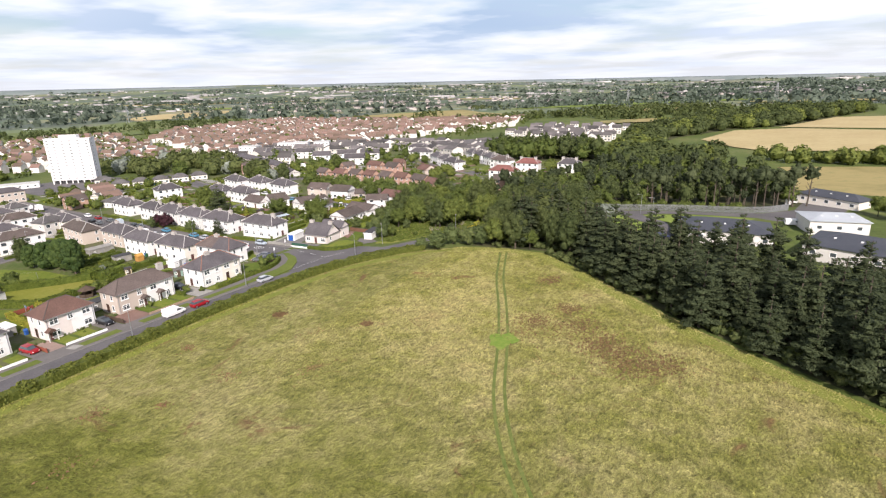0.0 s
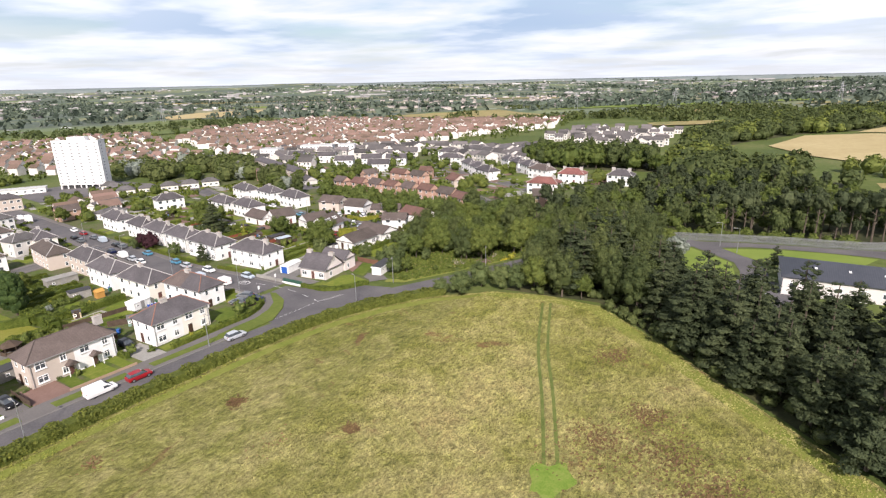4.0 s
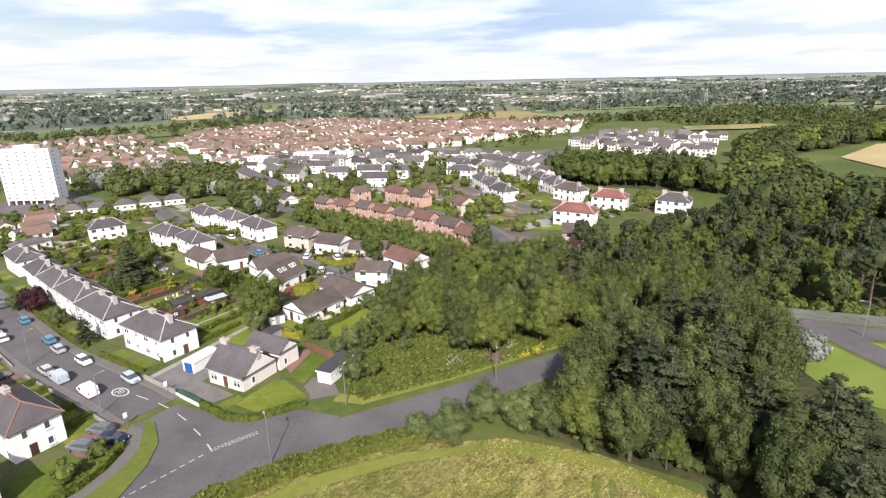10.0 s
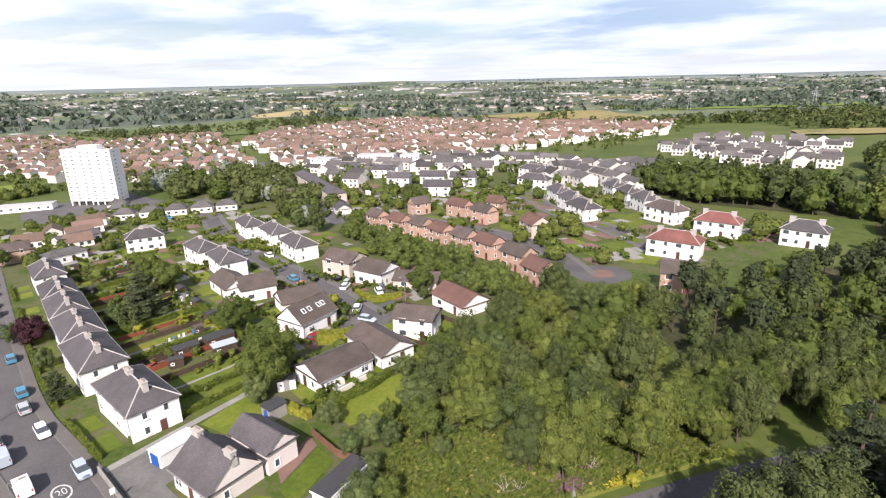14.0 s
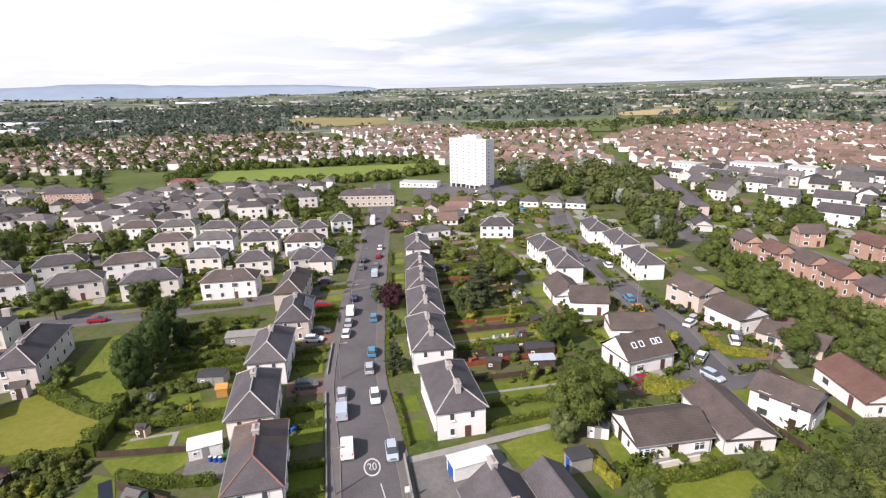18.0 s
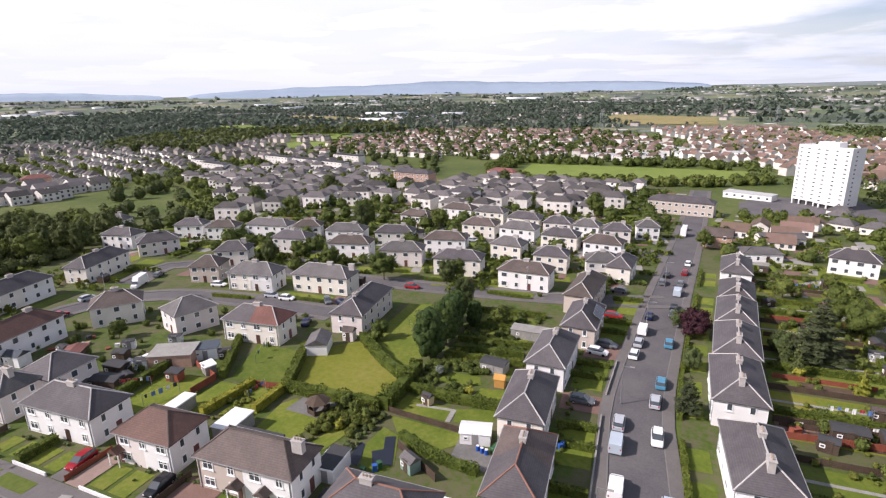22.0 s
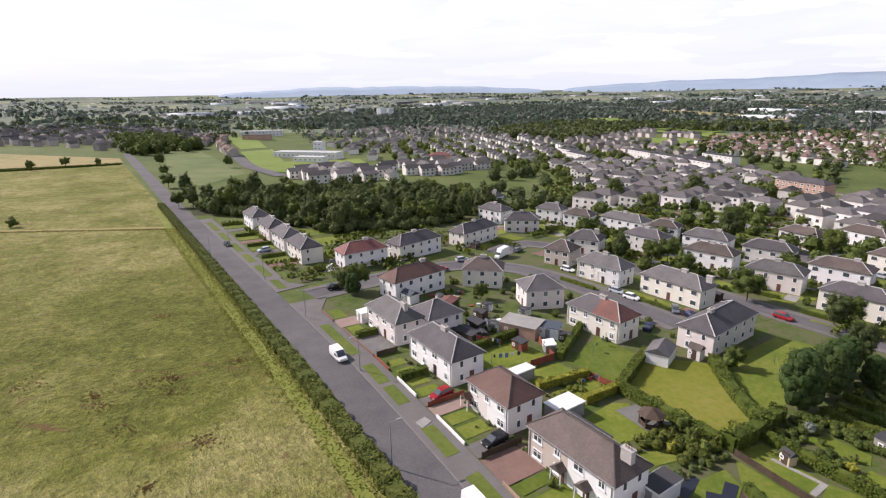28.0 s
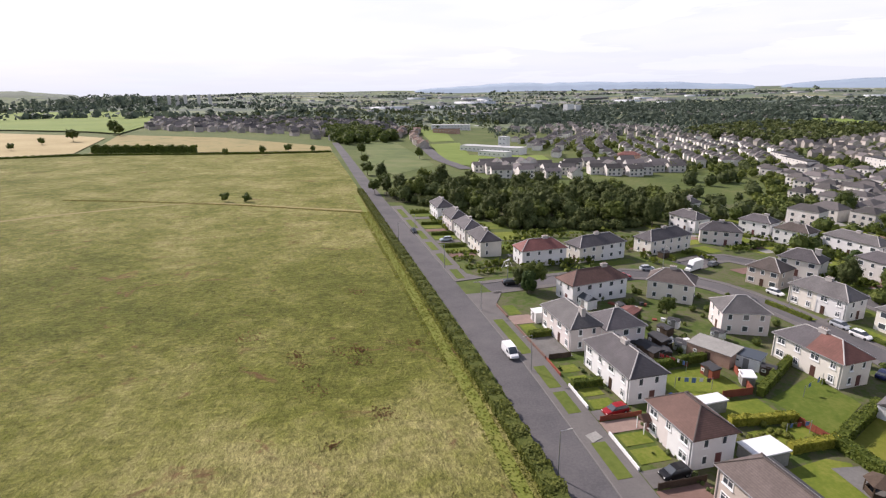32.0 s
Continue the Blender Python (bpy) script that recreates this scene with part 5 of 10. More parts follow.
add_kind("belt_tree", broad_tree, 4, 7.0, 7.6, 1300, 0.37, leaf_belt, "pale green tree in a belt", "tree", 180, low=0.05, lobes=9, plume=0.2)
add_kind("belt_oak", broad_tree, 3, 7.6, 7.6, 1300, 0.38, leaf_mid, "green tree in a belt", "tree", 190, low=0.05, lobes=9)

clear_b = near_path(ROAD_B, 6.5)
clear_g = near_path(ROAD_B + ROAD_G, 9)
clear_c = near_path(ROAD_G + [(-30, 190), (-26, 180), (-32, 182)], 13)
wood([(-66, 142), (-44, 143), (-30, 133), (-27, 150), (-38, 172), (-44, 192), (-58, 184), (-62, 165)], 5.7, ["darktree", "pine", "pine", "darktree"], 0.95, 1.2, "trees by the meadow", lambda x, y: clear_b(x, y) and clear_c(x, y))
wood([(-30, 131), (-6, 107.4), (12.6, 93), (42, 73), (80, 50), (90, 62), (48, 112), (14, 136), (-10, 150), (-22, 158)], 6.8, ["fir", "pine", "fir", "fir"], 0.72, 1.2, "conifers by the meadow", clear_g)
open_grass = lambda x, y: not inside(x, y, OPEN_GRASS)
wood(SCRUB, 5.8, ["willow", "oak", "darktree", "oak"], 0.62, 1.0, "scrub trees", lambda x, y: clear_b(x, y) and open_grass(x, y))
wood([(-100, 147), (-94, 149), (-84, 156), (-76, 166), (-88, 160), (-95, 162), (-102, 160)], 9.0, ["willow", "bush", "bush"], 0.2, 0.42, "scrub bushes", near_path(ROAD_B, 9))
wood([(-118, 147.5), (-108, 147), (-103, 152), (-104, 160), (-108, 158), (-111, 152)], 3.6, ["willow", "bush", "oak"], 0.3, 0.6, "scrub bushes")
wood([(-74, 180), (-60, 170), (-38, 190), (-32, 204), (-58, 214), (-76, 198)], 5.2, ["oak", "darktree", "darktree", "willow"], 0.55, 0.85, "trees over the road", near_path(ROAD_B, 4.6))
wood_stuff("north_wood", NORTH_WOOD, 5.8, ["oak_far", "dark_far", "oak_far", "pine_far"], 0.48, 0.88, "dense mixed wood with tall pines at its edge", clear_g)
wood_stuff("tree_belt", BELT, 5.4, ["belt_tree", "belt_oak", "belt_tree"], 0.5, 0.92, "belt of bushy green trees behind the brick houses")
wood_stuff("south_wood", SOUTH_WOOD, 6.1, ["oak_far", "dark_far", "willow_far", "dark_far"], 0.5, 1.15, "dense dark green wood behind the houses", clear_b)
wood_stuff("far_wood", FAR_WOOD, 6.5, ["dark_off", "oak_off"], 1.0, 1.35, "dark wood beyond the white houses")

# low growth along the foot of the conifers
for k in range(22):
    t = (k + rng.uniform(-0.4, 0.4)) / 21
    x, y = (-26 + 66 * t, 126.6 - 53 * t - 3.0 * math.sin(math.pi * t))
    tree(("oak", "willow", "darktree")[k % 3], x + rng.uniform(0, 2.0), y + rng.uniform(0.8, 3.6), rng.uniform(0.18, 0.5), "growth below the conifers")
# tall pines with bare trunks before the north wood
add_kind("barepine", broad_tree, 3, 14.0, 5.0, 900, 0.36, leaf_fir, "tall pine with a long bare trunk", "tree", 170, low=0.58, lobes=9)
for k in range(20):
    tree("barepine", -30 + 2.9 * k + rng.uniform(-1.5, 1.5), 211 + 0.14 * k * k * 0.2 + rng.uniform(-1.0, 3.0), rng.uniform(0.85, 1.1), "pines before the wood")

# ---- hedges ----
def hedge(path, w, h, label="clipped green hedge", mat=None, dens=26, size=0.20, seed=3, name="hedge", wild=0.1):
    g = np.random.default_rng(seed)
    bm = bmesh.new()
    pts = smooth_path(path, 2.0)
    P = np.array(pts)
    seg = np.linalg.norm(np.diff(P, axis=0), axis=1)
    n = int(seg.sum() * (w + 2 * h) * dens)
    k = g.choice(len(seg), n, p=seg / seg.sum())
    t = g.random(n)[:, None]
    c = P[k] * (1 - t) + P[k + 1] * t
    d = (P[k + 1] - P[k]) / seg[k][:, None]
    nn = np.stack([-d[:, 1], d[:, 0]], 1)
    u = g.random(n) * (w + 2 * h)
    lump = 1 + wild * np.sin(c[:, 0] * 0.9 + c[:, 1] * 1.1) + wild * np.sin(c[:, 0] * 2.3 - c[:, 1] * 1.7)
    off = np.where(u < h, -w / 2, np.where(u > h + w, w / 2, u - h - w / 2)) * lump
    z = np.where(u < h, u, np.where(u > h + w, u - h - w, h)) * lump
    nz = np.where((u >= h) & (u <= h + w), 1.0, 0.15)
    side = np.where(u < h, -1.0, np.where(u > h + w, 1.0, 0.0))
    nrm = np.concatenate([nn * side[:, None], nz[:, None]], 1) + g.normal(size=(n, 3)) * 0.4
    nrm /= np.linalg.norm(nrm, axis=1)[:, None]
    xy = c + nn * off[:, None] + g.normal(size=(n, 2)) * 0.06
    gz = np.array([ground_z(a, b) for a, b in xy])
    p = np.concatenate([xy, (gz + z + g.normal(size=n) * 0.05)[:, None]], 1)
    tt = np.cross(nrm, g.normal(size=(n, 3)))
    tt /= np.linalg.norm(tt, axis=1)[:, None]
    bb = np.cross(nrm, tt)
    s = (size * (0.6 + 0.8 * g.random(n)))[:, None] / 2
    v = np.stack([p - tt * s - bb * s, p + tt * s - bb * s, p + tt * s + bb * s, p - tt * s + bb * s], 1).reshape(-1, 3)
    m = mat or hedge_mat
    ob = new(name, quad_mesh("leaves", v, np.arange(4 * n).reshape(-1, 4), m))
    # solid heart
    vv, ff = [], []
    for i, q in enumerate(pts):
        a, b = P[max(i - 1, 0)], P[min(i + 1, len(P) - 1)]
        dd = (b - a) / np.linalg.norm(b - a)
        ww = 0.455 * w
        for s_, z_ in ((-1, -0.2), (-1, 0.93 * h), (1, 0.93 * h), (1, -0.2)):
            x, y = q[0] - dd[1] * ww * s_, q[1] + dd[0] * ww * s_
            vv.append((x, y, ground_z(x, y) + z_))
    for i in range(len(pts) - 1):
        for j in range(3):
            ff.append((4 * i + j, 4 * i + j + 1, 4 * i + 5 + j, 4 * i + 4 + j))
    e = 4 * (len(pts) - 1)
    ff += [(3, 2, 1, 0), (e, e + 1, e + 2, e + 3)]
    core = new("hedge_core", raw_mesh("hedge_core", vv, ff, (mat or hedge_mat,)))
    core.parent = ob
    return tagged(ob, label, "hedge")


hedge([(-100.6, -160), (-100.4, -60), (-100.2, 0), (-99.8, 40), (-99.2, 66), (-96.6, 92), (-94, 106), (-89.5, 118), (-82.5, 129), (-78, 134)], 2.5, 1.6, "long dense wild hedge along the meadow", wild_hedge, dens=26, size=0.24, wild=0.09)

# ---- far town ----
GOLD_FIELD = [(-1157, 724), (-1249, 886), (-1205, 1060), (-1099, 965), (-1031, 783), (-1051, 692)]
ROUGH_FIELD = [(-777, 332), (-791, 387), (-742, 460), (-727, 612), (-780, 809), (-927, 783), (-1040, 660), (-986, 560), (-975, 340), (-900, 300)]
RIDGE_FIELD = [(-684, 898), (-562, 1168), (-313, 892), (-304, 790), (-513, 876)]
WEST_FIELD = [(-1273, 22), (-1441, 65), (-1288, 252), (-1057, 232), (-1063, 89)]
PARK_FIELD = [(-612, -304), (-682, -334), (-714, -270), (-648, -228)]
def lozenge(x, y, a, L, W):
    c, q = math.cos(radians(a)), math.sin(radians(a))
    return [(x + u * L / 2 * c - v * W / 2 * q, y + u * L / 2 * q + v * W / 2 * c) for u, v in ((-1, -0.8), (0, -1), (1, -0.7), (0.9, 0.8), (0, 1), (-0.95, 0.7))]


VALLEY_FIELDS = [lozenge(*q) for q in ((-1370, -720, 60, 420, 120), (-2050, -700, 70, 700, 160), (-950, -610, 50, 260, 90), (-1180, -460, 60, 300, 80), (-780, -330, 70, 150, 60), (-1900, -100, 80, 800, 120))]
CLEARINGS = [GOLD_FIELD, ROUGH_FIELD, RIDGE_FIELD, WEST_FIELD, PARK_FIELD] + VALLEY_FIELDS


def in_clearing(x, y):
    return any(inside(x, y, q) for q in CLEARINGS)


far_wall = material("far_walls", [(0.60, 0.55, 0.50), (0.80, 0.77, 0.74)], 0.9, 0.4, 2.0, island=0.25)
far_roof_brown = material("far_roofs_brown", [(0.135, 0.092, 0.072), (0.20, 0.135, 0.105)], 0.85, 0.02, 0.5, island=0.3)
far_roof_grey = material("far_roofs_grey", [(0.075, 0.071, 0.072), (0.132, 0.118, 0.112)], 0.85, 0.02, 0.5, island=0.5)
far_wall_grey = material("far_walls_grey", [(0.34, 0.30, 0.275), (0.50, 0.455, 0.42)], 0.9, 0.4, 2.0, island=0.3)
far_roof_red = material("far_roofs_red", [(0.14, 0.095, 0.078), (0.195, 0.135, 0.112)], 0.85, 0.02, 0.5, island=0.3)


def estate(name, poly, ang, row, pitch, roofm, label, seed, size=(8, 7, 4.8, 2.3), skip=0.08, wall=None, panes=False, hip=False):
    """Rows of far houses in one mesh, with dark panes where they stand near enough."""
    g = np.random.default_rng(seed)
    ca, sa = math.cos(radians(ang)), math.sin(radians(ang))
    cx, cy = np.mean([p[0] for p in poly]), np.mean([p[1] for p in poly])
    R = max(math.hypot(p[0] - cx, p[1] - cy) for p in poly)
    v, f, idx = [], [], []
    for j, b in enumerate(np.arange(-R, R, row)):
        for side in (-0.27, 0.27):
            for a in np.arange(-R, R, pitch):
                if g.random() < skip:
                    continue
                la, lb = a + g.uniform(-1.5, 1.5) + 14 * math.sin(b * 0.02), b + side * row + 10 * math.sin(a * 0.012 + j)
                x, y = cx + la * ca - lb * sa, cy + la * sa + lb * ca
                if not inside(x, y, poly) or in_clearing(x, y):
                    continue
                L, D, e, r = (s * g.uniform(0.85, 1.2) for s in size)
                th = radians(ang + g.uniform(-6, 6) + (90 if g.random() < 0.25 else 0))
                c, s = math.cos(th), math.sin(th)
                z = ground_z(x, y)
                o = len(v)
                for px, py, pz in ((-L / 2, -D / 2, -1), (L / 2, -D / 2, -1), (L / 2, D / 2, -1), (-L / 2, D / 2, -1), (-L / 2, -D / 2, e), (L / 2, -D / 2, e), (L / 2, D / 2, e), (-L / 2, D / 2, e), (-L / 2, 0, e + r), (L / 2, 0, e + r)):
                    v.append((x + px * c - py * s, y + px * s + py * c, z + pz))
                for q in ((0, 1, 5, 4), (2, 3, 7, 6), (1, 2, 6, 5), (3, 0, 4, 7)) if hip else ((0, 1, 5, 4), (2, 3, 7, 6), (1, 2, 6, 9, 5), (3, 0, 4, 8, 7)):
                    f.append([o + i for i in q])
                    idx.append(0)
                if panes:
                    for sy in (-1, 1):
                        for wz in ((1.5, 3.9) if e > 3.6 else (1.5,)):
                            for wx in (-0.3, 0.05, 0.32):
                                o3 = len(v)
                                for px, pz in ((-0.6, -0.6), (0.6, -0.6), (0.6, 0.6), (-0.6, 0.6)):
                                    lx, ly = wx * L + px * sy, sy * (-D / 2 - 0.04)
                                    v.append((x + lx * c - ly * s, y + lx * s + ly * c, z + wz + pz))
                                f.append([o3, o3 + 1, o3 + 2, o3 + 3] if sy > 0 else [o3 + 3, o3 + 2, o3 + 1, o3])
                                idx.append(2)
                o2 = len(v)
                for px, py, pz in ((-L / 2 - .2, -D / 2 - .3, e - .1), (L / 2 + .2, -D / 2 - .3, e - .1), (L / 2 + .2, D / 2 + .3, e - .1), (-L / 2 - .2, D / 2 + .3, e - .1), (-L / 2 - .2 + hip * D * .45, 0, e + r + .1), (L / 2 + .2 - hip * D * .45, 0, e + r + .1)):
                    v.append((x + px * c - py * s, y + px * s + py * c, z + pz))
                for q in ((0, 1, 5, 4), (2, 3, 4, 5)) + (((1, 2, 5), (3, 0, 4)) if hip else ()):
                    f.append([o2 + i for i in q])
                    idx.append(1)
    if v:
        tagged(new(name, raw_mesh(name, v, f, (wall or far_wall, roofm, glass_mat), idx)), label, "houses", "", "stuff")


estate("far_houses", [(-400, 330), (-620, 420), (-760, 560), (-900, 760), (-600, 800), (-290, 830), (-240, 640), (-300, 520), (-300, 430)], 25, 34, 11, far_roof_brown, "rows of brown-roofed houses on the far estate", 1, skip=0.12)
estate("far_houses", [(-200, 510), (-190, 620), (-90, 570), (-88, 440), (-120, 430)], 10, 36, 13, far_roof_grey, "new white houses beyond the wood", 3, panes=True)
estate("far_houses", [(-320, 100), (-415, 120), (-420, 60), (-420, 0), (-330, -10), (-305, 20)], 83, 30, 15, far_roof_grey, "cream houses with grey roofs", 4, (10.5, 7.2, 5.3, 1.9), panes=True, hip=True)
estate("far_houses", [(-260, -60), (-310, -20), (-400, -20), (-470, -60), (-480, -160), (-380, -200), (-330, -120)], 100, 30, 15, far_roof_grey, "cream and grey houses further into town", 5, (10.5, 7.2, 5.3, 1.9), panes=True, skip=0.1, hip=True)
estate("far_houses", [(-560, -60), (-560, 130), (-720, 160), (-900, 60), (-900, -200), (-700, -260), (-560, -200)], 80, 40, 14, far_roof_red, "red-roofed terraces beyond the park", 6, skip=0.3, hip=True)
estate("far_houses", [(-440, 330), (-420, 250), (-520, 205), (-560, 195), (-560, 150), (-760, 165), (-950, 120), (-960, 330), (-760, 460), (-600, 400)], 30, 36, 13, far_roof_brown, "brown-roofed houses behind the tower", 7, skip=0.2)
estate("far_houses", [(-330, -205), (-300, -262), (-275, -300), (-300, -450), (-420, -560), (-560, -420), (-500, -260)], 60, 36, 14, far_roof_grey, "grey-roofed houses past the school", 8, skip=0.2, hip=True)
estate("far_houses", [(-100, -470), (-60, -560), (110, -640), (150, -900), (-50, -1000), (-220, -800), (-200, -560)], 30, 40, 15, far_roof_grey, "bungalows beyond the fields", 9, skip=0.2, wall=far_wall_grey)
estate("far_houses", [(-1000, 100), (-1500, 500), (-2100, 200), (-2200, -800), (-1500, -1500), (-900, -1100), (-760, -420), (-1000, -300)], 60, 70, 20, far_roof_grey, "roofs scattered over the valley", 10, (14, 9, 4.5, 2.0), 0.8, far_wall_grey)
estate("far_houses", [(-1100, 900), (-1500, 1500), (-900, 2300), (300, 2200), (700, 1500), (-100, 1450)], 20, 80, 22, far_roof_grey, "buildings scattered over the valley", 11, (15, 9, 4.5, 2.0), 0.86, far_wall_grey)


def far_trees(name, poly, n, s, label, seed, mat=None, q=16, leaf=0.42, clump=0.0, free=False):
    g = np.random.default_rng(seed)
    xs, ys = [p[0] for p in poly], [p[1] for p in poly]
    cs, rs = [], []
    while len(cs) < n:
        x, y = g.uniform(min(xs), max(xs)), g.uniform(min(ys), max(ys))
        if inside(x, y, poly) and (free or not in_clearing(x, y)) and (not clump or noise.noise((x * 0.0042, y * 0.0042, seed)) > clump):
            h = s * g.uniform(0.6, 1.3)
            cs.append((x, y, ground_z(x, y) + h * 0.5))
            rs.append(h * 0.62)
    k = max(1, q)
    v, f = leaf_quads(cs, rs, n * k, s * leaf, 0.5, 0.35, 1.0, seed)
    if q >= 40:
        v = np.concatenate([v] + [ball_quads(c, r * 0.85) for c, r in zip(cs, rs)])
        f = np.arange(len(v)).reshape(-1, 4)
    tagged(new(name, quad_mesh(name, v, f, mat or (leaf_mid if q >= 40 else hazy_far_leaf))), label, "trees", "", "stuff")


estate("far_houses", [(-480, -60), (-560, -200), (-700, -260), (-800, -330), (-700, -520), (-520, -760), (-330, -640), (-420, -560), (-560, -420), (-500, -260)], 70, 38, 15, far_roof_grey, "grey-roofed houses across the town", 12, skip=0.3, wall=far_wall_grey)
far_trees("valley_woods", [(-900, -240), (-960, 60), (-1500, 300), (-2300, 200), (-2400, -900), (-1500, -1700), (-700, -1500), (-420, -760), (-600, -700), (-760, -460)], 5200, 8, "dense dark woods down the valley", 14, hazy_far_leaf, q=9, leaf=0.62)
far_trees("valley_woods", [(-560, -330), (-760, -400), (-900, -240), (-1000, -330), (-800, -620), (-560, -520)], 900, 8, "belt of dark wood beyond the town", 15, leaf_dark, q=22, leaf=0.4)
far_trees("far_trees", FAR_BAND, 420, 9.5, "far belt of woodland beside the wheat", 1, leaf_dark, q=110, leaf=0.15)
far_trees("far_trees", FAR_BAND, 110, 9.5, "far belt of woodland beside the wheat", 16, leaf_mid, q=110, leaf=0.15)
far_trees("far_trees", [(-520, 800), (-250, 770), (-80, 700), (60, 830), (-60, 1250), (-560, 1240)], 420, 8, "clumps of trees among the far fields", 17, leaf_dark, q=26, leaf=0.3, clump=0.12, free=True)
far_trees("far_trees", [(-780, 340), (-980, 330), (-1040, 660), (-780, 800), (-735, 612), (-745, 460)], 260, 6.5, "clumps of trees on the rough grassland", 18, leaf_dark, q=22, leaf=0.32, clump=0.16, free=True)
far_trees("far_trees", [(-560, 20), (-560, 110), (-900, 100), (-900, -200), (-500, -330), (-300, -200), (-210, -60), (-440, -20)], 380, 5.5, "trees between the houses", 2, leaf_dark, q=44, leaf=0.22)
far_trees("far_trees", [(-230, 240), (-420, 200), (-560, 160), (-900, 330), (-760, 900), (-240, 820), (-220, 420)], 420, 6, "trees between the houses of the estates", 3, leaf_mid, q=34, leaf=0.26)
estate("far_houses", [(-286, 296), (-330, 310), (-390, 334), (-400, 380), (-330, 400), (-306, 345)], 20, 34, 15, far_roof_grey, "white houses with grey roofs behind the terrace", 31, (10, 8, 4.6, 2.4), 0.15, panes=True)
estate("far_houses", [(-262, 150), (-318, 150), (-322, 186), (-268, 170)], 80, 24, 14, far_roof_brown, "low houses at the end of the street", 32, (9, 7, 2.8, 2), panes=True)
STREET_TREES = [(-330, 228), (-290, 246), (-262, 236), (-236, 226), (-232, 250), (-262, 262), (-340, 305), (-430, 300), (-440, 250), (-390, 226)]
far_trees("far_trees", STREET_TREES, 74, 8.5, "large dark trees behind the street", 33, leaf_dark, q=110, leaf=0.15)
far_trees("far_trees", STREET_TREES, 26, 7.5, "green trees behind the street", 36, leaf_mid, q=110, leaf=0.15)
far_trees("far_trees", STREET_TREES, 7, 9, "grey-leaved trees behind the street", 37, leaf_grey, q=110, leaf=0.15)
far_trees("far_trees", [(-215, -60), (-240, 100), (-300, 125), (-415, 130), (-420, 60), (-400, -30), (-300, -100)], 180, 4.6, "garden trees between the houses", 34, q=60, leaf=0.2)
far_trees("far_trees", [(-330, 270), (-150, 300), (-150, 400), (-330, 440), (-420, 340)], 110, 4.4, "garden trees between the white houses", 35, q=50, leaf=0.22)
for k, (poly, n) in enumerate((([(-426, 34), (-438, 34), (-442, 150), (-470, 196), (-462, 200), (-430, 155)], 70), ([(-536, -10), (-552, -10), (-552, 190), (-520, 200), (-530, 150)], 70), ([(-460, 20), (-540, 20), (-540, 6), (-460, 4)], 40))):
    far_trees("far_trees", poly, n, 5.2, "trees round the playing fields", 40 + k, q=60, leaf=0.24)
far_trees("far_trees", [(-900, 900), (-1300, 300), (-2400, 200), (-2400, 1600), (-600, 2400), (900, 2200), (900, 900), (100, 850), (-240, 1050), (-680, 1340)], 3000, 8, "woods across the far valley", 5, q=10, leaf=0.5, clump=0.08)
far_trees("far_trees", [(-930, 200), (-2400, 200), (-2400, -1500), (-600, -2000), (-300, -700), (-560, -450), (-900, -250)], 1700, 7, "woods across the far valley", 6, q=10, leaf=0.5)
far_trees("far_trees", [(-110, -420), (-104, -600), (-160, -640), (-180, -460)], 120, 9, "trees along the road", 7, q=60, leaf=0.22)
drape("wheat_field", [(-21, 462), (2, 408), (18, 389), (140, 385), (160, 500), (44, 555), (1, 539)], wheat_mat, 0.5, "pale harvested wheat field", "field")
drape("wheat_field", [(36, 569), (92, 688), (160, 690), (158, 523)], wheat_mat, 0.5, "pale harvested wheat field", "field")
drape("playing_field", [(-535, 30), (-533, 66), (-520, 190), (-480, 190), (-470, 130), (-470, 57), (-472, 30)], crop_mat, 0.4, "bright green playing field", "field")
rough_far = material("far_rough_grass", [(0.075, 0.105, 0.03), (0.12, 0.15, 0.045), (0.17, 0.175, 0.075)], 0.95, 0.01, 0.06)
drape("dry_field", GOLD_FIELD, wheat_mat, 1.0, "pale stubble field across the valley", "field")
drape("rough_field", ROUGH_FIELD, rough_far, 1.0, "rough green grassland beyond the town", "field")
drape("dry_field", RIDGE_FIELD, gold_mat, 1.0, "dry yellow field behind the estate", "field")
drape("dry_field", WEST_FIELD, gold_mat, 1.0, "dry yellow field beyond the town", "field")
drape("park", PARK_FIELD, crop_mat, 0.6, "bright green park among the houses", "field")


def far_city(n, r0, r1, a0, a1, seed, name, label, size, wall):
    """Pale blocks and sheds strewn over the far side of the valley."""
    g = np.random.default_rng(seed)
    v, f = [], []
    while len(f) < 5 * n:
        a, r = radians(g.uniform(a0, a1)), r0 + (r1 - r0) * g.random() ** 0.8
        x, y = -60 + r * math.cos(a), 100 + r * math.sin(a)
        if in_clearing(x, y) or noise.noise((x * 0.0016, y * 0.0016, seed)) < g.uniform(-0.25, 0.15):
            continue
        L, D, h = (s * g.uniform(0.5, 1.6) for s in size)
        c, s = math.cos(a + 1.57 + g.normal() * 0.5), math.sin(a + 1.57 + g.normal() * 0.5)
        z, o = ground_z(x, y), len(v)
        for px, py, pz in ((-1, -1, -3), (1, -1, -3), (1, 1, -3), (-1, 1, -3), (-1, -1, h), (1, -1, h), (1, 1, h), (-1, 1, h)):
            v.append((x + px * L / 2 * c - py * D / 2 * s, y + px * L / 2 * s + py * D / 2 * c, z + pz))
        f += [tuple(o + i for i in q) for q in ((4, 5, 6, 7), (0, 1, 5, 4), (1, 2, 6, 5), (2, 3, 7, 6), (3, 0, 4, 7))]
    tagged(new(name, quad_mesh(name, v, f, wall)), label, "buildings", "", "stuff")


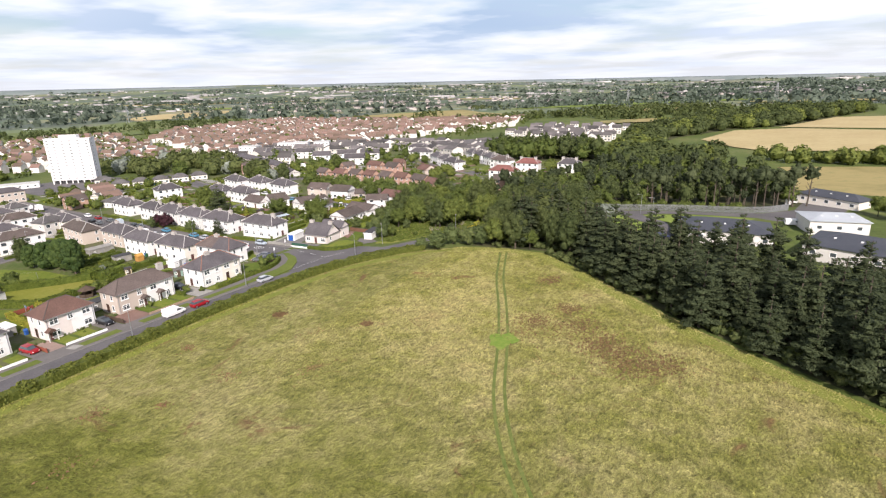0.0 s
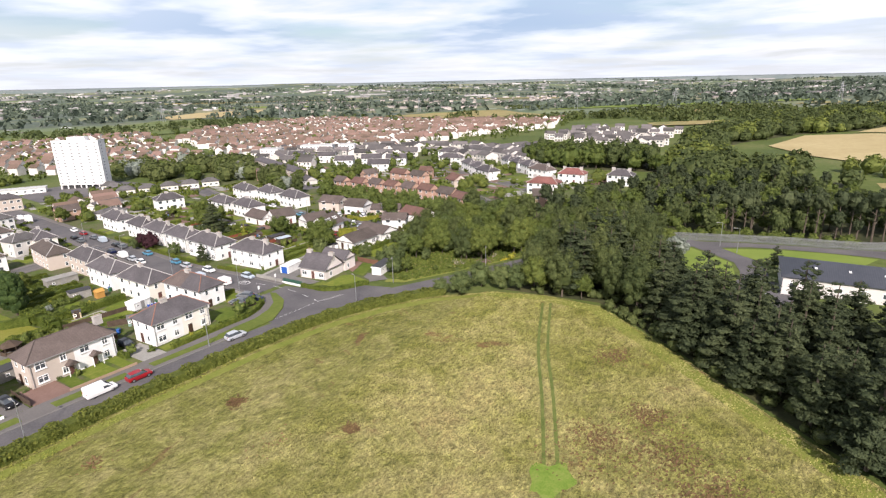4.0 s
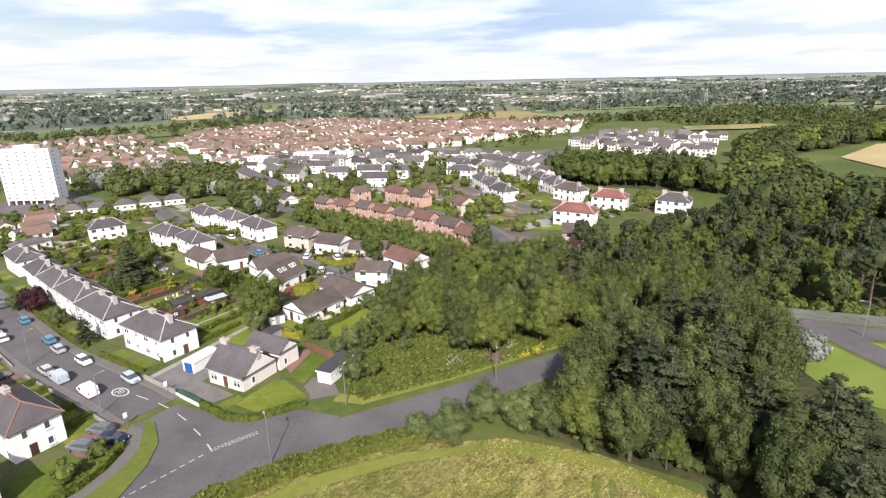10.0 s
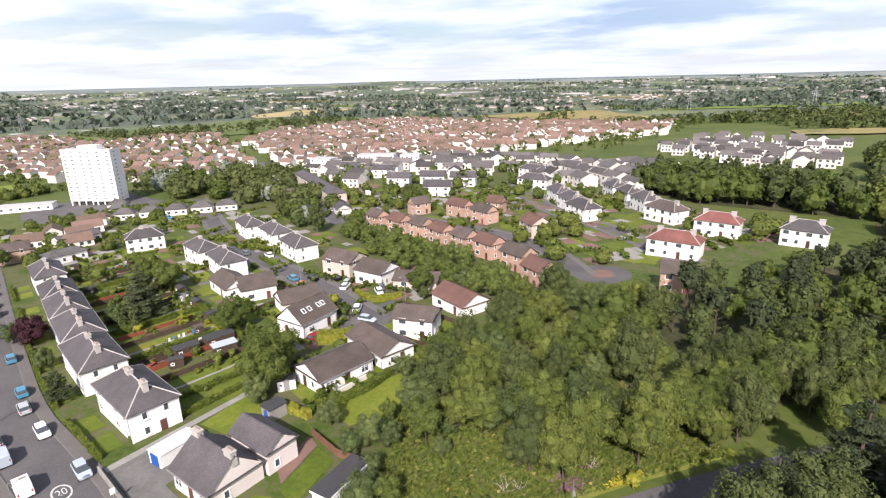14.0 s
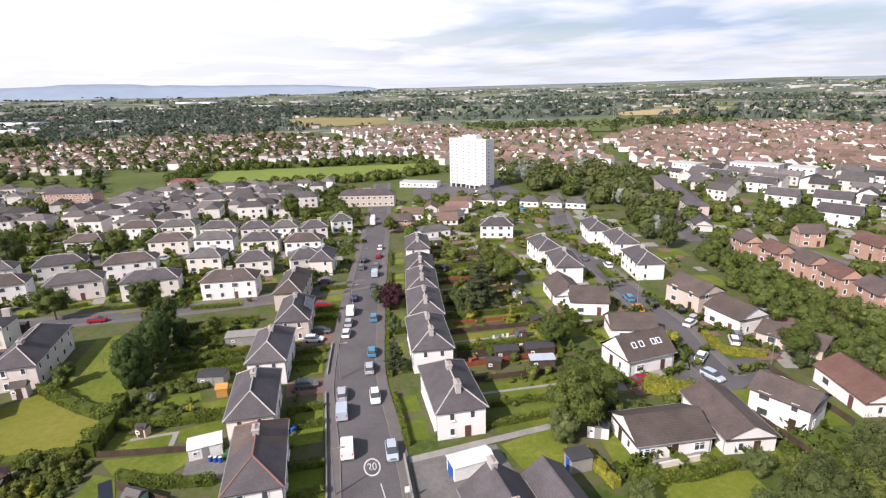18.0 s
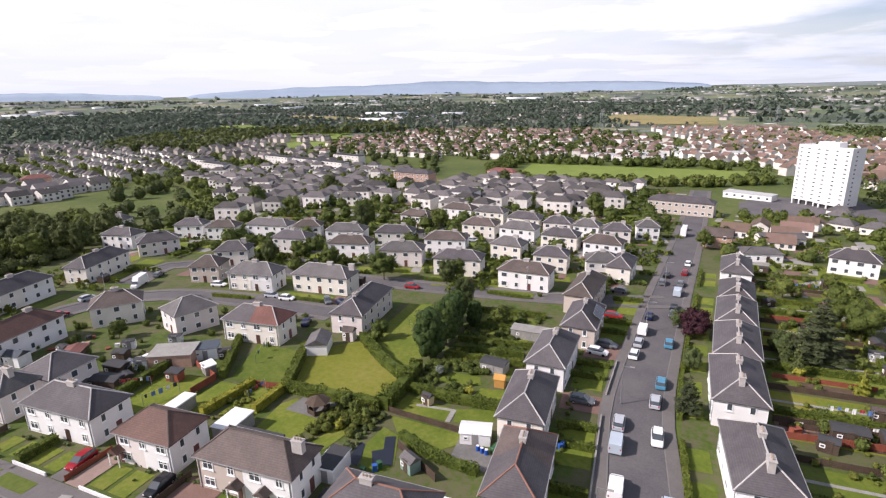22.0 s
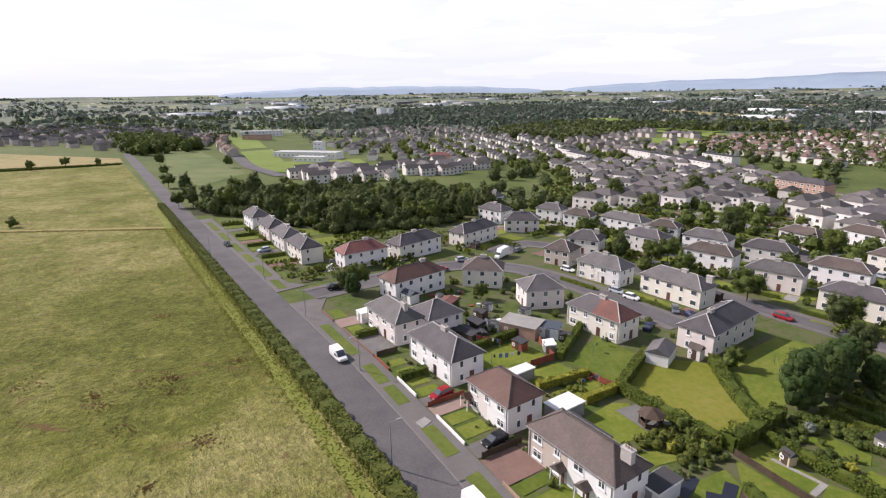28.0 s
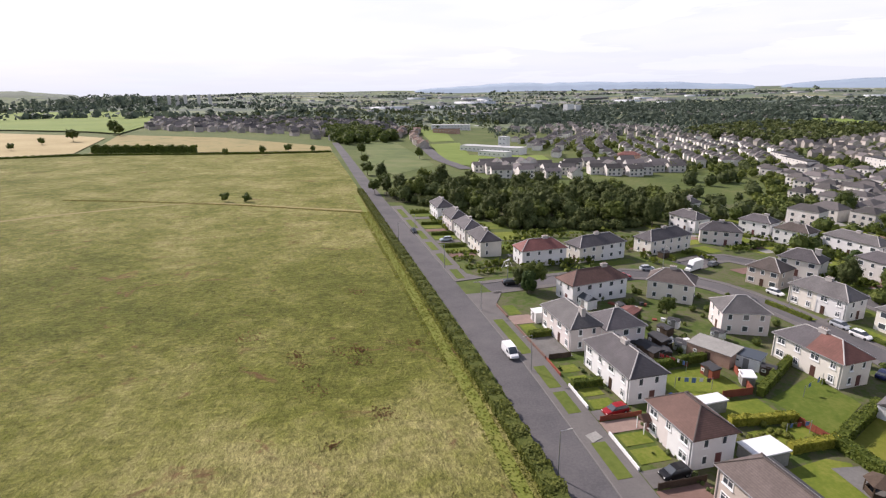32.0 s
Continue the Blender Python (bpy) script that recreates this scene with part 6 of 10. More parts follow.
city_mat = material("city_walls", [(0.20, 0.19, 0.19), (0.36, 0.35, 0.34)], 0.9, 0.01, 0.05, island=0.6)
far_city(2000, 1500, 4600, 60, 290, 61, "far_city", "pale buildings of the far city", (17, 10, 4.5), city_mat)
shed_white = plain("far_shed_sheet", (0.62, 0.64, 0.66), 0.6)
far_city(60, 1300, 4300, 180, 266, 62, "far_sheds", "long pale industrial sheds far off", (100, 40, 6), city_mat)
far_city(26, 1300, 3600, 190, 262, 65, "far_sheds", "long white industrial sheds far off", (110, 40, 7), shed_white)
far_city(60, 2300, 4500, 70, 180, 64, "far_sheds", "long pale industrial sheds far off", (90, 40, 6), city_mat)


def tree_lines(n, r0, r1, a0, a1, seed, name, label):
    """Hedgerows and strips of wood across the far valley."""
    g = np.random.default_rng(seed)
    cs, rs = [], []
    for k in range(n):
        a, r = radians(g.uniform(a0, a1)), g.uniform(r0, r1)
        m, d = int(g.uniform(6, 26)), radians(g.choice((90, 90, 70, 110, 0)) + g.normal() * 8)
        for i in range(m):
            x = -60 + r * math.cos(a) + math.cos(a + d) * i * 13 + g.normal() * 5
            y = 100 + r * math.sin(a) + math.sin(a + d) * i * 13 + g.normal() * 5
            h = g.uniform(5, 12)
            if in_clearing(x, y):
                continue
            cs.append((x, y, ground_z(x, y) + h * 0.4))
            rs.append(h * 0.75)
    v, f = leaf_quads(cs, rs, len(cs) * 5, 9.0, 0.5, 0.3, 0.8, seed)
    tagged(new(name, quad_mesh(name, v, f, hazy_far_leaf)), label, "trees", "", "stuff")


tree_lines(520, 1000, 4500, 60, 290, 63, "far_hedgerows", "hedgerows and strips of wood across the valley")


def hedge_lines(name, poly, ang, n, seed, label):
    """Short clipped hedges between far gardens, in one mesh."""
    g = np.random.default_rng(seed)
    xs, ys = [q[0] for q in poly], [q[1] for q in poly]
    ps = []
    while n:
        x, y = g.uniform(min(xs), max(xs)), g.uniform(min(ys), max(ys))
        if not inside(x, y, poly):
            continue
        n -= 1
        a = radians(ang + g.choice((0, 90)) + g.normal() * 4)
        L, h = g.uniform(5, 15), g.uniform(0.8, 1.9)
        m = int(L * 6)
        u, s = g.uniform(-L / 2, L / 2, m), g.normal(size=m) * 0.35
        px, py = x + u * math.cos(a) - s * math.sin(a), y + u * math.sin(a) + s * math.cos(a)
        ps.append(np.stack([px, py, ground_z(x, y) + SLOPE * (px - x) * (x > X_LOW) + h * np.sqrt(g.random(m))], 1))
    p = np.concatenate(ps)
    v, f = leaf_quads(p, np.full(len(p), 0.12), len(p), 0.85, 0.6, 0.3, 0.8, seed)
    tagged(new(name, quad_mesh(name, v, f, hedge_mat)), label, "hedges", "", "stuff")


hedge_lines("garden_hedges", [(-204, -50), (-206, 100), (-225, 122), (-320, 132), (-330, 20), (-300, -40)], 5, 260, 81, "clipped hedges between the gardens")
hedge_lines("garden_hedges", [(-270, 138), (-345, 145), (-335, 225), (-262, 240), (-190, 208), (-190, 172), (-240, 165)], 10, 110, 82, "clipped hedges round the low houses")
hedge_lines("garden_hedges", [(-118, 232), (-80, 300), (-150, 345), (-330, 300), (-240, 236)], 40, 130, 83, "clipped hedges on the estate")
hedge_lines("garden_hedges", [(-310, 130), (-415, 145), (-420, 30), (-330, -30)], 80, 200, 84, "clipped hedges further into town")
hedge_lines("garden_hedges", [(-118, -22), (-116, -115), (-132, -106), (-150, -68), (-200, -56), (-204, -20), (-166, -22)], 0, 60, 85, "clipped hedges by the side street")
far_trees("far_trees", [(-118, 234), (-80, 300), (-150, 345), (-330, 300), (-240, 240)], 55, 4.2, "garden trees on the estate", 86, q=70, leaf=0.2)
far_trees("far_trees", [(-204, -50), (-206, 100), (-225, 122), (-320, 132), (-330, 20), (-300, -40)], 80, 3.0, "shrubs and small trees in the gardens", 87, q=60, leaf=0.2)
far_trees("far_trees", [(-262, 140), (-340, 150), (-345, 165), (-330, 222), (-290, 205), (-262, 190)], 50, 3.6, "small trees round the low houses", 88, q=60, leaf=0.2)
estate("far_houses", [(-178, -212), (-190, -245), (-240, -240), (-330, -248), (-330, -205), (-245, -185), (-200, -178)], -8, 30, 15, far_roof_grey, "paired pinkish houses behind the wood", 91, (11, 7.5, 4.8, 2.2), 0.06, far_wall, True)
estate("far_houses", [(-196, -380), (-166, -380), (-200, -640), (-230, -640)], 82, 34, 9, far_roof_brown, "brown terraces beside the road", 92, (9, 8, 5, 2.2), 0.03, far_wall_grey)
far_trees("far_trees", [(-260, -60), (-310, -20), (-480, -40), (-520, -300), (-440, -500), (-300, -440), (-290, -260), (-330, -180)], 520, 4.8, "garden trees between the grey houses", 93, q=40, leaf=0.26)
far_trees("far_trees", [(-290, -480), (-330, -640), (-560, -760), (-800, -600), (-620, -420), (-420, -540)], 200, 6, "trees beyond the school", 94, q=20, leaf=0.36)
far_trees("far_trees", [(14, 350), (14, 338), (60, 328), (150, 330), (150, 342), (60, 340)], 46, 6.5, "line of hedgerow trees before the wheat", 95, q=70, leaf=0.2)
drape("dry_meadow", [(22, 320), (60, 326), (160, 328), (160, 240), (54, 246), (24, 256)], gold_mat, 0.12, "dry yellow-green meadow behind the workshops", "field")
hedge_lines("garden_hedges", [(-260, -60), (-310, -20), (-420, -20), (-480, -160), (-380, -200), (-330, -120)], 100, 150, 96, "clipped hedges among the grey houses")
far_trees("garden_shrubs", [(-176, 4), (-176, 52), (-158, 56), (-146, 34), (-130, 30), (-130, 8), (-150, -6)], 64, 1.3, "shrubs and clutter of plants in the back yards", 97, q=45, leaf=0.22)
far_trees("garden_shrubs", [(-138, 140), (-290, 150), (-290, 164), (-138, 162)], 50, 1.4, "shrubs in the long back gardens", 98, q=45, leaf=0.22)
far_trees("garden_shrubs", [(-120, 150), (-116, 175), (-136, 178), (-150, 160), (-140, 150)], 40, 1.5, "shrubs round the bungalows", 99, q=45, leaf=0.22)
far_trees("undergrowth", [(-62, 142.4), (-44, 142.4), (-26, 126.4), (-5, 106.4), (13, 92.4), (42, 71.6), (45, 75), (16, 96), (-2, 110), (-23, 130), (-43, 146), (-62, 147)], 120, 1.7, "dense undergrowth at the foot of the wood", 101, leaf_dark, q=46, leaf=0.22)
far_trees("undergrowth", [(-66, 148), (-62, 152), (-56, 166), (-46, 182), (-40, 184), (-50, 164), (-58, 148)], 90, 1.9, "dense undergrowth beside the road", 102, leaf_dark, q=46, leaf=0.22)
far_trees("undergrowth", [(-46, 203), (-22, 207.4), (8, 209.4), (8, 213), (-22, 211), (-48, 207)], 70, 2.2, "bushes behind the palisade fence", 103, q=46, leaf=0.22)
far_trees("far_trees", [(-556, -60), (-556, 150), (-720, 165), (-900, 60), (-900, -200), (-700, -260), (-556, -200)], 420, 6.5, "trees between the terraces beyond the park", 104, leaf_mid, q=24, leaf=0.34)
far_trees("far_trees", [(-440, 330), (-420, 250), (-560, 195), (-760, 165), (-960, 330), (-760, 460), (-600, 400)], 260, 6, "trees among the brown-roofed houses", 105, leaf_mid, q=24, leaf=0.34)
far_trees("far_trees", [(-400, 330), (-620, 420), (-760, 560), (-880, 740), (-600, 790), (-290, 820), (-250, 640), (-300, 430)], 330, 4.5, "trees on the far estate", 106, leaf_mid, q=20, leaf=0.36)
hedge_lines("garden_hedges", [(-120, 150), (-116, 188), (-160, 204), (-194, 192), (-180, 166), (-140, 156)], 5, 34, 107, "clipped hedges round the bungalows")


off_road = near_path([q for path in (ROAD_A, ROAD_C, ROAD_D, ROAD_E, ROAD_F, ROAD_H, ROAD_J) for q in path] + [(-140, 180), (-138, 174), (-141, 188), (-112, 235)], 7.5)


def patches(name, poly, ang, n, size, mat, h, seed, label, cat):
    """Small yards, paths and lawns between the houses, in one sheet of quads."""
    g = np.random.default_rng(seed)
    xs, ys = [q[0] for q in poly], [q[1] for q in poly]
    v = []
    while len(v) < 4 * n:
        x, y = g.uniform(min(xs), max(xs)), g.uniform(min(ys), max(ys))
        if inside(x, y, poly) and off_road(x, y):
            a = radians(ang + g.normal() * 4)
            c, s, w, d = math.cos(a), math.sin(a), size * g.uniform(0.4, 1.3), size * g.uniform(0.3, 0.8)
            hh = h + 0.0004 * (len(v) // 4 % 40)
            for u, t in ((-w, -d), (w, -d), (w, d), (-w, d)):
                px, py = x + u * c / 2 - t * s / 2, y + u * s / 2 + t * c / 2
                v.append((px, py, ground_z(px, py) + hh))
    tagged(new(name, quad_mesh(name, v, np.arange(len(v)).reshape(-1, 4), mat)), label, cat, "", "stuff")


MID_TOWN = [(-186, -52), (-206, 60), (-208, 116), (-320, 130), (-330, 20), (-300, -60), (-225, -80)]
TOWN = [(-310, 130), (-415, 145), (-420, 20), (-480, -150), (-400, -200), (-330, -120), (-300, -30)]
STREETS = [(-262, 140), (-340, 150), (-330, 222), (-262, 240), (-120, 200), (-116, 175), (-136, 160), (-200, 168)]
ESTATE = [(-118, 234), (-80, 300), (-150, 345), (-330, 300), (-240, 240)]
for k, (poly, ang, n) in enumerate(((MID_TOWN, 5, 230), (TOWN, 80, 260), (STREETS, -10, 110), (ESTATE, -30, 190))):
    patches("garden_lawns", poly, ang, n, 10, lawn_mat, 0.085, 110 + k, "patchwork of mown lawns between the houses", "lawns")
    patches("paved_yards", poly, ang, int(n * 0.8), 7, slab_mat, 0.11, 120 + k, "pale paved yards and paths between the houses", "yards")
    patches("paved_yards", poly, ang, n // 2, 7, drive_mat, 0.135, 130 + k, "reddish paved drives between the houses", "yards")
estate("far_houses", [(-300, 346), (-262, 342), (-232, 348), (-226, 380), (-240, 440), (-320, 420), (-336, 400)], 35, 34, 17, far_roof_grey, "white houses with slate roofs beyond the brick estate", 141, (12, 8, 4.8, 2.2), 0.05, far_wall, True)
estate("far_houses", [(-226, 370), (-200, 345), (-150, 330), (-140, 345), (-150, 420), (-215, 425)], -30, 30, 14, far_roof_grey, "white houses with slate roofs on the hill", 142, (12, 8, 4.8, 2.2), 0.1, far_wall, True)
far_trees("undergrowth", [(-118, -130), (-132, -104), (-146, -70), (-190, -58), (-216, -82), (-214, -90), (-188, -68), (-150, -80), (-138, -108), (-120, -140)], 150, 3.0, "bushes along the front of the wood", 143, leaf_dark, q=50, leaf=0.22)

# ---- verges, tracks, meadow detail ----
def kerb_x(y):
    return float(np.interp(y, (-120, 0, 30, 50, 64, 80, 92, 96), (-109.5, -109.6, -109.3, -108.2, -107.3, -105.9, -104.6, -104.3)))


def west_strip(y0, y1, a, b):
    """A strip beside the kerb of the meadow road, from a to b metres behind it."""
    ys = np.linspace(y0, y1, max(2, int(abs(y1 - y0) / 6) + 1))
    return [(kerb_x(v) - a, v) for v in ys] + [(kerb_x(v) - b, v) for v in ys[::-1]]


for y0, y1 in ((8, 24.5), (29.6, 37.2), (38.5, 44.8), (52.2, 59.8), (64.4, 76), (80, 96), (-28, -20), (-44, -32), (-58, -48), (-74, -62), (-92, -78), (-112, -96)):
    drape("verge", west_strip(y0, y1, 1.1, 3.1 if y0 > 70 else 3.3), verge_mat, 0.20, "strip of mown grass between footway and road", "verge", thick=0.1)
drape("pavement", [(kerb_x(v), v) for v in (-8.5, 0, 15, 30, 40, 50, 57, 64, 72, 80, 86, 92, 96)] + [(-109.9, 96), (-110.2, 86), (-110.9, 79), (-111.4, 72), (-111.9, 64), (-112.8, 50), (-113.9, 30), (-114.2, 0), (-119, -8.5)], pave_mat, 0.17, "dark asphalt footway beside the road", "pavement", thick=0.2)
drape("pavement", [(-109.5, -120), (-109.5, -18), (-118, -19.5), (-114.4, -24), (-114.4, -120)], pave_mat, 0.17, "dark asphalt footway beside the road", "pavement", thick=0.2)
drape("kerb", west_strip(-8.5, 96, -0.08, 0.1), kerb_mat, 0.185, "grey stone kerb", "kerb", thick=0.2)
drape("kerb", west_strip(-120, -18, -0.08, 0.1), kerb_mat, 0.185, "grey stone kerb", "kerb", thick=0.2)
drape("verge", [(-104.4, 94), (-103.7, 99.1), (-103.5, 104.8), (-106.9, 110.7), (-110.5, 114.3), (-116, 116.8), (-117.6, 116.3), (-115.6, 114.9), (-111.5, 112.0), (-109.1, 108.4), (-107.7, 103.5), (-108.0, 98.5), (-107.9, 94)], verge_mat, 0.22, "curved mown grass verge at the junction", "verge", thick=0.2)
drape("pavement", [(-107.9, 95), (-108.0, 98.5), (-107.7, 103.5), (-109.1, 108.4), (-111.5, 112.0), (-115.6, 114.9), (-118.5, 114.6), (-117, 112.9), (-112.9, 110.8), (-110.8, 107.6), (-109.5, 103.4), (-109.8, 98.4), (-109.9, 95)], pave_mat, 0.175, "curved asphalt footway", "pavement", thick=0.2)
drape("grass_margin", [(-98.6, -150), (-97.9, 40), (-96.8, 70), (-93.6, 96), (-90.4, 110), (-85.5, 121), (-78.5, 130), (-68, 138.5), (-69, 136), (-77, 128.6), (-83.6, 119.4), (-88.5, 109), (-91.6, 95.5), (-94.8, 70), (-95.8, 40), (-96.5, -150)], margin_mat, 0.075, "strip of greener grass beside the hedge", "verge")
drape("grass_margin", [(-68, 138.8), (-56, 142), (-43, 140.5), (-25.5, 124.6), (-4.5, 104.6), (13, 90.4), (40, 71.4), (39, 69), (12, 87.6), (-6, 101.8), (-27, 121.9), (-44.2, 137.6), (-56, 139.2), (-68.5, 136.4)], margin_mat, 0.072, "greener strip of grass below the trees", "verge")
track_mat = material("worn_grass", [(0.075, 0.102, 0.02), (0.115, 0.142, 0.03), (0.165, 0.175, 0.05)], 0.95, 0.5, 4.0)
lush_mat = material("lush_grass", [(0.10, 0.17, 0.018), (0.15, 0.22, 0.03), (0.21, 0.24, 0.06)], 0.95, 0.6, 4.0)
TRACK = smooth_path([(-54, 138), (-47, 118), (-40, 102), (-33.5, 86), (-27, 68), (-21, 56), (-15, 47), (-5, 33)], 3.0)
for s in (-0.85, 0.85):
    drape("wheel_track", ribbon(TRACK, s - 0.25, s + 0.25), track_mat, 0.085, "green wheel track through the meadow", "track")
drape("green_patch", [(-33.3 + (2.6 + 0.7 * math.sin(3 * a)) * math.cos(a), 85.2 + (3.4 + 0.8 * math.sin(5 * a + 1)) * math.sin(a)) for a in np.linspace(0, 6.28, 26)[:-1]], lush_mat, 0.09, "small patch of bright green grass", "grass patch")
weed_mat = leaf_material("dock_weeds", (0.135, 0.08, 0.04), (0.21, 0.135, 0.065))
straw_mat = leaf_material("meadow_blades", (0.20, 0.185, 0.055), (0.33, 0.275, 0.11), 0.05, 0.25)


def blades(name, n, region, size, mat, label, seed, spots=None, poly=FIELD, fade=0.0):
    """Leaning tufts of grass or weeds as small blades."""
    g = np.random.default_rng(seed)
    x0, y0, x1, y1 = region
    xy = np.stack([g.uniform(x0, x1, 3 * n), g.uniform(y0, y1, 3 * n)], 1)
    if spots:
        c = np.array(spots)
        k = g.integers(len(c), size=3 * n)
        xy = c[k, :2] + g.normal(size=(3 * n, 2)) * c[k, 2:3]
    if fade:
        xy = xy[g.random(3 * n) < np.clip((xy[:, 1] - y0) / fade, 0, 1)]
    xy = np.array([p for p in xy if inside(p[0], p[1], poly)][:n])
    if name == "grass_tufts":
        line = np.array([(a[0] + (b[0] - a[0]) * k / 8, a[1] + (b[1] - a[1]) * k / 8) for a, b in zip(TRACK, TRACK[1:]) for k in range(8)])
        off = np.array([np.hypot(line[:, 0] - p[0], line[:, 1] - p[1]).min() for p in xy])
        xy = xy[((off < 0.4) | (off > 1.3)) & (np.hypot(xy[:, 0] + 33.3, xy[:, 1] - 85.2) > 2.9)]
    n = len(xy)
    z = SLOPE * xy[:, 0] + 0.04
    a = g.normal(size=n) * 0.7
    d = np.stack([np.cos(a), np.sin(a), np.zeros(n)], 1)
    lean = np.stack([0.25 + 0.25 * g.normal(size=n), 0.45 + 0.3 * g.normal(size=n), np.ones(n)], 1)
    w, h = size * g.uniform(0.5, 1.2, n)[:, None], size * g.uniform(0.35, 0.8, n)[:, None]
    p = np.concatenate([xy, z[:, None]], 1)
    v = np.stack([p - d * w / 2, p + d * w / 2, p + d * w * 0.3 + lean * h, p - d * w * 0.35 + lean * h * 0.8], 1).reshape(-1, 3)
    tagged(new(name, quad_mesh(name, v, np.arange(4 * n).reshape(-1, 4), mat)), label, "grass", "", "stuff")


blades("grass_tufts", 70000, (-70, 50, 50, 141), 0.24, blade_mat, "tufts of long straw-coloured meadow grass", 1, fade=40.0)
blades("weed_clumps", 4200, (0, 0, 1, 1), 0.36, weed_mat, "rust-brown dock weeds in the meadow", 3, [(-9, 86.6, 3.0), (-5, 86.2, 2.2), (-18, 92, 3.4), (-14, 88, 2.6), (-16, 90, 2.0), (-22, 97, 2.2), (-10, 84, 2.4), (-31, 96, 2.0), (-83, 79, 0.7), (-62, 82, 0.6), (-35, 120, 1.6), (-26, 104, 1.6), (-30, 92, 3.5)])
blades("weed_clumps", 900, (0, 0, 1, 1), 0.34, weed_mat, "scattered brown weeds in the meadow", 8, [(-60, 62, 1.5), (-72, 55, 1.2), (-78, 15.5, 1.7), (-81, 16, 1.0), (-74, 44.3, 0.5), (-69.4, 15.5, 1.0), (-70, 74, 2.0), (-82, 38, 1.2), (-80.8, 20.5, 1.4), (-72.5, 28.6, 1.6), (-83.6, -15.9, 1.2), (-91.9, 15.2, 0.8), (-70.3, 19.7, 1.0), (-68.8, -65.9, 1.6), (-60, 6, 1.6), (-88, 60, 1.0)])
blades("long_grass", 1600, (0, 0, 1, 1), 0.5, straw_mat, "line of long grass across the meadow", 18, [(27 - 121.5 * k / 60, -155.6 + 46.6 * k / 60 - 5 * math.sin(math.pi * k / 60), 0.6) for k in range(61)])
blades("tall_weeds", 5000, (-112, 136, -66, 178), 0.6, wild_hedge, "tall green weeds and brambles on the rough ground", 4, poly=SCRUB)
blades("tall_weeds", 5000, (-112, 136, -66, 178), 0.6, hedge_mat, "dark nettles and brambles on the rough ground", 14, poly=SCRUB)
blades("dry_grass", 400, (-112, 136, -66, 178), 0.5, straw_mat, "dry uncut grass on the rough ground", 5, poly=SCRUB)
drape("verge", [(-96, 134.6), (-91.2, 136.2), (-82.8, 149.4), (-75.2, 163), (-66, 178), (-67.4, 178.6), (-76.6, 163.6), (-84.2, 150.4), (-92, 138.2), (-97, 136.8)], margin_mat, 0.09, "strip of bright verge grass beside the road", "verge")
edge_mat = leaf_material("verge_blades", (0.19, 0.21, 0.035), (0.30, 0.30, 0.07), 0.05, 0.25)
blades("long_grass", 6000, (-99, -110, -95, 128), 0.3, edge_mat, "long green grass along the foot of the hedge", 9)


def dead_shrub(x, y, size, seed):
    """Bleached bare branches that fan out of one stool."""
    g = random.Random(seed)
    ob = thing("dead_shrub", x, y, 0, "bleached bare dead shrub among the weeds", "shrub")
    for k in range(9):
        bm = bmesh.new()
        a, lean = g.uniform(0, 6.28), g.uniform(0.25, 1.0)
        p, d = Vector((0, 0, -0.1)), Vector((math.cos(a) * lean, math.sin(a) * lean, 1)).normalized()
        ring, r = None, 0.05 * size
        for i in range(5):
            s, u = d.orthogonal().normalized(), d.cross(d.orthogonal().normalized())
            now = [bm.verts.new(p + (s * math.cos(j * 1.571) + u * math.sin(j * 1.571)) * r) for j in range(4)]
            for j in range(4) if ring else ():
                bm.faces.new((ring[j], ring[(j + 1) % 4], now[(j + 1) % 4], now[j]))
            ring, r = now, r * 0.72
            p = p + d * size * 0.42
            d = (d + Vector((g.uniform(-0.5, 0.5), g.uniform(-0.5, 0.5), g.uniform(-0.1, 0.25)))).normalized()
        part("branch", bm, dead_mat, ob)


dead_mat = plain("bleached_wood", (0.34, 0.30, 0.25), 0.8)
for n, (x, y, q) in enumerate(((-86, 153.8, 1.3), (-84.8, 155.2, 1.0), (-79.7, 164, 1.2))):
    dead_shrub(x, y, q, n)
herb_mat = leaf_material("willowherb", (0.15, 0.085, 0.10), (0.23, 0.14, 0.155))
blades("willowherb", 500, (0, 0, 1, 1), 0.5, herb_mat, "pink willowherb flowering beside the road", 6, [(-83, 163.3, 1.1), (-80.4, 160, 0.8)], SCRUB)
ragwort_mat = leaf_material("ragwort", (0.30, 0.27, 0.02), (0.46, 0.40, 0.04))
blades("ragwort", 300, (0, 0, 1, 1), 0.45, ragwort_mat, "yellow flowering ragwort beside the road", 16, [(-74.5, 163.6, 0.9), (-75.6, 162.6, 0.6)], SCRUB)
for kind, x, y, q in (("darktree", -87.2, 158.6, 0.55), ("willow", -105.8, 159.8, 0.62), ("willow", -103.6, 151.6, 0.52), ("willow", -101.2, 146.0, 0.42), ("willow", -98.0, 141.4, 0.42), ("willow", -106.6, 147, 0.45), ("willow", -95.4, 163.2, 0.95), ("willow", -90.4, 166.8, 1.05), ("willow", -84.4, 170.4, 1.0), ("willow", -77.4, 177.2, 1.0), ("oak", -72.4, 178.6, 0.8), ("willow", -82.0, 165.6, 0.4), ("oak", -76.6, 169.4, 0.4)):
    tree(kind, x, y, q, "scrub trees")
bush(-88.7, 147.4, 0.8, "bush"), bush(-85.8, 150.4, 0.7, "bush"), bush(-74.4, 164.2, 1.0, "goldbush"), bush(-81.5, 162.2, 0.8, "bush")


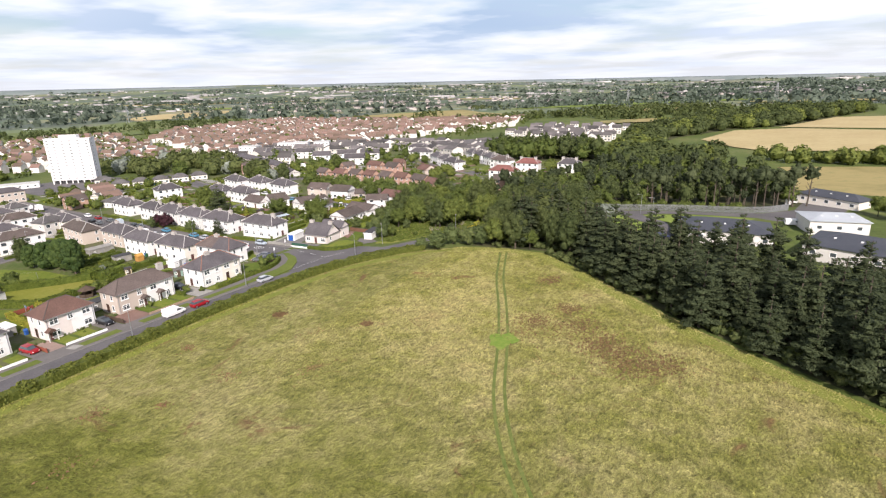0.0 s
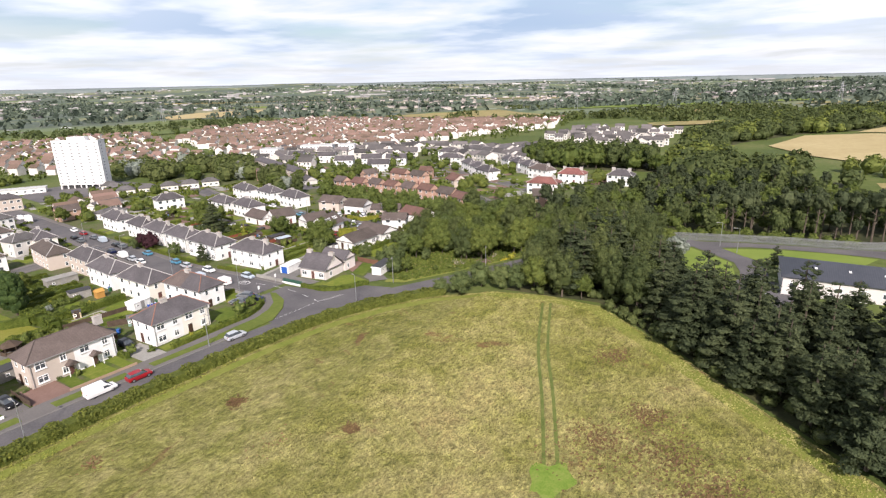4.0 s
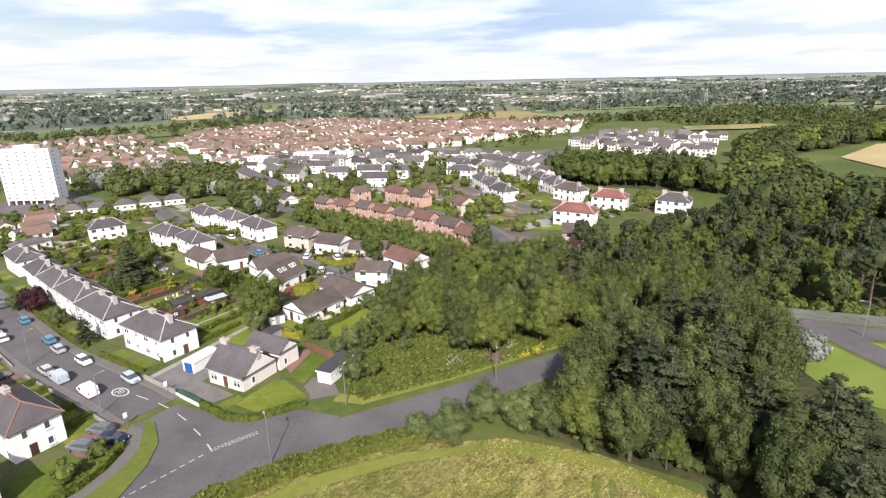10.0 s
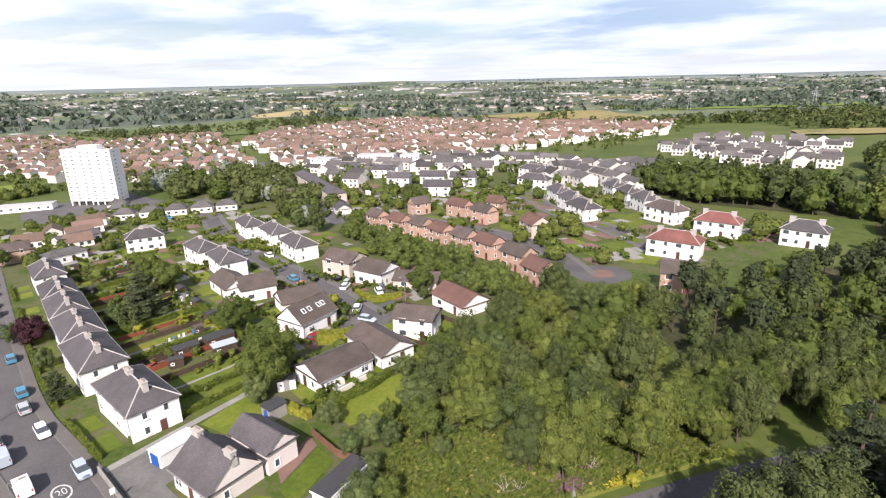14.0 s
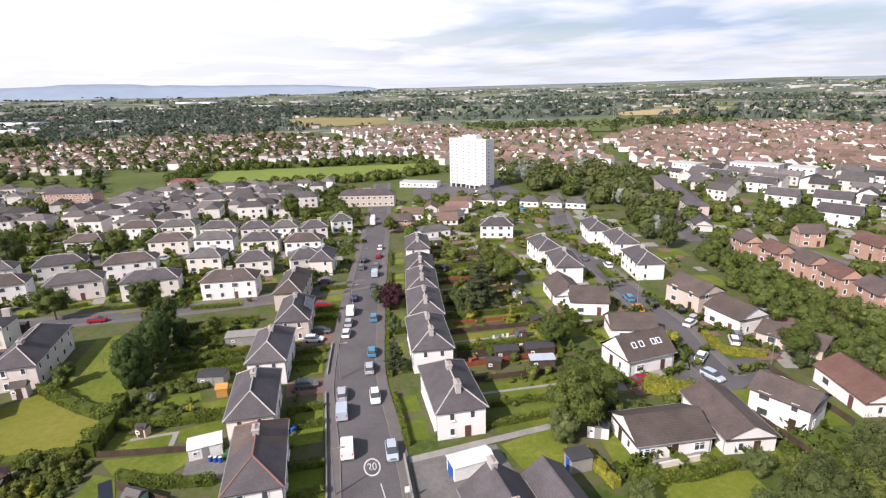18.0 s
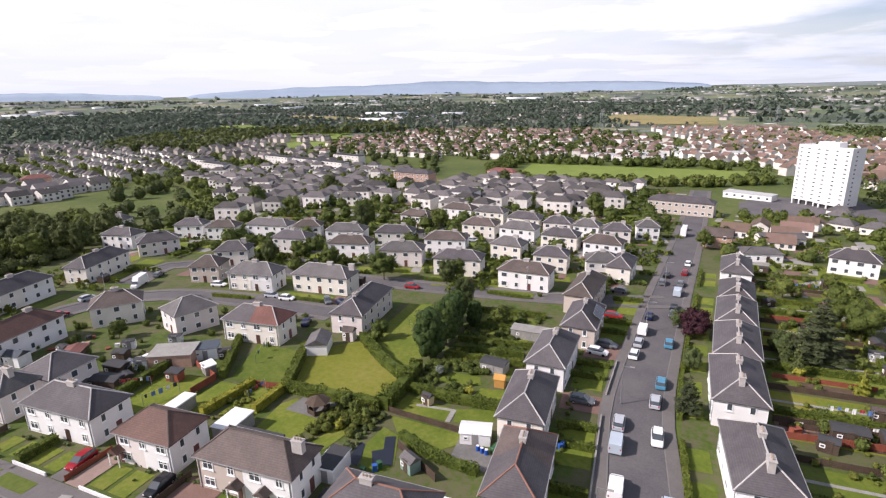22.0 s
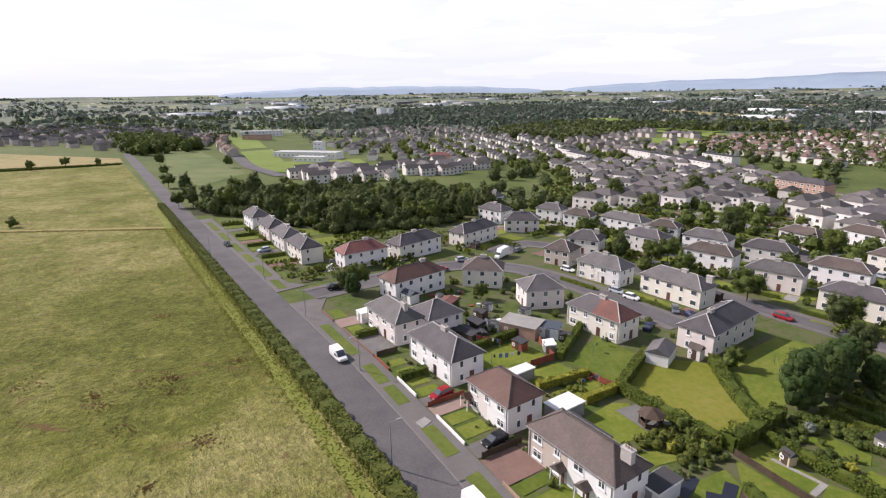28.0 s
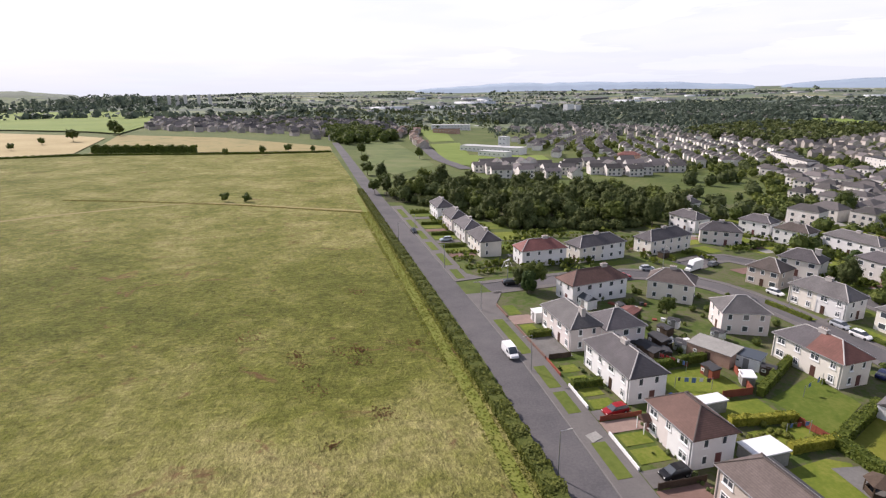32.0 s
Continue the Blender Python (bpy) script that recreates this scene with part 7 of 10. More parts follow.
# ---- garden tools ----
garden_mat = material("garden_soil", [(0.046, 0.070, 0.011), (0.066, 0.098, 0.014), (0.105, 0.098, 0.052), (0.08, 0.115, 0.016)], 0.95, 0.16, 0.9, 0.4, 0.1)
SEED = iter(range(1000, 9999))


def lawn(poly, label="mown garden lawn", mat=None, h=0.10):
    return drape("lawn", poly, mat or lawn_mat, h, label, "lawn", kind="structure")


def rect(x0, y0, x1, y1):
    return [(x0, y0), (x1, y0), (x1, y1), (x0, y1)]


def clipped(p, q, w=0.8, h=1.3, gold=False, dens=16):
    return hedge([p, ((p[0] + q[0]) / 2, (p[1] + q[1]) / 2), q], w, h, "clipped yellow-green garden hedge" if gold else "clipped green hedge between gardens", leaf_gold if gold else None, dens * 1.7, 0.19, next(SEED), wild=0.04)


def shed(x, y, ang, L, D, h, wall, roof, label, gable=0.5, name="shed", door_side=True):
    ob = thing(name, x, y, ang, label, name.replace("_", " "))
    a, b = L / 2, D / 2
    part("wall", box_bm((-a, -b, -0.5, a, b, h)), wall, ob)
    if gable > 0.25:
        v = [(-a - .15, -b - .15, h), (a + .15, -b - .15, h), (a + .15, b + .15, h), (-a - .15, b + .15, h), (-a - .15, 0, h + gable), (a + .15, 0, h + gable)]
        part_mesh("roof", v, [(3, 2, 1, 0), (0, 1, 5, 4), (2, 3, 4, 5), (1, 2, 5), (3, 0, 4)], roof, ob)
    else:
        v = [(-a - .15, -b - .15, h), (a + .15, -b - .15, h), (a + .15, b + .15, h), (-a - .15, b + .15, h), (-a - .15, -b - .15, h + .1), (a + .15, -b - .15, h + .1), (a + .15, b + .15, h + .1 + gable), (-a - .15, b + .15, h + .1 + gable)]
        part_mesh("roof", v, [(3, 2, 1, 0), (4, 5, 6, 7), (0, 1, 5, 4), (1, 2, 6, 5), (2, 3, 7, 6), (3, 0, 4, 7)], roof, ob)
        if roof == felt_mat and name == "garage":
            for u0, v0, u1, v1 in ((-a - .2, -b - .2, a + .2, -b - .14), (-a - .2, b + .14, a + .2, b + .2), (-a - .2, -b - .14, -a - .14, b + .14), (a + .14, -b - .14, a + .2, b + .14)):
                part("fascia", box_bm((u0, v0, h - .12, u1, v1, h + .16)), frame_mat, ob, "white fascia board")
    if door_side:
        door(ob, 0, -b, 0, mat=lead_mat if wall in (frame_mat, sheet_mat, slab_mat, wall_mats["white"]) else timber_mat, base=0.02)
        window(ob, -a * 0.6, -b, h * 0.6, 0, 0.7, 0.6)
    return ob


def fence(p, q, h=1.5, mat=None, label="dark timber board fence between gardens", board=1.8):
    p, q = Vector(p), Vector(q)
    n = max(1, int(round((q - p).length / board)))
    ang = math.degrees(math.atan2(q.y - p.y, q.x - p.x))
    L = (q - p).length / n
    mat = mat or timber_mat
    key = ("fence", mat.name, round(L, 2), h)
    if key not in MESH:
        fr, bk = [], []
        for k in range(11):
            x, d = -L / 2 + L * k / 10, 0.018 * (k % 2)
            fr.append((x, -0.03 + d))
            if 0 < k < 10:
                fr.append((x, -0.03 + 0.018 - d))
        bk = [(L / 2, 0.02), (-L / 2, 0.02)]
        ring = fr + bk
        n_ = len(ring)
        pv = [(x, y, 0.04) for x, y in ring] + [(x, y, h) for x, y in ring]
        a = raw_mesh("panel", pv, [tuple(range(n_))[::-1], tuple(range(n_, 2 * n_))] + [(i, (i + 1) % n_, n_ + (i + 1) % n_, n_ + i) for i in range(n_)], (mat,))
        b = bpy.data.meshes.new("post")
        box_bm((-0.05, -0.05, -0.4, 0.05, 0.05, h + 0.08)).to_mesh(b)
        b.materials.append(mat)
        MESH[key] = (a, b)
    a, b = MESH[key]
    ob = new("fence")
    ob.matrix_basis = pose(p.x, p.y, ground_z(p.x, p.y), 0, 0, ang)
    z0 = ground_z(p.x, p.y)
    for k in range(n + 1):
        c = p + (q - p) * k / n
        share("post", b, ob, pose(L * k, 0, ground_z(c.x, c.y) - z0))
        if k < n:
            c = p + (q - p) * (k + 0.5) / n
            share("panel", a, ob, pose(L * (k + 0.5), 0, ground_z(c.x, c.y) - z0))
    return tagged(ob, label, "fence")


def low_wall(p, q, h=0.9, mat=None, label="low rendered wall before a garden", t=0.22):
    p, q = Vector(p), Vector(q)
    d = (q - p).normalized()
    n = Vector((-d.y, d.x)) * t / 2
    v = []
    for c in (p - n, q - n, q + n, p + n):
        v.append((c.x, c.y, ground_z(c.x, c.y) - 0.2))
    for c in (p - n, q - n, q + n, p + n):
        v.append((c.x, c.y, ground_z(c.x, c.y) + h))
    ob = new("garden_wall", raw_mesh("garden_wall", v, [(3, 2, 1, 0), (4, 5, 6, 7), (0, 1, 5, 4), (1, 2, 6, 5), (2, 3, 7, 6), (3, 0, 4, 7)], (mat or slab_mat,)))
    return tagged(ob, label, "wall")


# ground of the gardens
drape("garden_ground", [(-114.4, -8), (-114.4, 97), (-118, 112), (-140, 113), (-205, 118), (-204, 60), (-176, 55), (-174, 10), (-160, -8), (-125, -9)], garden_mat, 0.045, "soil, paths and grass between the houses", "ground")
drape("garden_ground", [(-118, 124), (-140, 123.6), (-200, 128), (-300, 140.5), (-330, 205), (-256, 199), (-200, 188), (-157, 181), (-136, 172), (-112, 178), (-104, 150), (-98, 136), (-107, 126)], garden_mat, 0.045, "soil, paths and grass between the houses", "ground")
drape("garden_ground", [(-209, 118), (-300, 131), (-420, 145), (-470, 60), (-400, -40), (-300, -110), (-220, -88), (-190, -62), (-118, -60), (-116, -20), (-166, -18), (-182, 0), (-182, 55), (-206, 60)], garden_mat, 0.045, "soil, paths and grass between the houses", "ground")
drape("garden_ground", [(-256, 210), (-200, 199), (-157, 192), (-118, 192), (-112, 232), (-92, 240), (-76, 300), (-120, 336), (-240, 420), (-330, 400), (-420, 260), (-340, 222)], garden_mat, 0.045, "soil, paths and grass between the houses", "ground")

# front gardens by the meadow road
def front_x(y):
    return kerb_x(y) - 4.75


def plot(y0, y1, deep=-118.2, gap=0.5):
    return [(front_x(y0) - gap, y0), (front_x(y1) - gap, y1), (deep, y1), (deep, y0)]


for y0, y1 in ((0.5, 6.0), (11.6, 16.8), (30.2, 32.8), (34.2, 36.8), (38.4, 40.8), (41.8, 44.5), (51.2, 53.9), (54.7, 57.8), (68.9, 71.0), (72.0, 76.2), (77, 79)):
    lawn(plot(y0, y1, gap=1.0), "small mown front lawn")
lawn(rect(-113.8, 85, -111.4, 97), "small mown front lawn")
for y0, y1, m, lb in ((62.7, 68.6, drive_mat, "red-brown gravel driveway"), (47.8, 50.7, pink_drive, "pinkish paved driveway"), (44.8, 47.3, pave_mat, "asphalt driveway"), (59, 62.2, pave_mat, "asphalt driveway"), (6.6, 11.2, pink_drive, "pinkish paved driveway"), (18.4, 27.2, yard_mat, "grey concrete driveway"), (80.2, 84.6, slab_mat, "grey concrete driveway")):
    drape("driveway", plot(y0, y1, -119.6, 0.0), m, 0.12, lb, "driveway")
for y0, y1, m in ((50.8, 58.8, frame_mat), (37.0, 44.0, frame_mat), (68.0, 79, tan_stone), (27.4, 33.6, redfence_mat), (12, 27, drive_mat), (0, 7, drive_mat)):
    low_wall((front_x(y0), y0), (front_x(y1), y1), 0.6, m, "low garden wall along the footway")
drape("paved_crossing", [(-109.3, 50.4), (-111.3, 49.8), (-111.6, 51.4), (-109.5, 52.2)], slab_mat, 0.24, "piece of pale slab paving in the verge", "paving", thick=0.1)
fence((-112.6, 62.5), (-119.6, 62.6), 1.1)
fence((-113.4, 47.5), (-120.4, 47.5), 0.9, redfence_mat, "red stained timber board fence")
clipped((-113.9, 37.6), (-119.4, 37.6), 1.2, 1.3)
bush(-116.6, 71.6, 0.55), bush(-114.8, 31.4, 0.3), bush(-116.4, 56.2, 0.2)
fence((-114.6, 27.4), (-119, 27.4), 1.1)
clipped((-114.8, 17.5), (-119.6, 17.4), 1.2, 1.3)
clipped((-114.9, 79.6), (-118, 79.6), 0.8, 0.9)
clipped((-110.9, 86), (-110.7, 97), 0.9, 0.9)
hedge([(-110.7, 97), (-110.3, 102), (-111.6, 107.2), (-114.2, 111.0)], 1.0, 1.1, "curved clipped hedge at the junction", dens=14, size=0.28, seed=44)
lawn([(-112, 99), (-111.2, 103.6), (-112.6, 106.6), (-118.5, 106.6), (-121.5, 101.5), (-120, 99)], "green corner lawn behind a hedge")
drape("driveway", [(-114, 109), (-112.8, 112), (-118, 113.6), (-123, 112), (-122, 107), (-117.5, 106.5)], drive_mat, 0.125, "red-brown gravel driveway at the corner", "driveway")
bush(-112.8, 103.5, 1.3), bush(-114.8, 108.2, 1.25), bush(-115.8, 80.8, 0.9), bush(-113.2, 83.4, 0.6), bush(-112.6, 88, 0.5), bush(-112.8, 91.5, 0.45, "goldbush"), bush(-112.6, 94.6, 0.5)
# back gardens
lawn(rect(-142, 36.2, -129, 46), "green back lawn with a washing line")
lawn(rect(-142, 47.5, -131, 53.2), "green back lawn")
lawn(rect(-142.6, 55, -133, 59.4), "shaded back lawn between hedges")
lawn([(-130.0, 63.4), (-139.0, 62.6), (-141.4, 64.2), (-136.8, 71.4), (-129.9, 70.4)], "green back lawn by the gazebo")
lawn([(-129.2, 73.0), (-130.2, 72.8), (-136.9, 75.3), (-136.3, 77.6), (-130.9, 76.3), (-129.1, 75.4)], "green lawn between shrubs")
lawn([(-129.0, 82.8), (-133.3, 81.2), (-138.4, 81.8), (-136.9, 84.9), (-130.3, 87.2), (-128.6, 86.2)], "green back lawn round black membranes")
lawn([(-144.6, 61.2), (-158.6, 55.4), (-166, 63.6), (-158.4, 71.4), (-153.0, 78.2), (-144.2, 78.6)], "large sunny back lawn inside hedges", sunny_lawn)
lawn([(-157.6, 43.5), (-143.4, 48.6), (-145, 58.6), (-157.4, 53)], "wide green back lawn")
lawn([(-167, 64.6), (-158.4, 72.6), (-154.4, 78.4), (-176, 78), (-192, 74), (-190, 64)], "green side lawn")
lawn([(-141.7, 81.4), (-140.4, 93.6), (-137.6, 93.8), (-133.4, 89.6), (-137.6, 84.4)], "narrow mown back lawn below a fence")
lawn([(-143.1, 80.6), (-148.6, 81.4), (-146.6, 90.0), (-143.0, 90.2)], "narrow mown back lawn")
lawn([(-143.2, 91.4), (-146.8, 90.6), (-148.6, 97.2), (-143.0, 97.2)], "narrow mown back lawn")
lawn([(-149.8, 91.6), (-154.6, 92.6), (-155.0, 96.8), (-149.2, 97.0)], "narrow mown back lawn")
lawn([(-154.6, 83.8), (-158.6, 85.8), (-158.4, 91.4), (-155.8, 92.2), (-154.4, 88.6)], "small lawn among shrubs")
clipped((-131.3, 35.2), (-145.2, 34.0), 1.1, 1.7)
clipped((-158.2, 38.6), (-143.0, 47.2), 1.2, 1.8)
clipped((-159.2, 54.4), (-143.4, 60.6), 1.5, 1.8)
hedge([(-143.2, 60.6), (-143.0, 69.5), (-143.0, 79.0)], 1.7, 1.8, "thick green garden hedge", dens=26, size=0.2, seed=51)
hedge([(-142.7, 79.6), (-148.6, 80.0), (-157.4, 79.6)], 2.0, 2.4, "tall thick garden hedge", dens=26, size=0.22, seed=53, wild=0.25)
hedge([(-166.4, 63.4), (-158.2, 71.9), (-152.9, 78.8)], 1.6, 2.0, "tall clipped garden hedge", dens=26, size=0.2, seed=52)
clipped((-131.8, 52.9), (-142.8, 54.2), 1.1, 1.5, True)
clipped((-135.2, 60.3), (-143.3, 60.5), 1.1, 1.6, True)
fence((-136.5, 46.2), (-142.2, 46.4), 1.4, redfence_mat, "red stained timber board fence")
fence((-142.2, 46.4), (-145.4, 38.8), 1.4, redfence_mat, "red stained timber board fence")
fence((-142.6, 53.6), (-143.0, 59.4), 1.2, redfence_mat, "red stained timber board fence")
shed(-139.8, 39.4, 95, 2.6, 1.8, 1.8, redfence_mat, felt_mat, "small red timber garden shed", 0.2)
shed(-144.2, 43, 60, 2.6, 2.0, 1.7, slab_mat, sheet_mat, "low garden shed with pale roof", 0.2)
shed(-130.0, 60.8, 0, 5.2, 3.4, 2.2, slab_mat, sheet_mat, "flat-roofed garage with bright white roof", 0.12, "garage")
shed(-131.8, 48.8, 0, 4.2, 2.2, 2.1, slab_mat, sheet_mat, "garden store with white flat roof", 0.12)
shed(-127.6, 67, 90, 7.6, 2.4, 2.1, slab_mat, felt_mat, "dark lean-to along the house", 0.2, "lean_to")
shed(-126.6, 80.1, 90, 2.6, 4.6, 2.3, wall_mats["white"], felt_mat, "white garage with flat dark roof", 0.12, "garage")
drape("deck", [(-137.7, 64.4), (-141.9, 65.0), (-142.0, 71.6), (-137.0, 71.4)], yard_mat, 0.16, "grey timber deck by the gazebo", "deck")


def gazebo(x, y):
    ob = thing("gazebo", x, y, 10, "dark timber hexagonal gazebo with grey-green roof", "gazebo")
    n, r = 6, 1.7
    for k in range(n):
        a = 2 * math.pi * k / n
        part("post", box_bm((r * math.cos(a) - .06, r * math.sin(a) - .06, -0.2, r * math.cos(a) + .06, r * math.sin(a) + .06, 2.1)), timber_mat, ob)
        b = 2 * math.pi * (k + 1) / n
        v = [(r * math.cos(a), r * math.sin(a), 0.1), (r * math.cos(b), r * math.sin(b), 0.1), (r * math.cos(b), r * math.sin(b), 1.0), (r * math.cos(a), r * math.sin(a), 1.0)]
        w = [(0.96 * p[0], 0.96 * p[1], p[2]) for p in v]
        part_mesh("side_panel", v + w, [(0, 1, 2, 3), (7, 6, 5, 4), (3, 2, 6, 7)], timber_mat, ob)
    v = [(2.1 * math.cos(2 * math.pi * k / n), 2.1 * math.sin(2 * math.pi * k / n), 2.05) for k in range(n)] + [(0, 0, 3.1)]
    part_mesh("roof", v, [(k, (k + 1) % n, n) for k in range(n)] + [tuple(range(n))[::-1]], timber_mat, ob)


gazebo(-139.0, 69.9)


def greenhouse(x, y, ang, L=2.8, W=2.0):
    ob = thing("greenhouse", x, y, ang, "small glazed aluminium greenhouse", "greenhouse")
    a, b = L / 2, W / 2
    for p in np.linspace(-a, a, 5):
        bm = bmesh.new()
        for q, r in (((p, -b, 0), (p, -b, 1.5)), ((p, b, 0), (p, b, 1.5)), ((p, -b, 1.5), (p, 0, 2.2)), ((p, b, 1.5), (p, 0, 2.2))):
            d = Vector(r) - Vector(q)
            if abs(d.z) > 1.4:
                sub = box_bm((q[0] - .025, q[1] - .025, 0, q[0] + .025, q[1] + .025, 1.5))
                me = bpy.data.meshes.new("x")
                sub.to_mesh(me)
                bm.from_mesh(me)
            else:
                bar_between(bm, q, r, 0.05, 0.05)
        part("frame_bar", bm, metal_mat, ob)
    for s in (-1, 1):
        part_mesh("pane", [(-a, s * b, 0.1), (a, s * b, 0.1), (a, s * b, 1.5), (-a, s * b, 1.5)], [(0, 1, 2, 3)], glass_mat, ob)
        part_mesh("pane", [(-a, s * b, 1.5), (a, s * b, 1.5), (a, 0, 2.2), (-a, 0, 2.2)], [(0, 1, 2, 3)], glass_mat, ob)


greenhouse(-143.6, 33.0, 100), greenhouse(-140.0, 28.8, 60)


def garden_frame(x, y, ang):
    """A white painted frame of sloping bars over a garden seat."""
    ob = thing("garden_frame", x, y, ang, "white painted timber swing frame on a lawn", "garden frame")
    for s in (-1, 1):
        for d in (-0.9, 0.9):
            bm = bmesh.new()
            bar_between(bm, (s * 1.6, d, -0.1), (s * 1.3, 0, 2.1), 0.14, 0.14)
            part("leg", bm, frame_mat, ob)
    for d in (-0.12, 0.12):
        part("beam", box_bm((-1.7, d - 0.06, 2.05, 1.7, d + 0.06, 2.2)), frame_mat, ob)
    part("seat", bevelled(box_bm((-0.8, -0.25, 0.45, 0.8, 0.25, 0.55)), 0.02), frame_mat, ob)
    for u in (-0.75, 0.75):
        part("hanger", box_bm((u - 0.015, -0.015, 0.5, u + 0.015, 0.015, 2.1)), metal_mat, ob)


garden_frame(-127.4, -27.0, 40)
shed(-145.5, 33.6, 115, 8.0, 5.2, 2.6, wall_mats["brick"], slab_mat, "flat grey-roofed brick outbuilding", 0.15, "outbuilding")
shed(-149.5, 37.8, 120, 4.6, 3.4, 2.4, frame_mat, glass_mat, "white conservatory with glazed roof", 0.2, "conservatory")
shed(-159.2, 57.3, 20.5, 5.6, 4.2, 2.4, wall_mats["white"], roof_mats["grey"], "white garage with grey gabled roof", 1.2, "garage", False)
shed(-165.6, 60.6, 94, 2.4, 1.8, 2.3, wall_mats["pink"], roof_mats["brown"], "small pink porch with tiled roof", 0.9, "porch")
shed(-134, 29.5, 100, 6, 3, 1.9, timber_mat, felt_mat, "dark timber sheds in a cluttered yard", 0.4)
shed(-138.5, 27.0, 95, 4, 2.6, 2.0, timber_mat, felt_mat, "dark timber shed in the yard", 0.4)
shed(-139.5, 14, 30, 5.5, 3.6, 2.1, timber_mat, roof_mats["red"], "timber garden store with brown roof", 0.5)
shed(-134.5, 22, 60, 3.2, 2.6, 2.2, frame_mat, sheet_mat, "white garden canopy on thin posts", 0.3, "canopy")
shed(-134.8, 5.4, 100, 3.4, 2.8, 2.3, frame_mat, glass_mat, "white glazed conservatory behind the house", 0.9, "conservatory")
shed(-120.2, 10.3, 90, 2.6, 2.4, 2.4, wall_mats["white"], sheet_mat, "white flat-roofed side garage", 0.1, "garage")
for x, y, s, k in ((-125.3, -6.6, 0.75, "leylandii"), (-124.6, -11.0, 0.5, "darktree"), (-127.4, -8.4, 0.75, "oak"), (-205.8, 49.2, 1.0, "oak"), (-210.2, 69.8, 0.7, "oak"), (-232.5, 69.6, 0.7, "willow"), (-226.3, -4.2, 0.8, "leylandii"), (-214, -8.3, 0.8, "leylandii"), (-219.1, -7.7, 0.7, "oak"), (-220.3, 17.1, 0.75, "oak"), (-223.7, 7.7, 0.6, "leylandii"), (-162.7, 80.0, 1.25, "leylandii"), (-170, 80.6, 1.3, "leylandii"), (-176.5, 79.6, 1.2, "leylandii"), (-183, 78.6, 0.9, "leylandii"), (-181, 83.5, 0.8, "leylandii")):
    tree(k, x, y, s, "garden trees")
for x, y, s, k in ((-168, 66.5, 0.5, "oak"), (-150.5, 13, 0.5, "oak"), (-131.0, 148.9, 1.15, "oak"), (-134.8, 152.4, 1.1, "oak"), (-129, 146, 0.7, "willow"), (-158.5, 157.5, 0.85, "oak"), (-163, 160, 0.8, "willow"), (-203.9, 158.9, 1.05, "oak"), (-198, 161, 0.9, "oak"), (-173.2, 153.6, 1.0, "goldtree"), (-184, 149.5, 1.0, "fir"), (-181.8, 148.8, 0.7, "cypress"), (-179, 145.2, 0.85, "cypress"), (-180.5, 144, 0.85, "cypress"), (-182, 143.6, 0.85, "cypress"), (-176.5, 145, 0.8, "cypress")):
    tree(k, x, y, s, "garden trees")
for x, y, s, k in ((-220.8, 151.6, 0.7, "oak"), (-186.3, 144.3, 0.7, "willow"), (-189.6, 128.8, 1.0, "purple"), (-193.0, 129.6, 1.15, "purple"), (-174, 127.4, 0.55, "willow"), (-157.2, 125.6, 0.5, "fir"), (-34.1, 178.7, 0.95, "silver"), (24, 89.5, 0.75, "silver"), (28, 87, 0.5, "oak"), (34, 82, 0.55, "oak"), (15, 94, 0.4, "willow"), (44, 75, 0.7, "darktree"), (52, 70, 0.7, "oak"), (62, 64, 0.8, "darktree"), (-170, 190.5, 0.4, "cypress"), (-128, 173.5, 0.35, "goldtree")):
    tree(k, x, y, s, "garden trees")
# tall spruces at the corner of the meadow
for x, y, s in ((-24.0, 128.2, 1.08), (-17.6, 122.6, 1.15), (-12.4, 118.4, 1.1), (-14.6, 128.4, 1.1), (-20.0, 134.6, 1.05)):
    tree("fir", x, y, s, "conifers by the meadow")
# trees between the houses of the middle distance
for x, y, s, k in ((-200.5, -63.1, 1.0, "darktree"), (-200.6, -70.8, 0.9, "oak"), (-209.9, 7.2, 0.75, "darktree"), (-214.5, 15.4, 0.8, "oak"), (-212.7, 27.6, 0.75, "oak"), (-296.2, -64.5, 1.2, "oak"), (-283.6, -35.6, 1.0, "oak"), (-339.0, -48.7, 1.2, "darktree"),
                   (-265.6, 12.3, 1.3, "oak"), (-256.6, 15.4, 1.0, "darktree"), (-207.2, 67.7, 0.7, "darktree"), (-272.1, 41.8, 0.9, "oak"), (-320.0, 99.0, 1.1, "oak"), (-406.4, 36.3, 1.0, "darktree"), (-182.4, 88.9, 0.55, "oak")):
    tree(k, x, y, s, "garden trees")
for x, y, s, k in ((-280.1, 118.0, 0.8, "cypress"), (-221.5, 107.7, 0.6, "cypress"), (-223.4, 111.1, 0.6, "cypress"), (-271.1, 138.7, 0.7, "oak"), (-188.0, 78.9, 0.75, "darktree")):
    tree(k, x, y, s, "garden trees")
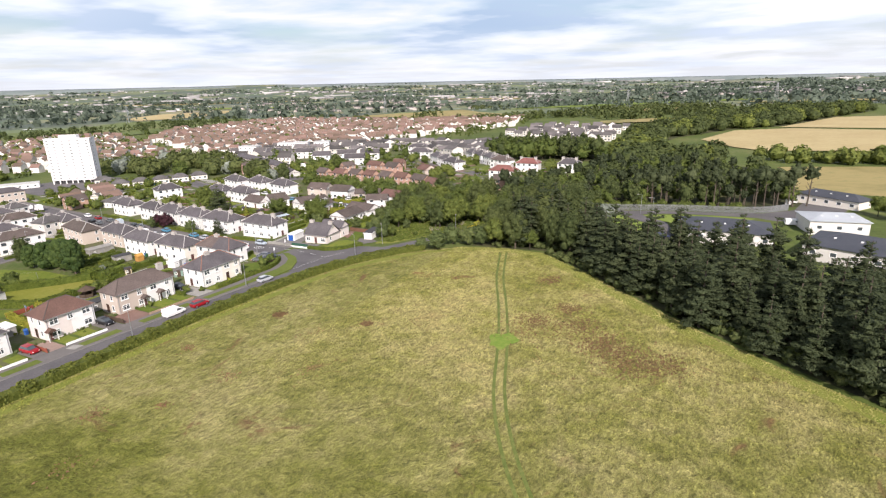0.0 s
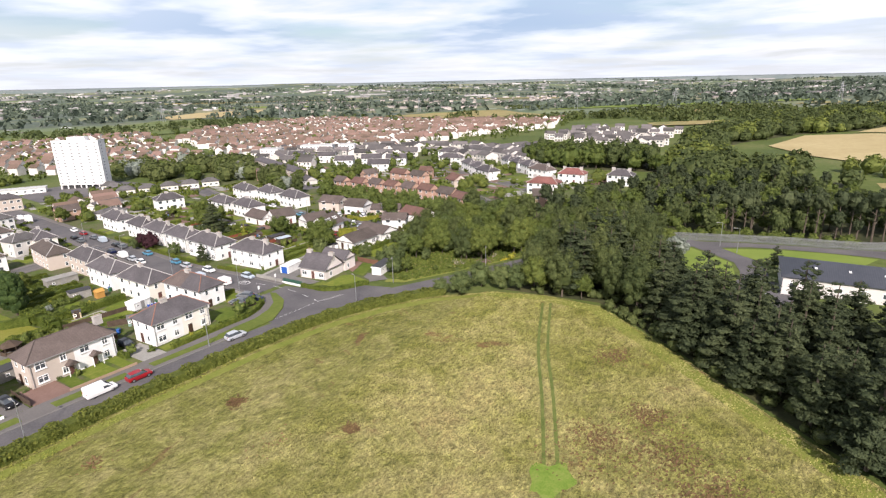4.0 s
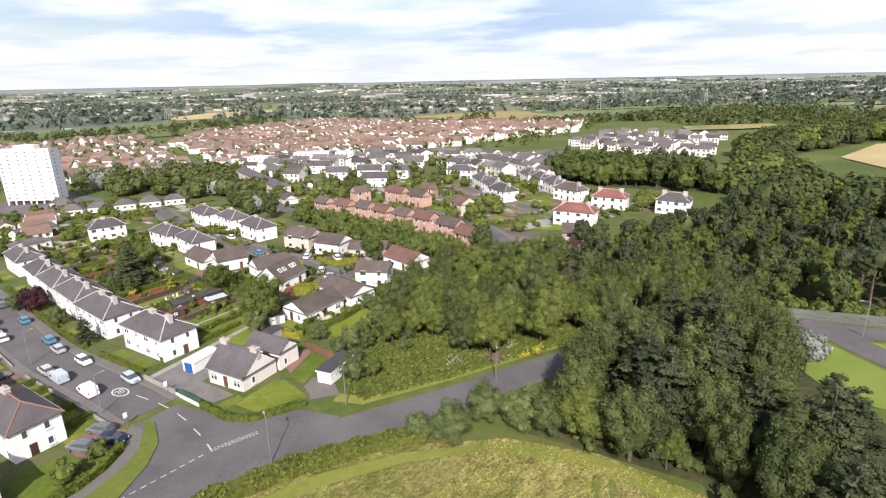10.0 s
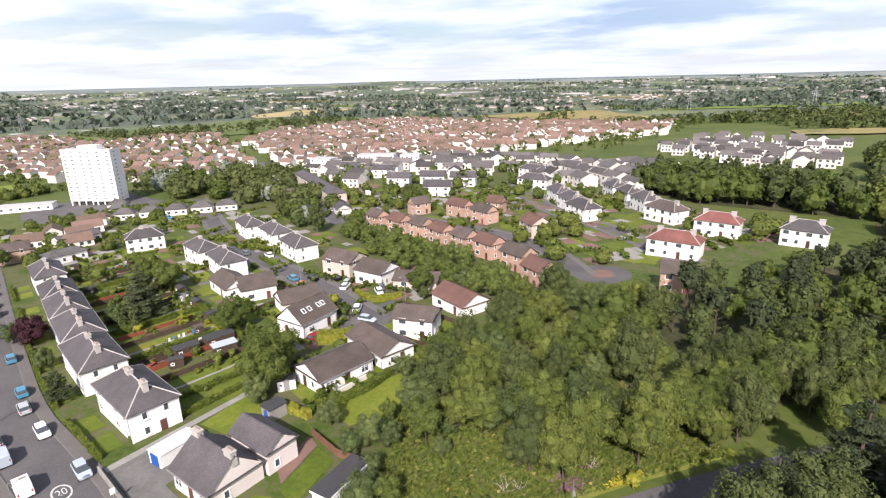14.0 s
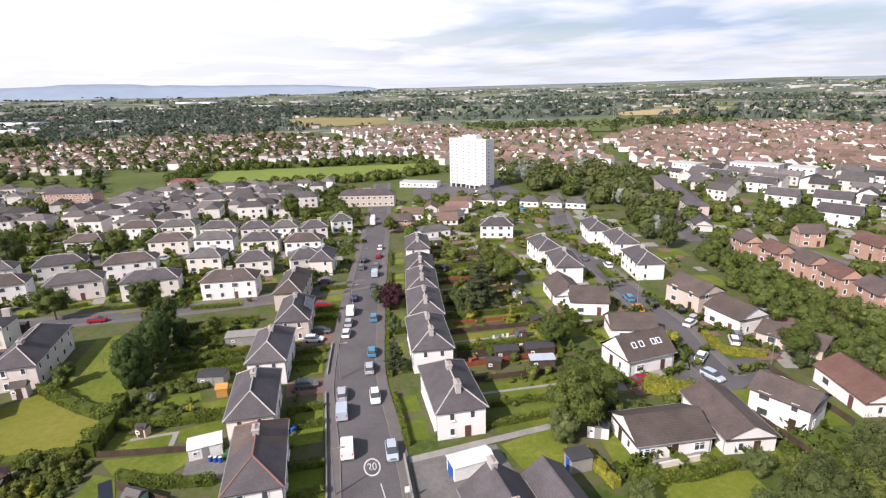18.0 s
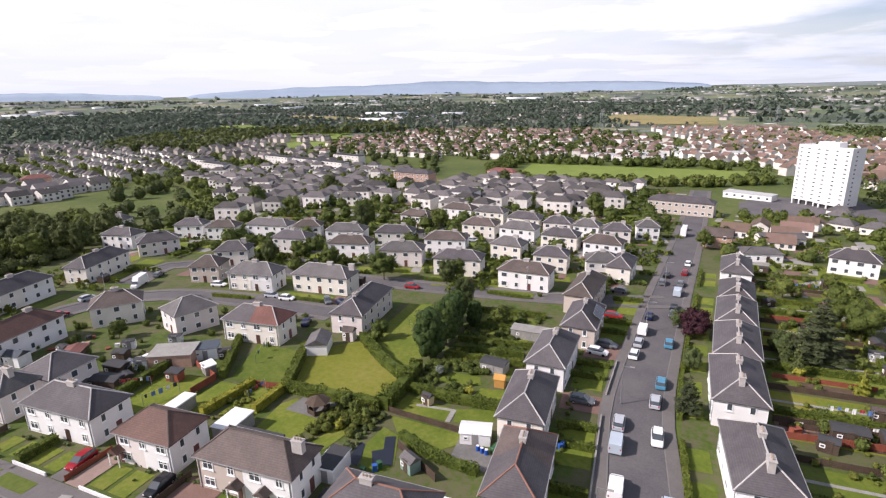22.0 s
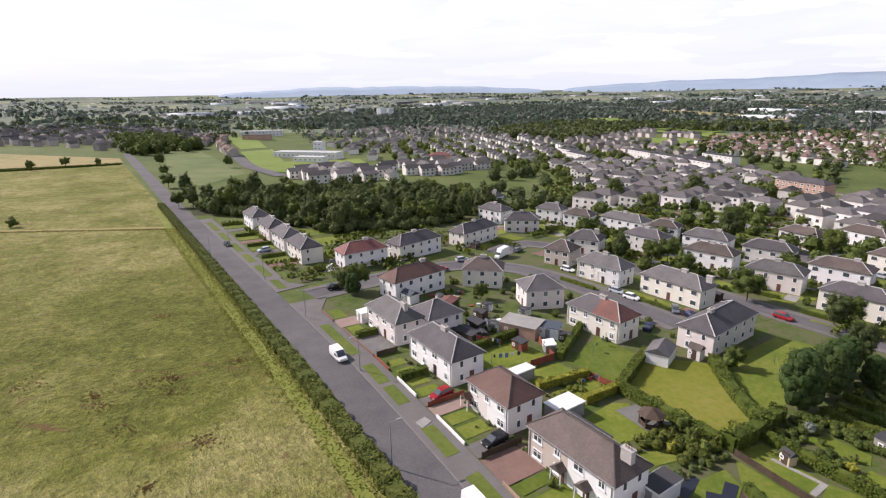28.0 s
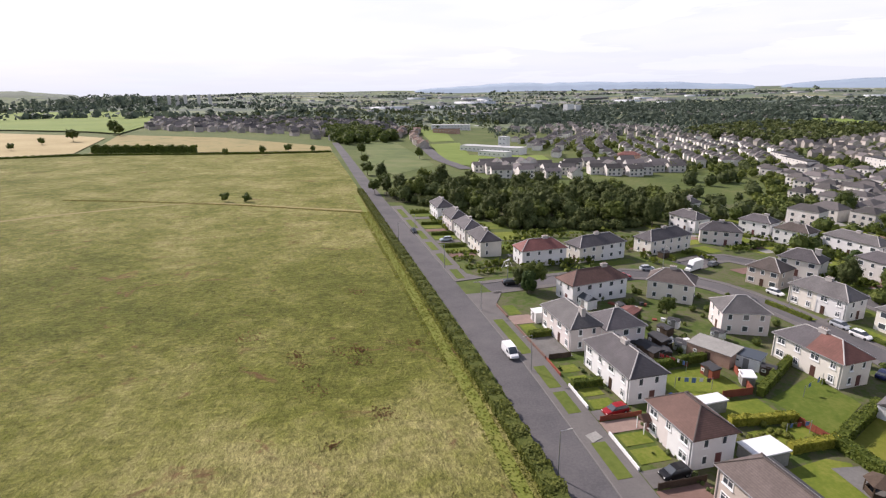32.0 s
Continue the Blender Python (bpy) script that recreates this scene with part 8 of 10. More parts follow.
for x, y, s, k in ((-241.8, 229.6, 1.0, "oak"), (-218, 222.9, 0.95, "darktree"), (-251.8, 231, 0.95, "darktree"), (-231, 224, 0.7, "willow"), (-217.6, 270.6, 0.9, "oak"), (-223, 276, 0.9, "darktree"), (-212, 276, 0.7, "oak"), (-207, 233.2, 0.8, "oak"), (-141.9, 197.8, 0.75, "oak"), (-138.5, 195.8, 0.45, "willow"), (-133.4, 204.4, 0.8, "willow"), (-153.2, 195.6, 0.4, "cypress"), (-116.2, 166.8, 0.5, "willow"), (-117.6, 170.6, 0.35, "goldtree"), (-194.4, 126.6, 0.6, "willow")):
    tree(k, x, y, s, "garden trees")
tree("silver", -156.6, 84.3, 0.26, "garden trees")
# gardens behind the south side of the street
for x in (-164.5, -172.5, -181, -190):
    clipped((x, 82.5), (x - 0.6, 98.0), 0.9, 1.4)
hedge([(-149.9, 80.8), (-148.9, 89.4), (-148.8, 97.6)], 1.3, 1.7, "clipped green hedge between gardens", dens=28, size=0.19, seed=54)
hedge([(-137.0, 85.4), (-134.1, 90.4), (-133.2, 93.6), (-132.4, 98.4)], 1.3, 1.2, "clipped green hedge between gardens", dens=28, size=0.19, seed=55)
hedge([(-167.6, 83.4), (-168.2, 90.6), (-168.7, 97.2)], 1.4, 1.6, "clipped green hedge between gardens", dens=28, size=0.19, seed=56)
fence((-142.5, 80.8), (-140.6, 94.0), 1.1)
fence((-134.4, 86.0), (-129.2, 93.6), 1.4)
drape("path", [(-145.6, 84.0), (-146.3, 84.0), (-146.6, 90.8), (-142.8, 90.9), (-142.8, 90.1), (-145.9, 90.0)], slab_mat, 0.115, "narrow paved garden path", "path")
for x0, x1, y0 in ((-163.6, -159.6, 94), (-171.6, -169.4, 86), (-180, -173.6, 86), (-189, -182, 84)):
    lawn(rect(x0, y0, x1, 96.5), "narrow mown back lawn")
for k, (poly, n, sz) in enumerate((([(-150.6, 81), (-162, 81), (-164, 95), (-159, 92), (-158.8, 85.4), (-154.4, 83.2), (-154, 91), (-150.4, 90)], 130, 1.0), ([(-130.3, 70.5), (-138.2, 72.0), (-142.2, 71.8), (-142.2, 79.2), (-138.6, 81.3), (-133.9, 78.4), (-137.2, 75.4), (-130.7, 72.6)], 80, 1.1),
                                   ([(-129.6, 80.2), (-133.8, 80.0), (-138.4, 81.4), (-141.6, 80.4), (-138, 78.6), (-131, 78)], 26, 0.8), ([(-165.4, 83), (-190, 82), (-190, 97), (-166, 96)], 110, 1.0), ([(-128.8, 47), (-142, 46.6), (-142, 47.6), (-130.6, 48.6), (-130.6, 53.4), (-142, 54.6), (-142.6, 60), (-129, 60)], 46, 0.8),
                                   ([(-118.2, 31), (-119.4, 31), (-119.4, 79), (-118.2, 79)], 44, 0.55), ([(-124.8, 106.8), (-190, 107.6), (-190, 108.8), (-124.8, 108)], 44, 0.6), ([(-136, 138), (-250, 150), (-250, 166), (-136, 158)], 110, 0.9))):
    far_trees("garden_planting", poly, n, sz, "flowering shrubs and perennials in garden beds", 210 + k, (leaf_mid, wild_hedge, leaf_light)[k % 3], q=60, leaf=0.16)
shed(-178.5, 96.5, 86, 7.5, 2.8, 2.1, slab_mat, slab_mat, "long grey concrete garage", 0.2, "garage")
shed(-161.6, 93.2, 80, 4.6, 3, 2.1, slab_mat, felt_mat, "grey garden shed with felt roof", 0.3)
shed(-156.5, 95.5, 90, 1.8, 1.6, 1.7, plain("orange_timber", (0.42, 0.22, 0.06), 0.8), plain("orange_roof", (0.50, 0.27, 0.07), 0.8), "small orange timber playhouse", 0.7, "playhouse", False)
shed(-139.9, 96.0, 100, 4.4, 3.0, 2.0, sheet_mat, sheet_mat, "white metal garden store with curved white roof", 0.5)
for x, y in ((-137.4, 97.0), (-137.1, 97.7), (-136.9, 98.4)):
    ob = thing("barrel", x, y, 0, "blue plastic water barrel beside the store", "barrel", "water barrels")
    bm = bmesh.new()
    bmesh.ops.create_cone(bm, cap_ends=True, segments=12, radius1=0.29, radius2=0.29, depth=0.9, matrix=Matrix.Translation((0, 0, 0.45)))
    part("body", bevelled(bm, 0.04), plain("blue_plastic", (0.02, 0.08, 0.33), 0.4), ob)
    part("lid", box_bm((-0.2, -0.2, 0.9, 0.2, 0.2, 0.93)), sheet_mat, ob)
drape("paved_yard", [(-134.4, 93.8), (-139.6, 93.6), (-136.6, 99.4), (-133.0, 99.2)], yard_mat, 0.12, "paved yard with clutter beside the store", "yard")
shed(-130.5, 89.6, 60, 2.2, 1.8, 1.8, plain("green_timber", (0.22, 0.32, 0.28), 0.7), roof_mats["grey"], "pale green timber summerhouse on a lawn", 0.7, "summerhouse")
shed(-146.9, 85.7, 70, 1.5, 1.3, 1.6, plain("pale_timber", (0.5, 0.42, 0.28), 0.8), felt_mat, "small pale timber garden shed", 0.6)
shed(-123.2, 97.6, 90, 3.0, 2.4, 2.0, frame_mat, sheet_mat, "white slatted pergola beside the house", 0.12, "pergola")
for poly in ([(-132.3, 82.8), (-133.3, 84.2), (-136.1, 83.1), (-136.7, 84.6), (-130.3, 87.0), (-129.8, 84.2)], [(-129.4, 80.4), (-133.8, 80.3), (-133.5, 81.2), (-131.0, 81.9), (-128.6, 82.4)]):
    drape("membrane", poly, membrane_mat, 0.13, "black weed membrane laid on a flower bed", "ground cover")
for k in range(24):
    bush(-151 - 36 * rng.random(), 82 + 11 * rng.random(), 0.3 + 0.35 * rng.random(), "goldbush" if rng.random() < 0.3 else "bush")
for x, y, sz, kd in ((-162.8, 87.1, 0.6, "goldbush"), (-152.3, 91.4, 0.6, "goldbush"), (-152.7, 81.9, 0.6, "goldbush"), (-135.6, 75.6, 0.7, "goldbush"), (-140.6, 75.6, 1.0, "bush"), (-139.4, 78.4, 0.9, "bush"), (-141.6, 73.4, 1.1, "bush"), (-136.4, 73.4, 0.6, "bush"), (-166.6, 66.2, 1.2, "bush")):
    bush(x, y, sz, kd)
# front gardens on the south side of the street
for x0, x1, kind in ((-126, -121.5, "l"), (-132, -127, "l"), (-142, -138, "l"), (-147, -143, "l"), (-158, -152.5, "d"), (-164, -160, "l"), (-169, -165, "l"), (-180, -173, "d"), (-186, -182, "l"), (-192, -187, "l"), (-208, -199, "l")):
    y0, y1 = 107.2 + max(0, (-165 - x0)) * 0.12, 112.4 + max(0, (-165 - x0)) * 0.15
    if kind == "l":
        lawn(rect(x0, y0, x1, y1), "small mown front lawn")
        clipped((x0 - 0.5, y0 - 0.5), (x0 - 0.5, y1 + 0.2), 0.8, 1.2)
    else:
        drape("driveway", rect(x0, y0 - 1, x1, y1 + 0.5), drive_mat, 0.12, "red paved driveway", "driveway")
low_wall((-121.5, 112.8), (-152, 112.9), 0.6, label="low garden wall along the street")
low_wall((-159, 113.2), (-172.5, 114.4), 0.6, label="low garden wall along the street")
solar_mat = plain("solar_cells", (0.02, 0.03, 0.06), 0.15)
for k, (x, y) in enumerate(((-184.6, 110.0), (-181.4, 109.9))):
    ob = thing("solar_panel", x, y, -4, "dark blue solar panel on the slate roof", "solar panel", "solar panels", 6.05)
    tilt = Matrix.Rotation(radians(-34), 4, "X")
    for nm, b, m in (("frame", (-1.45, -1.05, 0.0, 1.45, 1.05, 0.06), metal_mat), ("cell_sheet", (-1.38, -0.98, 0.06, 1.38, 0.98, 0.075), solar_mat)):
        o = part(nm, box_bm(b), m, ob)
        o.matrix_basis = tilt
# front and back gardens of the white row
for k, (cx, cy, ang, L) in enumerate(WHITE_ROW):
    yr = (124.6, 125.2, 127.0, 129.2, 131.4, 134.4)[k]
    tilt = math.tan(radians(ang))
    for d in (-4.1, 3.6):
        lawn([(cx + d - 2.6, yr + (d - 2.6) * tilt), (cx + d + 2.6, yr + (d + 2.6) * tilt), (cx + d + 2.6, cy - 4.6 + (d + 2.6) * tilt), (cx + d - 2.6, cy - 4.6 + (d - 2.6) * tilt)], "small mown front lawn")
    clipped((cx - 7.4, yr - 0.3 - 7.4 * tilt), (cx + 7.4, yr - 0.3 + 7.4 * tilt), 0.7, 1.0)
    for d in (-4.2, 4.2):
        lawn(rect(cx + d - 3.2 + rng.random(), cy + 6.5 + 8 * rng.random(), cx + d + 3.2 - 1.5 * rng.random(), cy + 21 + 7 * rng.random()), "long narrow back lawn")
    for d in (-8.4, 0):
        if rng.random() < 0.55:
            clipped((cx + d, cy + 5.4), (cx + d + 0.8, cy + 18 + 9 * rng.random()), 0.9, 0.9 + 0.5 * rng.random())
        else:
            fence((cx + d, cy + 5.6), (cx + d + 0.5, cy + 23), 1.1)
    if k == 1:
        fence((cx + 7.5, 137.8), (cx + 6.5, 157), 1.2, redfence_mat, "red stained timber board fence")
        fence((cx + 3.0, 137.8), (cx + 2.4, 157), 1.2)
        drape("paved_yard", rect(cx + 3, 138, cx + 7.4, 157), drive_mat, 0.13, "red gravel back yard with clutter", "yard")
        shed(cx + 5.4, 153.6, 85, 5.5, 3, 1.9, timber_mat, felt_mat, "dark corrugated garden shed", 0.3)
        shed(cx + 5.0, 147.0, 85, 4.5, 2.6, 1.9, timber_mat, felt_mat, "dark timber shed in the yard", 0.3)
        shed(cx - 2.4, 153.0, 85, 1.8, 1.5, 1.8, timber_mat, roof_mats["brown"], "small brown timber summerhouse on a lawn", 0.6)
    elif k not in (0,):
        shed(cx + rng.uniform(-5, 5), cy + 25 + rng.uniform(-4, 1), 90 * int(rng.integers(2)), 2.6, 1.9, 1.9, timber_mat, felt_mat, "timber garden shed on a back lawn", 0.5)
    lawn([(cx - 7.6, cy + 5.4 - 7.6 * tilt), (cx + 7.6, cy + 5.4 + 7.6 * tilt), (cx + 8.2, cy + 24), (cx - 6.8, cy + 25)], "strips of rough back-garden grass", sunny_lawn if k % 2 else verge_mat, 0.07)
    drape("path", [(cx - 4.4, cy + 5), (cx - 3.7, cy + 5), (cx - 3.2, cy + 24), (cx - 3.9, cy + 24)], slab_mat, 0.125, "narrow concrete garden path", "path")
    if k > 0:
        drape("soil_bed", [(cx + 4.6, cy + 9), (cx + 7.2, cy + 9), (cx + 7.6, cy + 19), (cx + 5.0, cy + 19)], soil_mat, 0.13, "dug brown vegetable bed", "ground cover")
        clipped((cx - 7.6, cy + 25.2), (cx + 7.4, cy + 24.4), 1.0, 1.5)
        fence((cx + 4.0, cy + 5.6), (cx + 4.5, cy + 21), 1.0, None if k % 2 else redfence_mat)
    for j in range(4):
        bush(cx + rng.uniform(-8, 8), cy + 7 + 20 * rng.random(), 0.4 + 0.8 * rng.random(), "goldbush" if rng.random() < 0.2 else "bush")
    if k > 2:
        tree("oak" if k % 2 else "willow", cx + rng.uniform(-7, 7), cy + 17 + 10 * rng.random(), 0.4 + 0.25 * rng.random(), "garden trees")
shed(-151.4, 152.0, 80, 4.4, 2.0, 2.0, timber_mat, plain("blue_sheet", (0.42, 0.48, 0.53), 0.5), "open shed with pale blue sheet roof", 0.15)
# corner cottage plot
drape("paved_yard", [(-131, 124.2), (-121, 124), (-113, 124.6), (-112, 128), (-121, 128), (-121.4, 137.6), (-131, 136.6)], yard_mat, 0.11, "cracked grey concrete yard", "yard")
lawn([(-111.8, 124.8), (-109.4, 124.4), (-109.2, 128), (-111.4, 128.4)], "small front lawn")
lawn([(-109.4, 126.2), (-104.4, 126.4), (-100.8, 133.6), (-108.0, 135.4), (-110, 134.2)], "sunny mown corner lawn")
lawn([(-108.6, 136.8), (-104.4, 136), (-107.4, 144.5), (-111.4, 144.9)], "dry mown strip of lawn")
lawn([(-130.7, 137.3), (-133, 146), (-128.3, 146.4), (-124.8, 144), (-124.8, 138.4)], "green back lawn")
hedge([(-113.6, 123.2), (-106.2, 123.0), (-103, 124.9), (-99, 131.6)], 0.8, 1.0, "low clipped dark hedge round the corner lawn", dens=16, size=0.25, seed=61)
low_wall((-131, 123.4), (-121, 123.2), 1.0, label="rendered yard wall along the street")
low_wall((-120.8, 123.2), (-113.8, 123.0), 0.5, frame_mat, "low white boundary wall with green screen")
fence((-120.6, 123.5), (-113.8, 123.3), 1.3, plain("green_screen", (0.03, 0.085, 0.06), 0.8), "dark green garden screen along the pavement")
blue_mat = plain("blue_door", (0.02, 0.09, 0.36), 0.5)
ob = shed(-126.4, 131.6, 98, 5.6, 2.8, 2.2, frame_mat, sheet_mat, "white garage with low white roof and a blue door", 0.45, "garage", False)
door(ob, -2.8, 0, 270, 1.9, 1.95, blue_mat, 0.02)
ob = shed(-123.4, 145.6, 92, 3.0, 2.2, 2.2, slab_mat, felt_mat, "grey block shed with a blue door", 0.12, "shed", False)
door(ob, -1.5, 0, 270, 0.9, 1.9, blue_mat, 0.02)
shed(-101.9, 141.6, 100, 7.4, 2.7, 2.2, wall_mats["white"], felt_mat, "white garage with dark flat roof", 0.15, "garage")
drape("driveway", [(-99.6, 133.0), (-96.4, 136.6), (-99.4, 138.6), (-104.6, 138.6), (-103.6, 135.4), (-100.8, 134.2)], pave_mat, 0.12, "grey concrete driveway", "driveway")
fence((-107.6, 145.4), (-114.6, 146.2), 1.3, brown_fence, "red-brown timber fence round the garden")
fence((-103.4, 146.4), (-107.6, 145.4), 1.3, brown_fence, "red-brown timber fence round the garden")
drape("soil_bed", [(-111.6, 138.6), (-109, 137.4), (-112, 145.2), (-114.6, 145.8), (-113.6, 142.4)], drive_mat, 0.115, "bare reddish soil beside the lawn", "ground cover")
tree("willow", -97.6, 141.6, 0.62), tree("oak", -95.4, 143.4, 0.4)
clipped((-134.6, 128.6), (-136, 147), 0.9, 1.0)
drape("path", [(-131.2, 123.8), (-129.8, 123.8), (-132.6, 147), (-134, 147)], slab_mat, 0.13, "concrete path", "path")
# bungalow plots
lawn([(-143.5, 160), (-139, 160), (-138.6, 172), (-143, 173)], "green bungalow lawn")
clipped((-139.4, 165.6), (-134.4, 170.6), 2.4, 2.4, True)
clipped((-125.8, 147.5), (-118.4, 148.5), 1.2, 1.3, True)
hedge([(-155.6, 189.0), (-151.9, 188.0), (-147.6, 187.4), (-145.6, 189.6), (-144.2, 193.6)], 1.1, 1.3, "clipped hedge round the turning head", leaf_gold, 22, 0.2, 62)
lawn([(-150.2, 176.6), (-146.8, 174.6), (-144.4, 176.0), (-146.6, 178.6), (-149.6, 178.6)], "wedge of mown lawn beside the turning head")
lawn([(-131.6, 152), (-121.4, 150.4), (-118.6, 153.6), (-120.6, 166), (-131.4, 165)], "sunny mown lawn round the bungalow")
lawn([(-119.4, 151.4), (-112.0, 151.0), (-109.4, 157), (-112.4, 166), (-117.2, 166.6)], "mown green lawn beside the scrub")
hedge([(-119.6, 150.6), (-117.6, 158.4), (-118.4, 165.6)], 1.2, 1.3, "clipped hedge before the bungalow", dens=26, size=0.2, seed=64)
low_wall((-122.2, 155.0), (-120.4, 155.6), 1.0), low_wall((-120.4, 155.6), (-120.6, 163.0), 1.0, wall_mats["cream"], "pale terrace wall before the bungalow")
drape("terrace", rect(-121.9, 155.4, -120.6, 163.2), slab_mat, 0.35, "paved terrace before the bungalow", "terrace", thick=0.5)
drape("paved_yard", [(-266, 292), (-256, 268), (-240, 274), (-244, 288), (-258, 300)], road_mat, 0.12, "asphalt yard behind the terrace", "yard")
lawn([(-253.8, 271.7), (-238.1, 267.7), (-226, 254), (-230, 249), (-244, 259)], "bright green grass beside the yard")
shed(-129.5, 151.7, 60, 3, 2.2, 2.0, wall_mats["white"], felt_mat, "white garden shed under the trees", 0.3)

CLOTH = [plain("cloth_" + k, c, 0.9) for k, c in (("white", (0.7, 0.7, 0.69)), ("blue", (0.12, 0.2, 0.4)), ("red", (0.4, 0.06, 0.06)), ("dark", (0.05, 0.05, 0.06)))]


def washing_line(x, y, ang, L=6.0, clothes=5):
    ob = thing("washing_line", x, y, ang, "washing line with clothes between two posts", "washing line")
    for u in (0, L):
        part("post", box_bm((u - 0.04, -0.04, -0.3, u + 0.04, 0.04, 2.1)), metal_mat, ob)
    part("line", box_bm((0, -0.01, 1.98, L, 0.01, 2.0)), metal_mat, ob)
    for k in range(clothes):
        u, w, h = (k + 0.5) * L / clothes, rng.uniform(0.35, 0.8), rng.uniform(0.5, 1.0)
        n = 5
        v = [(u + w * (i / n - 0.5), 0.07 * math.sin(i * 2.1 + k) * t, 1.98 - h * t) for t in (0, 0.5, 1) for i in range(n + 1)]
        v += [(a, b + 0.012, c) for a, b, c in v]
        m = 3 * (n + 1)
        f = [(r * (n + 1) + i, r * (n + 1) + i + 1, (r + 1) * (n + 1) + i + 1, (r + 1) * (n + 1) + i) for r in (0, 1) for i in range(n)]
        f += [tuple(m + i for i in q[::-1]) for q in f]
        part_mesh("laundry", v, f, CLOTH[int(rng.integers(4))], ob)


washing_line(-131, 41.5, 160), washing_line(-138, 57, 175, 4, 3), washing_line(-150, 49, 200, 7, 2), washing_line(-158, 147, 95, 7, 5), washing_line(-163.5, 146, 92, 6, 6), washing_line(-198, 150, 90, 6, 5), washing_line(-231, 156, 90, 6, 4), washing_line(-134, 33, 120, 5, 5), washing_line(-176, 70, 30, 7, 0)
for x, y, s, m, lb in ((-136.2, 31.8, 2.2, timber_mat, "dark timber shed in the yard"), (-131.5, 26.5, 2.6, slab_mat, "grey block shed in the yard"), (-141.6, 29.6, 2.4, sheet_mat, "pale metal shed in the yard"), (-143, 22.6, 2.6, timber_mat, "brown timber shed in the yard"), (-147.4, 19.6, 2.2, wall_mats["white"], "small white shed in the yard"), (-136.8, 17.4, 2.4, timber_mat, "low timber shed in the yard"), (-141, 9.4, 2.2, slab_mat, "grey block shed in the yard"), (-152.6, 26.6, 2.4, sheet_mat, "pale metal shed in the yard"), (-150.2, 41.6, 2.2, timber_mat, "dark timber shed in the yard"),
                       (-153.5, 143.5, 2.4, timber_mat, "dark timber shed in the yard"), (-170.5, 158.6, 2.6, timber_mat, "brown timber shed on the lawn"), (-201, 141.5, 2.2, wall_mats["white"], "small white shed in the yard"), (-215.5, 147.5, 2.4, timber_mat, "dark timber shed in the yard"), (-188.8, 160.5, 2.2, sheet_mat, "pale metal shed in the yard"), (-232.5, 146, 2.4, redfence_mat, "red timber shed in the yard"), (-246, 152, 2.2, timber_mat, "dark timber shed in the yard")):
    shed(x, y, rng.uniform(70, 130), s, s * 0.8, 1.8, m, felt_mat, lb, 0.35)
CLUTTER = [timber_mat, slab_mat, sheet_mat, redfence_mat, felt_mat, tan_stone]
for k in range(44):
    x, y = (rng.uniform(-146, -129), rng.uniform(24, 36)) if k < 22 else (rng.uniform(-150, -136), rng.uniform(3, 20)) if k < 34 else (rng.uniform(-160, -153), rng.uniform(139, 157))
    w, d, h = rng.uniform(0.4, 1.6), rng.uniform(0.4, 1.0), rng.uniform(0.25, 0.9)
    bm = box_bm((-w / 2, -d / 2, 0, w / 2, d / 2, h), (-w / 2 - 0.05, -d / 2 - 0.05, h, w / 2 + 0.05, d / 2 + 0.05, h + 0.06))
    ob = thing("crate", x, y, rng.uniform(0, 180), "weathered storage box in a cluttered yard", "crate", "yard clutter")
    part("body", bm, CLUTTER[int(rng.integers(6))], ob)
BIN_MATS = [plain("bin_" + k, c, 0.5) for k, c in (("blue", (0.03, 0.10, 0.35)), ("green", (0.03, 0.10, 0.04)), ("brown", (0.09, 0.05, 0.03)))]


def bin_at(x, y):
    k = int(rng.integers(3))
    ob = thing("wheelie_bin", x, y, rng.uniform(0, 360), ("blue", "green", "brown")[k] + " plastic wheelie bin beside a house", "bin", "wheelie bins")
    part("body", bevelled(box_bm((-0.28, -0.33, 0.05, 0.28, 0.33, 1.0)), 0.04), BIN_MATS[k], ob)
    part("lid", bevelled(box_bm((-0.31, -0.37, 1.0, 0.31, 0.36, 1.08)), 0.02), BIN_MATS[k], ob)


for x, y in ((-127.4, 63.4), (-127.6, 50.6), (-128, 44.6), (-128.2, 31.4), (-134.6, 131.4), (-134.9, 134.6), (-149.8, 137.6), (-151.4, 138), (-167, 137.9), (-137.6, 99.2), (-141.4, 108), (-158.6, 99.2), (-126.8, 83.6), (-128.6, 85.2), (-186, 139), (-119.2, 142.6)):
    bin_at(x, y)
    bin_at(x - 0.8, y + 0.3)

# drives on the bungalow street
for x, y, w, d, a in ((-139.5, 166.5, 4, 7, 0), (-160, 181.2, 5, 4, 4), (-175, 182.4, 6, 5, -8), (-187, 180.5, 5, 6, -8), (-145, 193.8, 5, 5, -10), (-157, 190.6, 5, 4, -10), (-171, 191.6, 5, 3, -14), (-131.5, 187.4, 6, 6, -10), (-127, 175, 4, 5, 0)):
    c, s = math.cos(radians(a)), math.sin(radians(a))
    drape("driveway", [(x + u * w / 2 * c - v * d / 2 * s, y + u * w / 2 * s + v * d / 2 * c) for u, v in ((-1, -1), (1, -1), (1, 1), (-1, 1))], (pave_mat, drive_mat, slab_mat)[int(abs(x)) % 3], 0.125, "paved driveway before a bungalow", "driveway")
for pq in (((-133.6, 176.2), (-118, 176.6)), ((-153.6, 172.6), (-153.2, 162)), ((-166.4, 180.4), (-166, 166)), ((-152.6, 205.6), (-138.4, 206.4)), ((-139.6, 190), (-122, 188.4))):
    fence(*pq, 1.2)
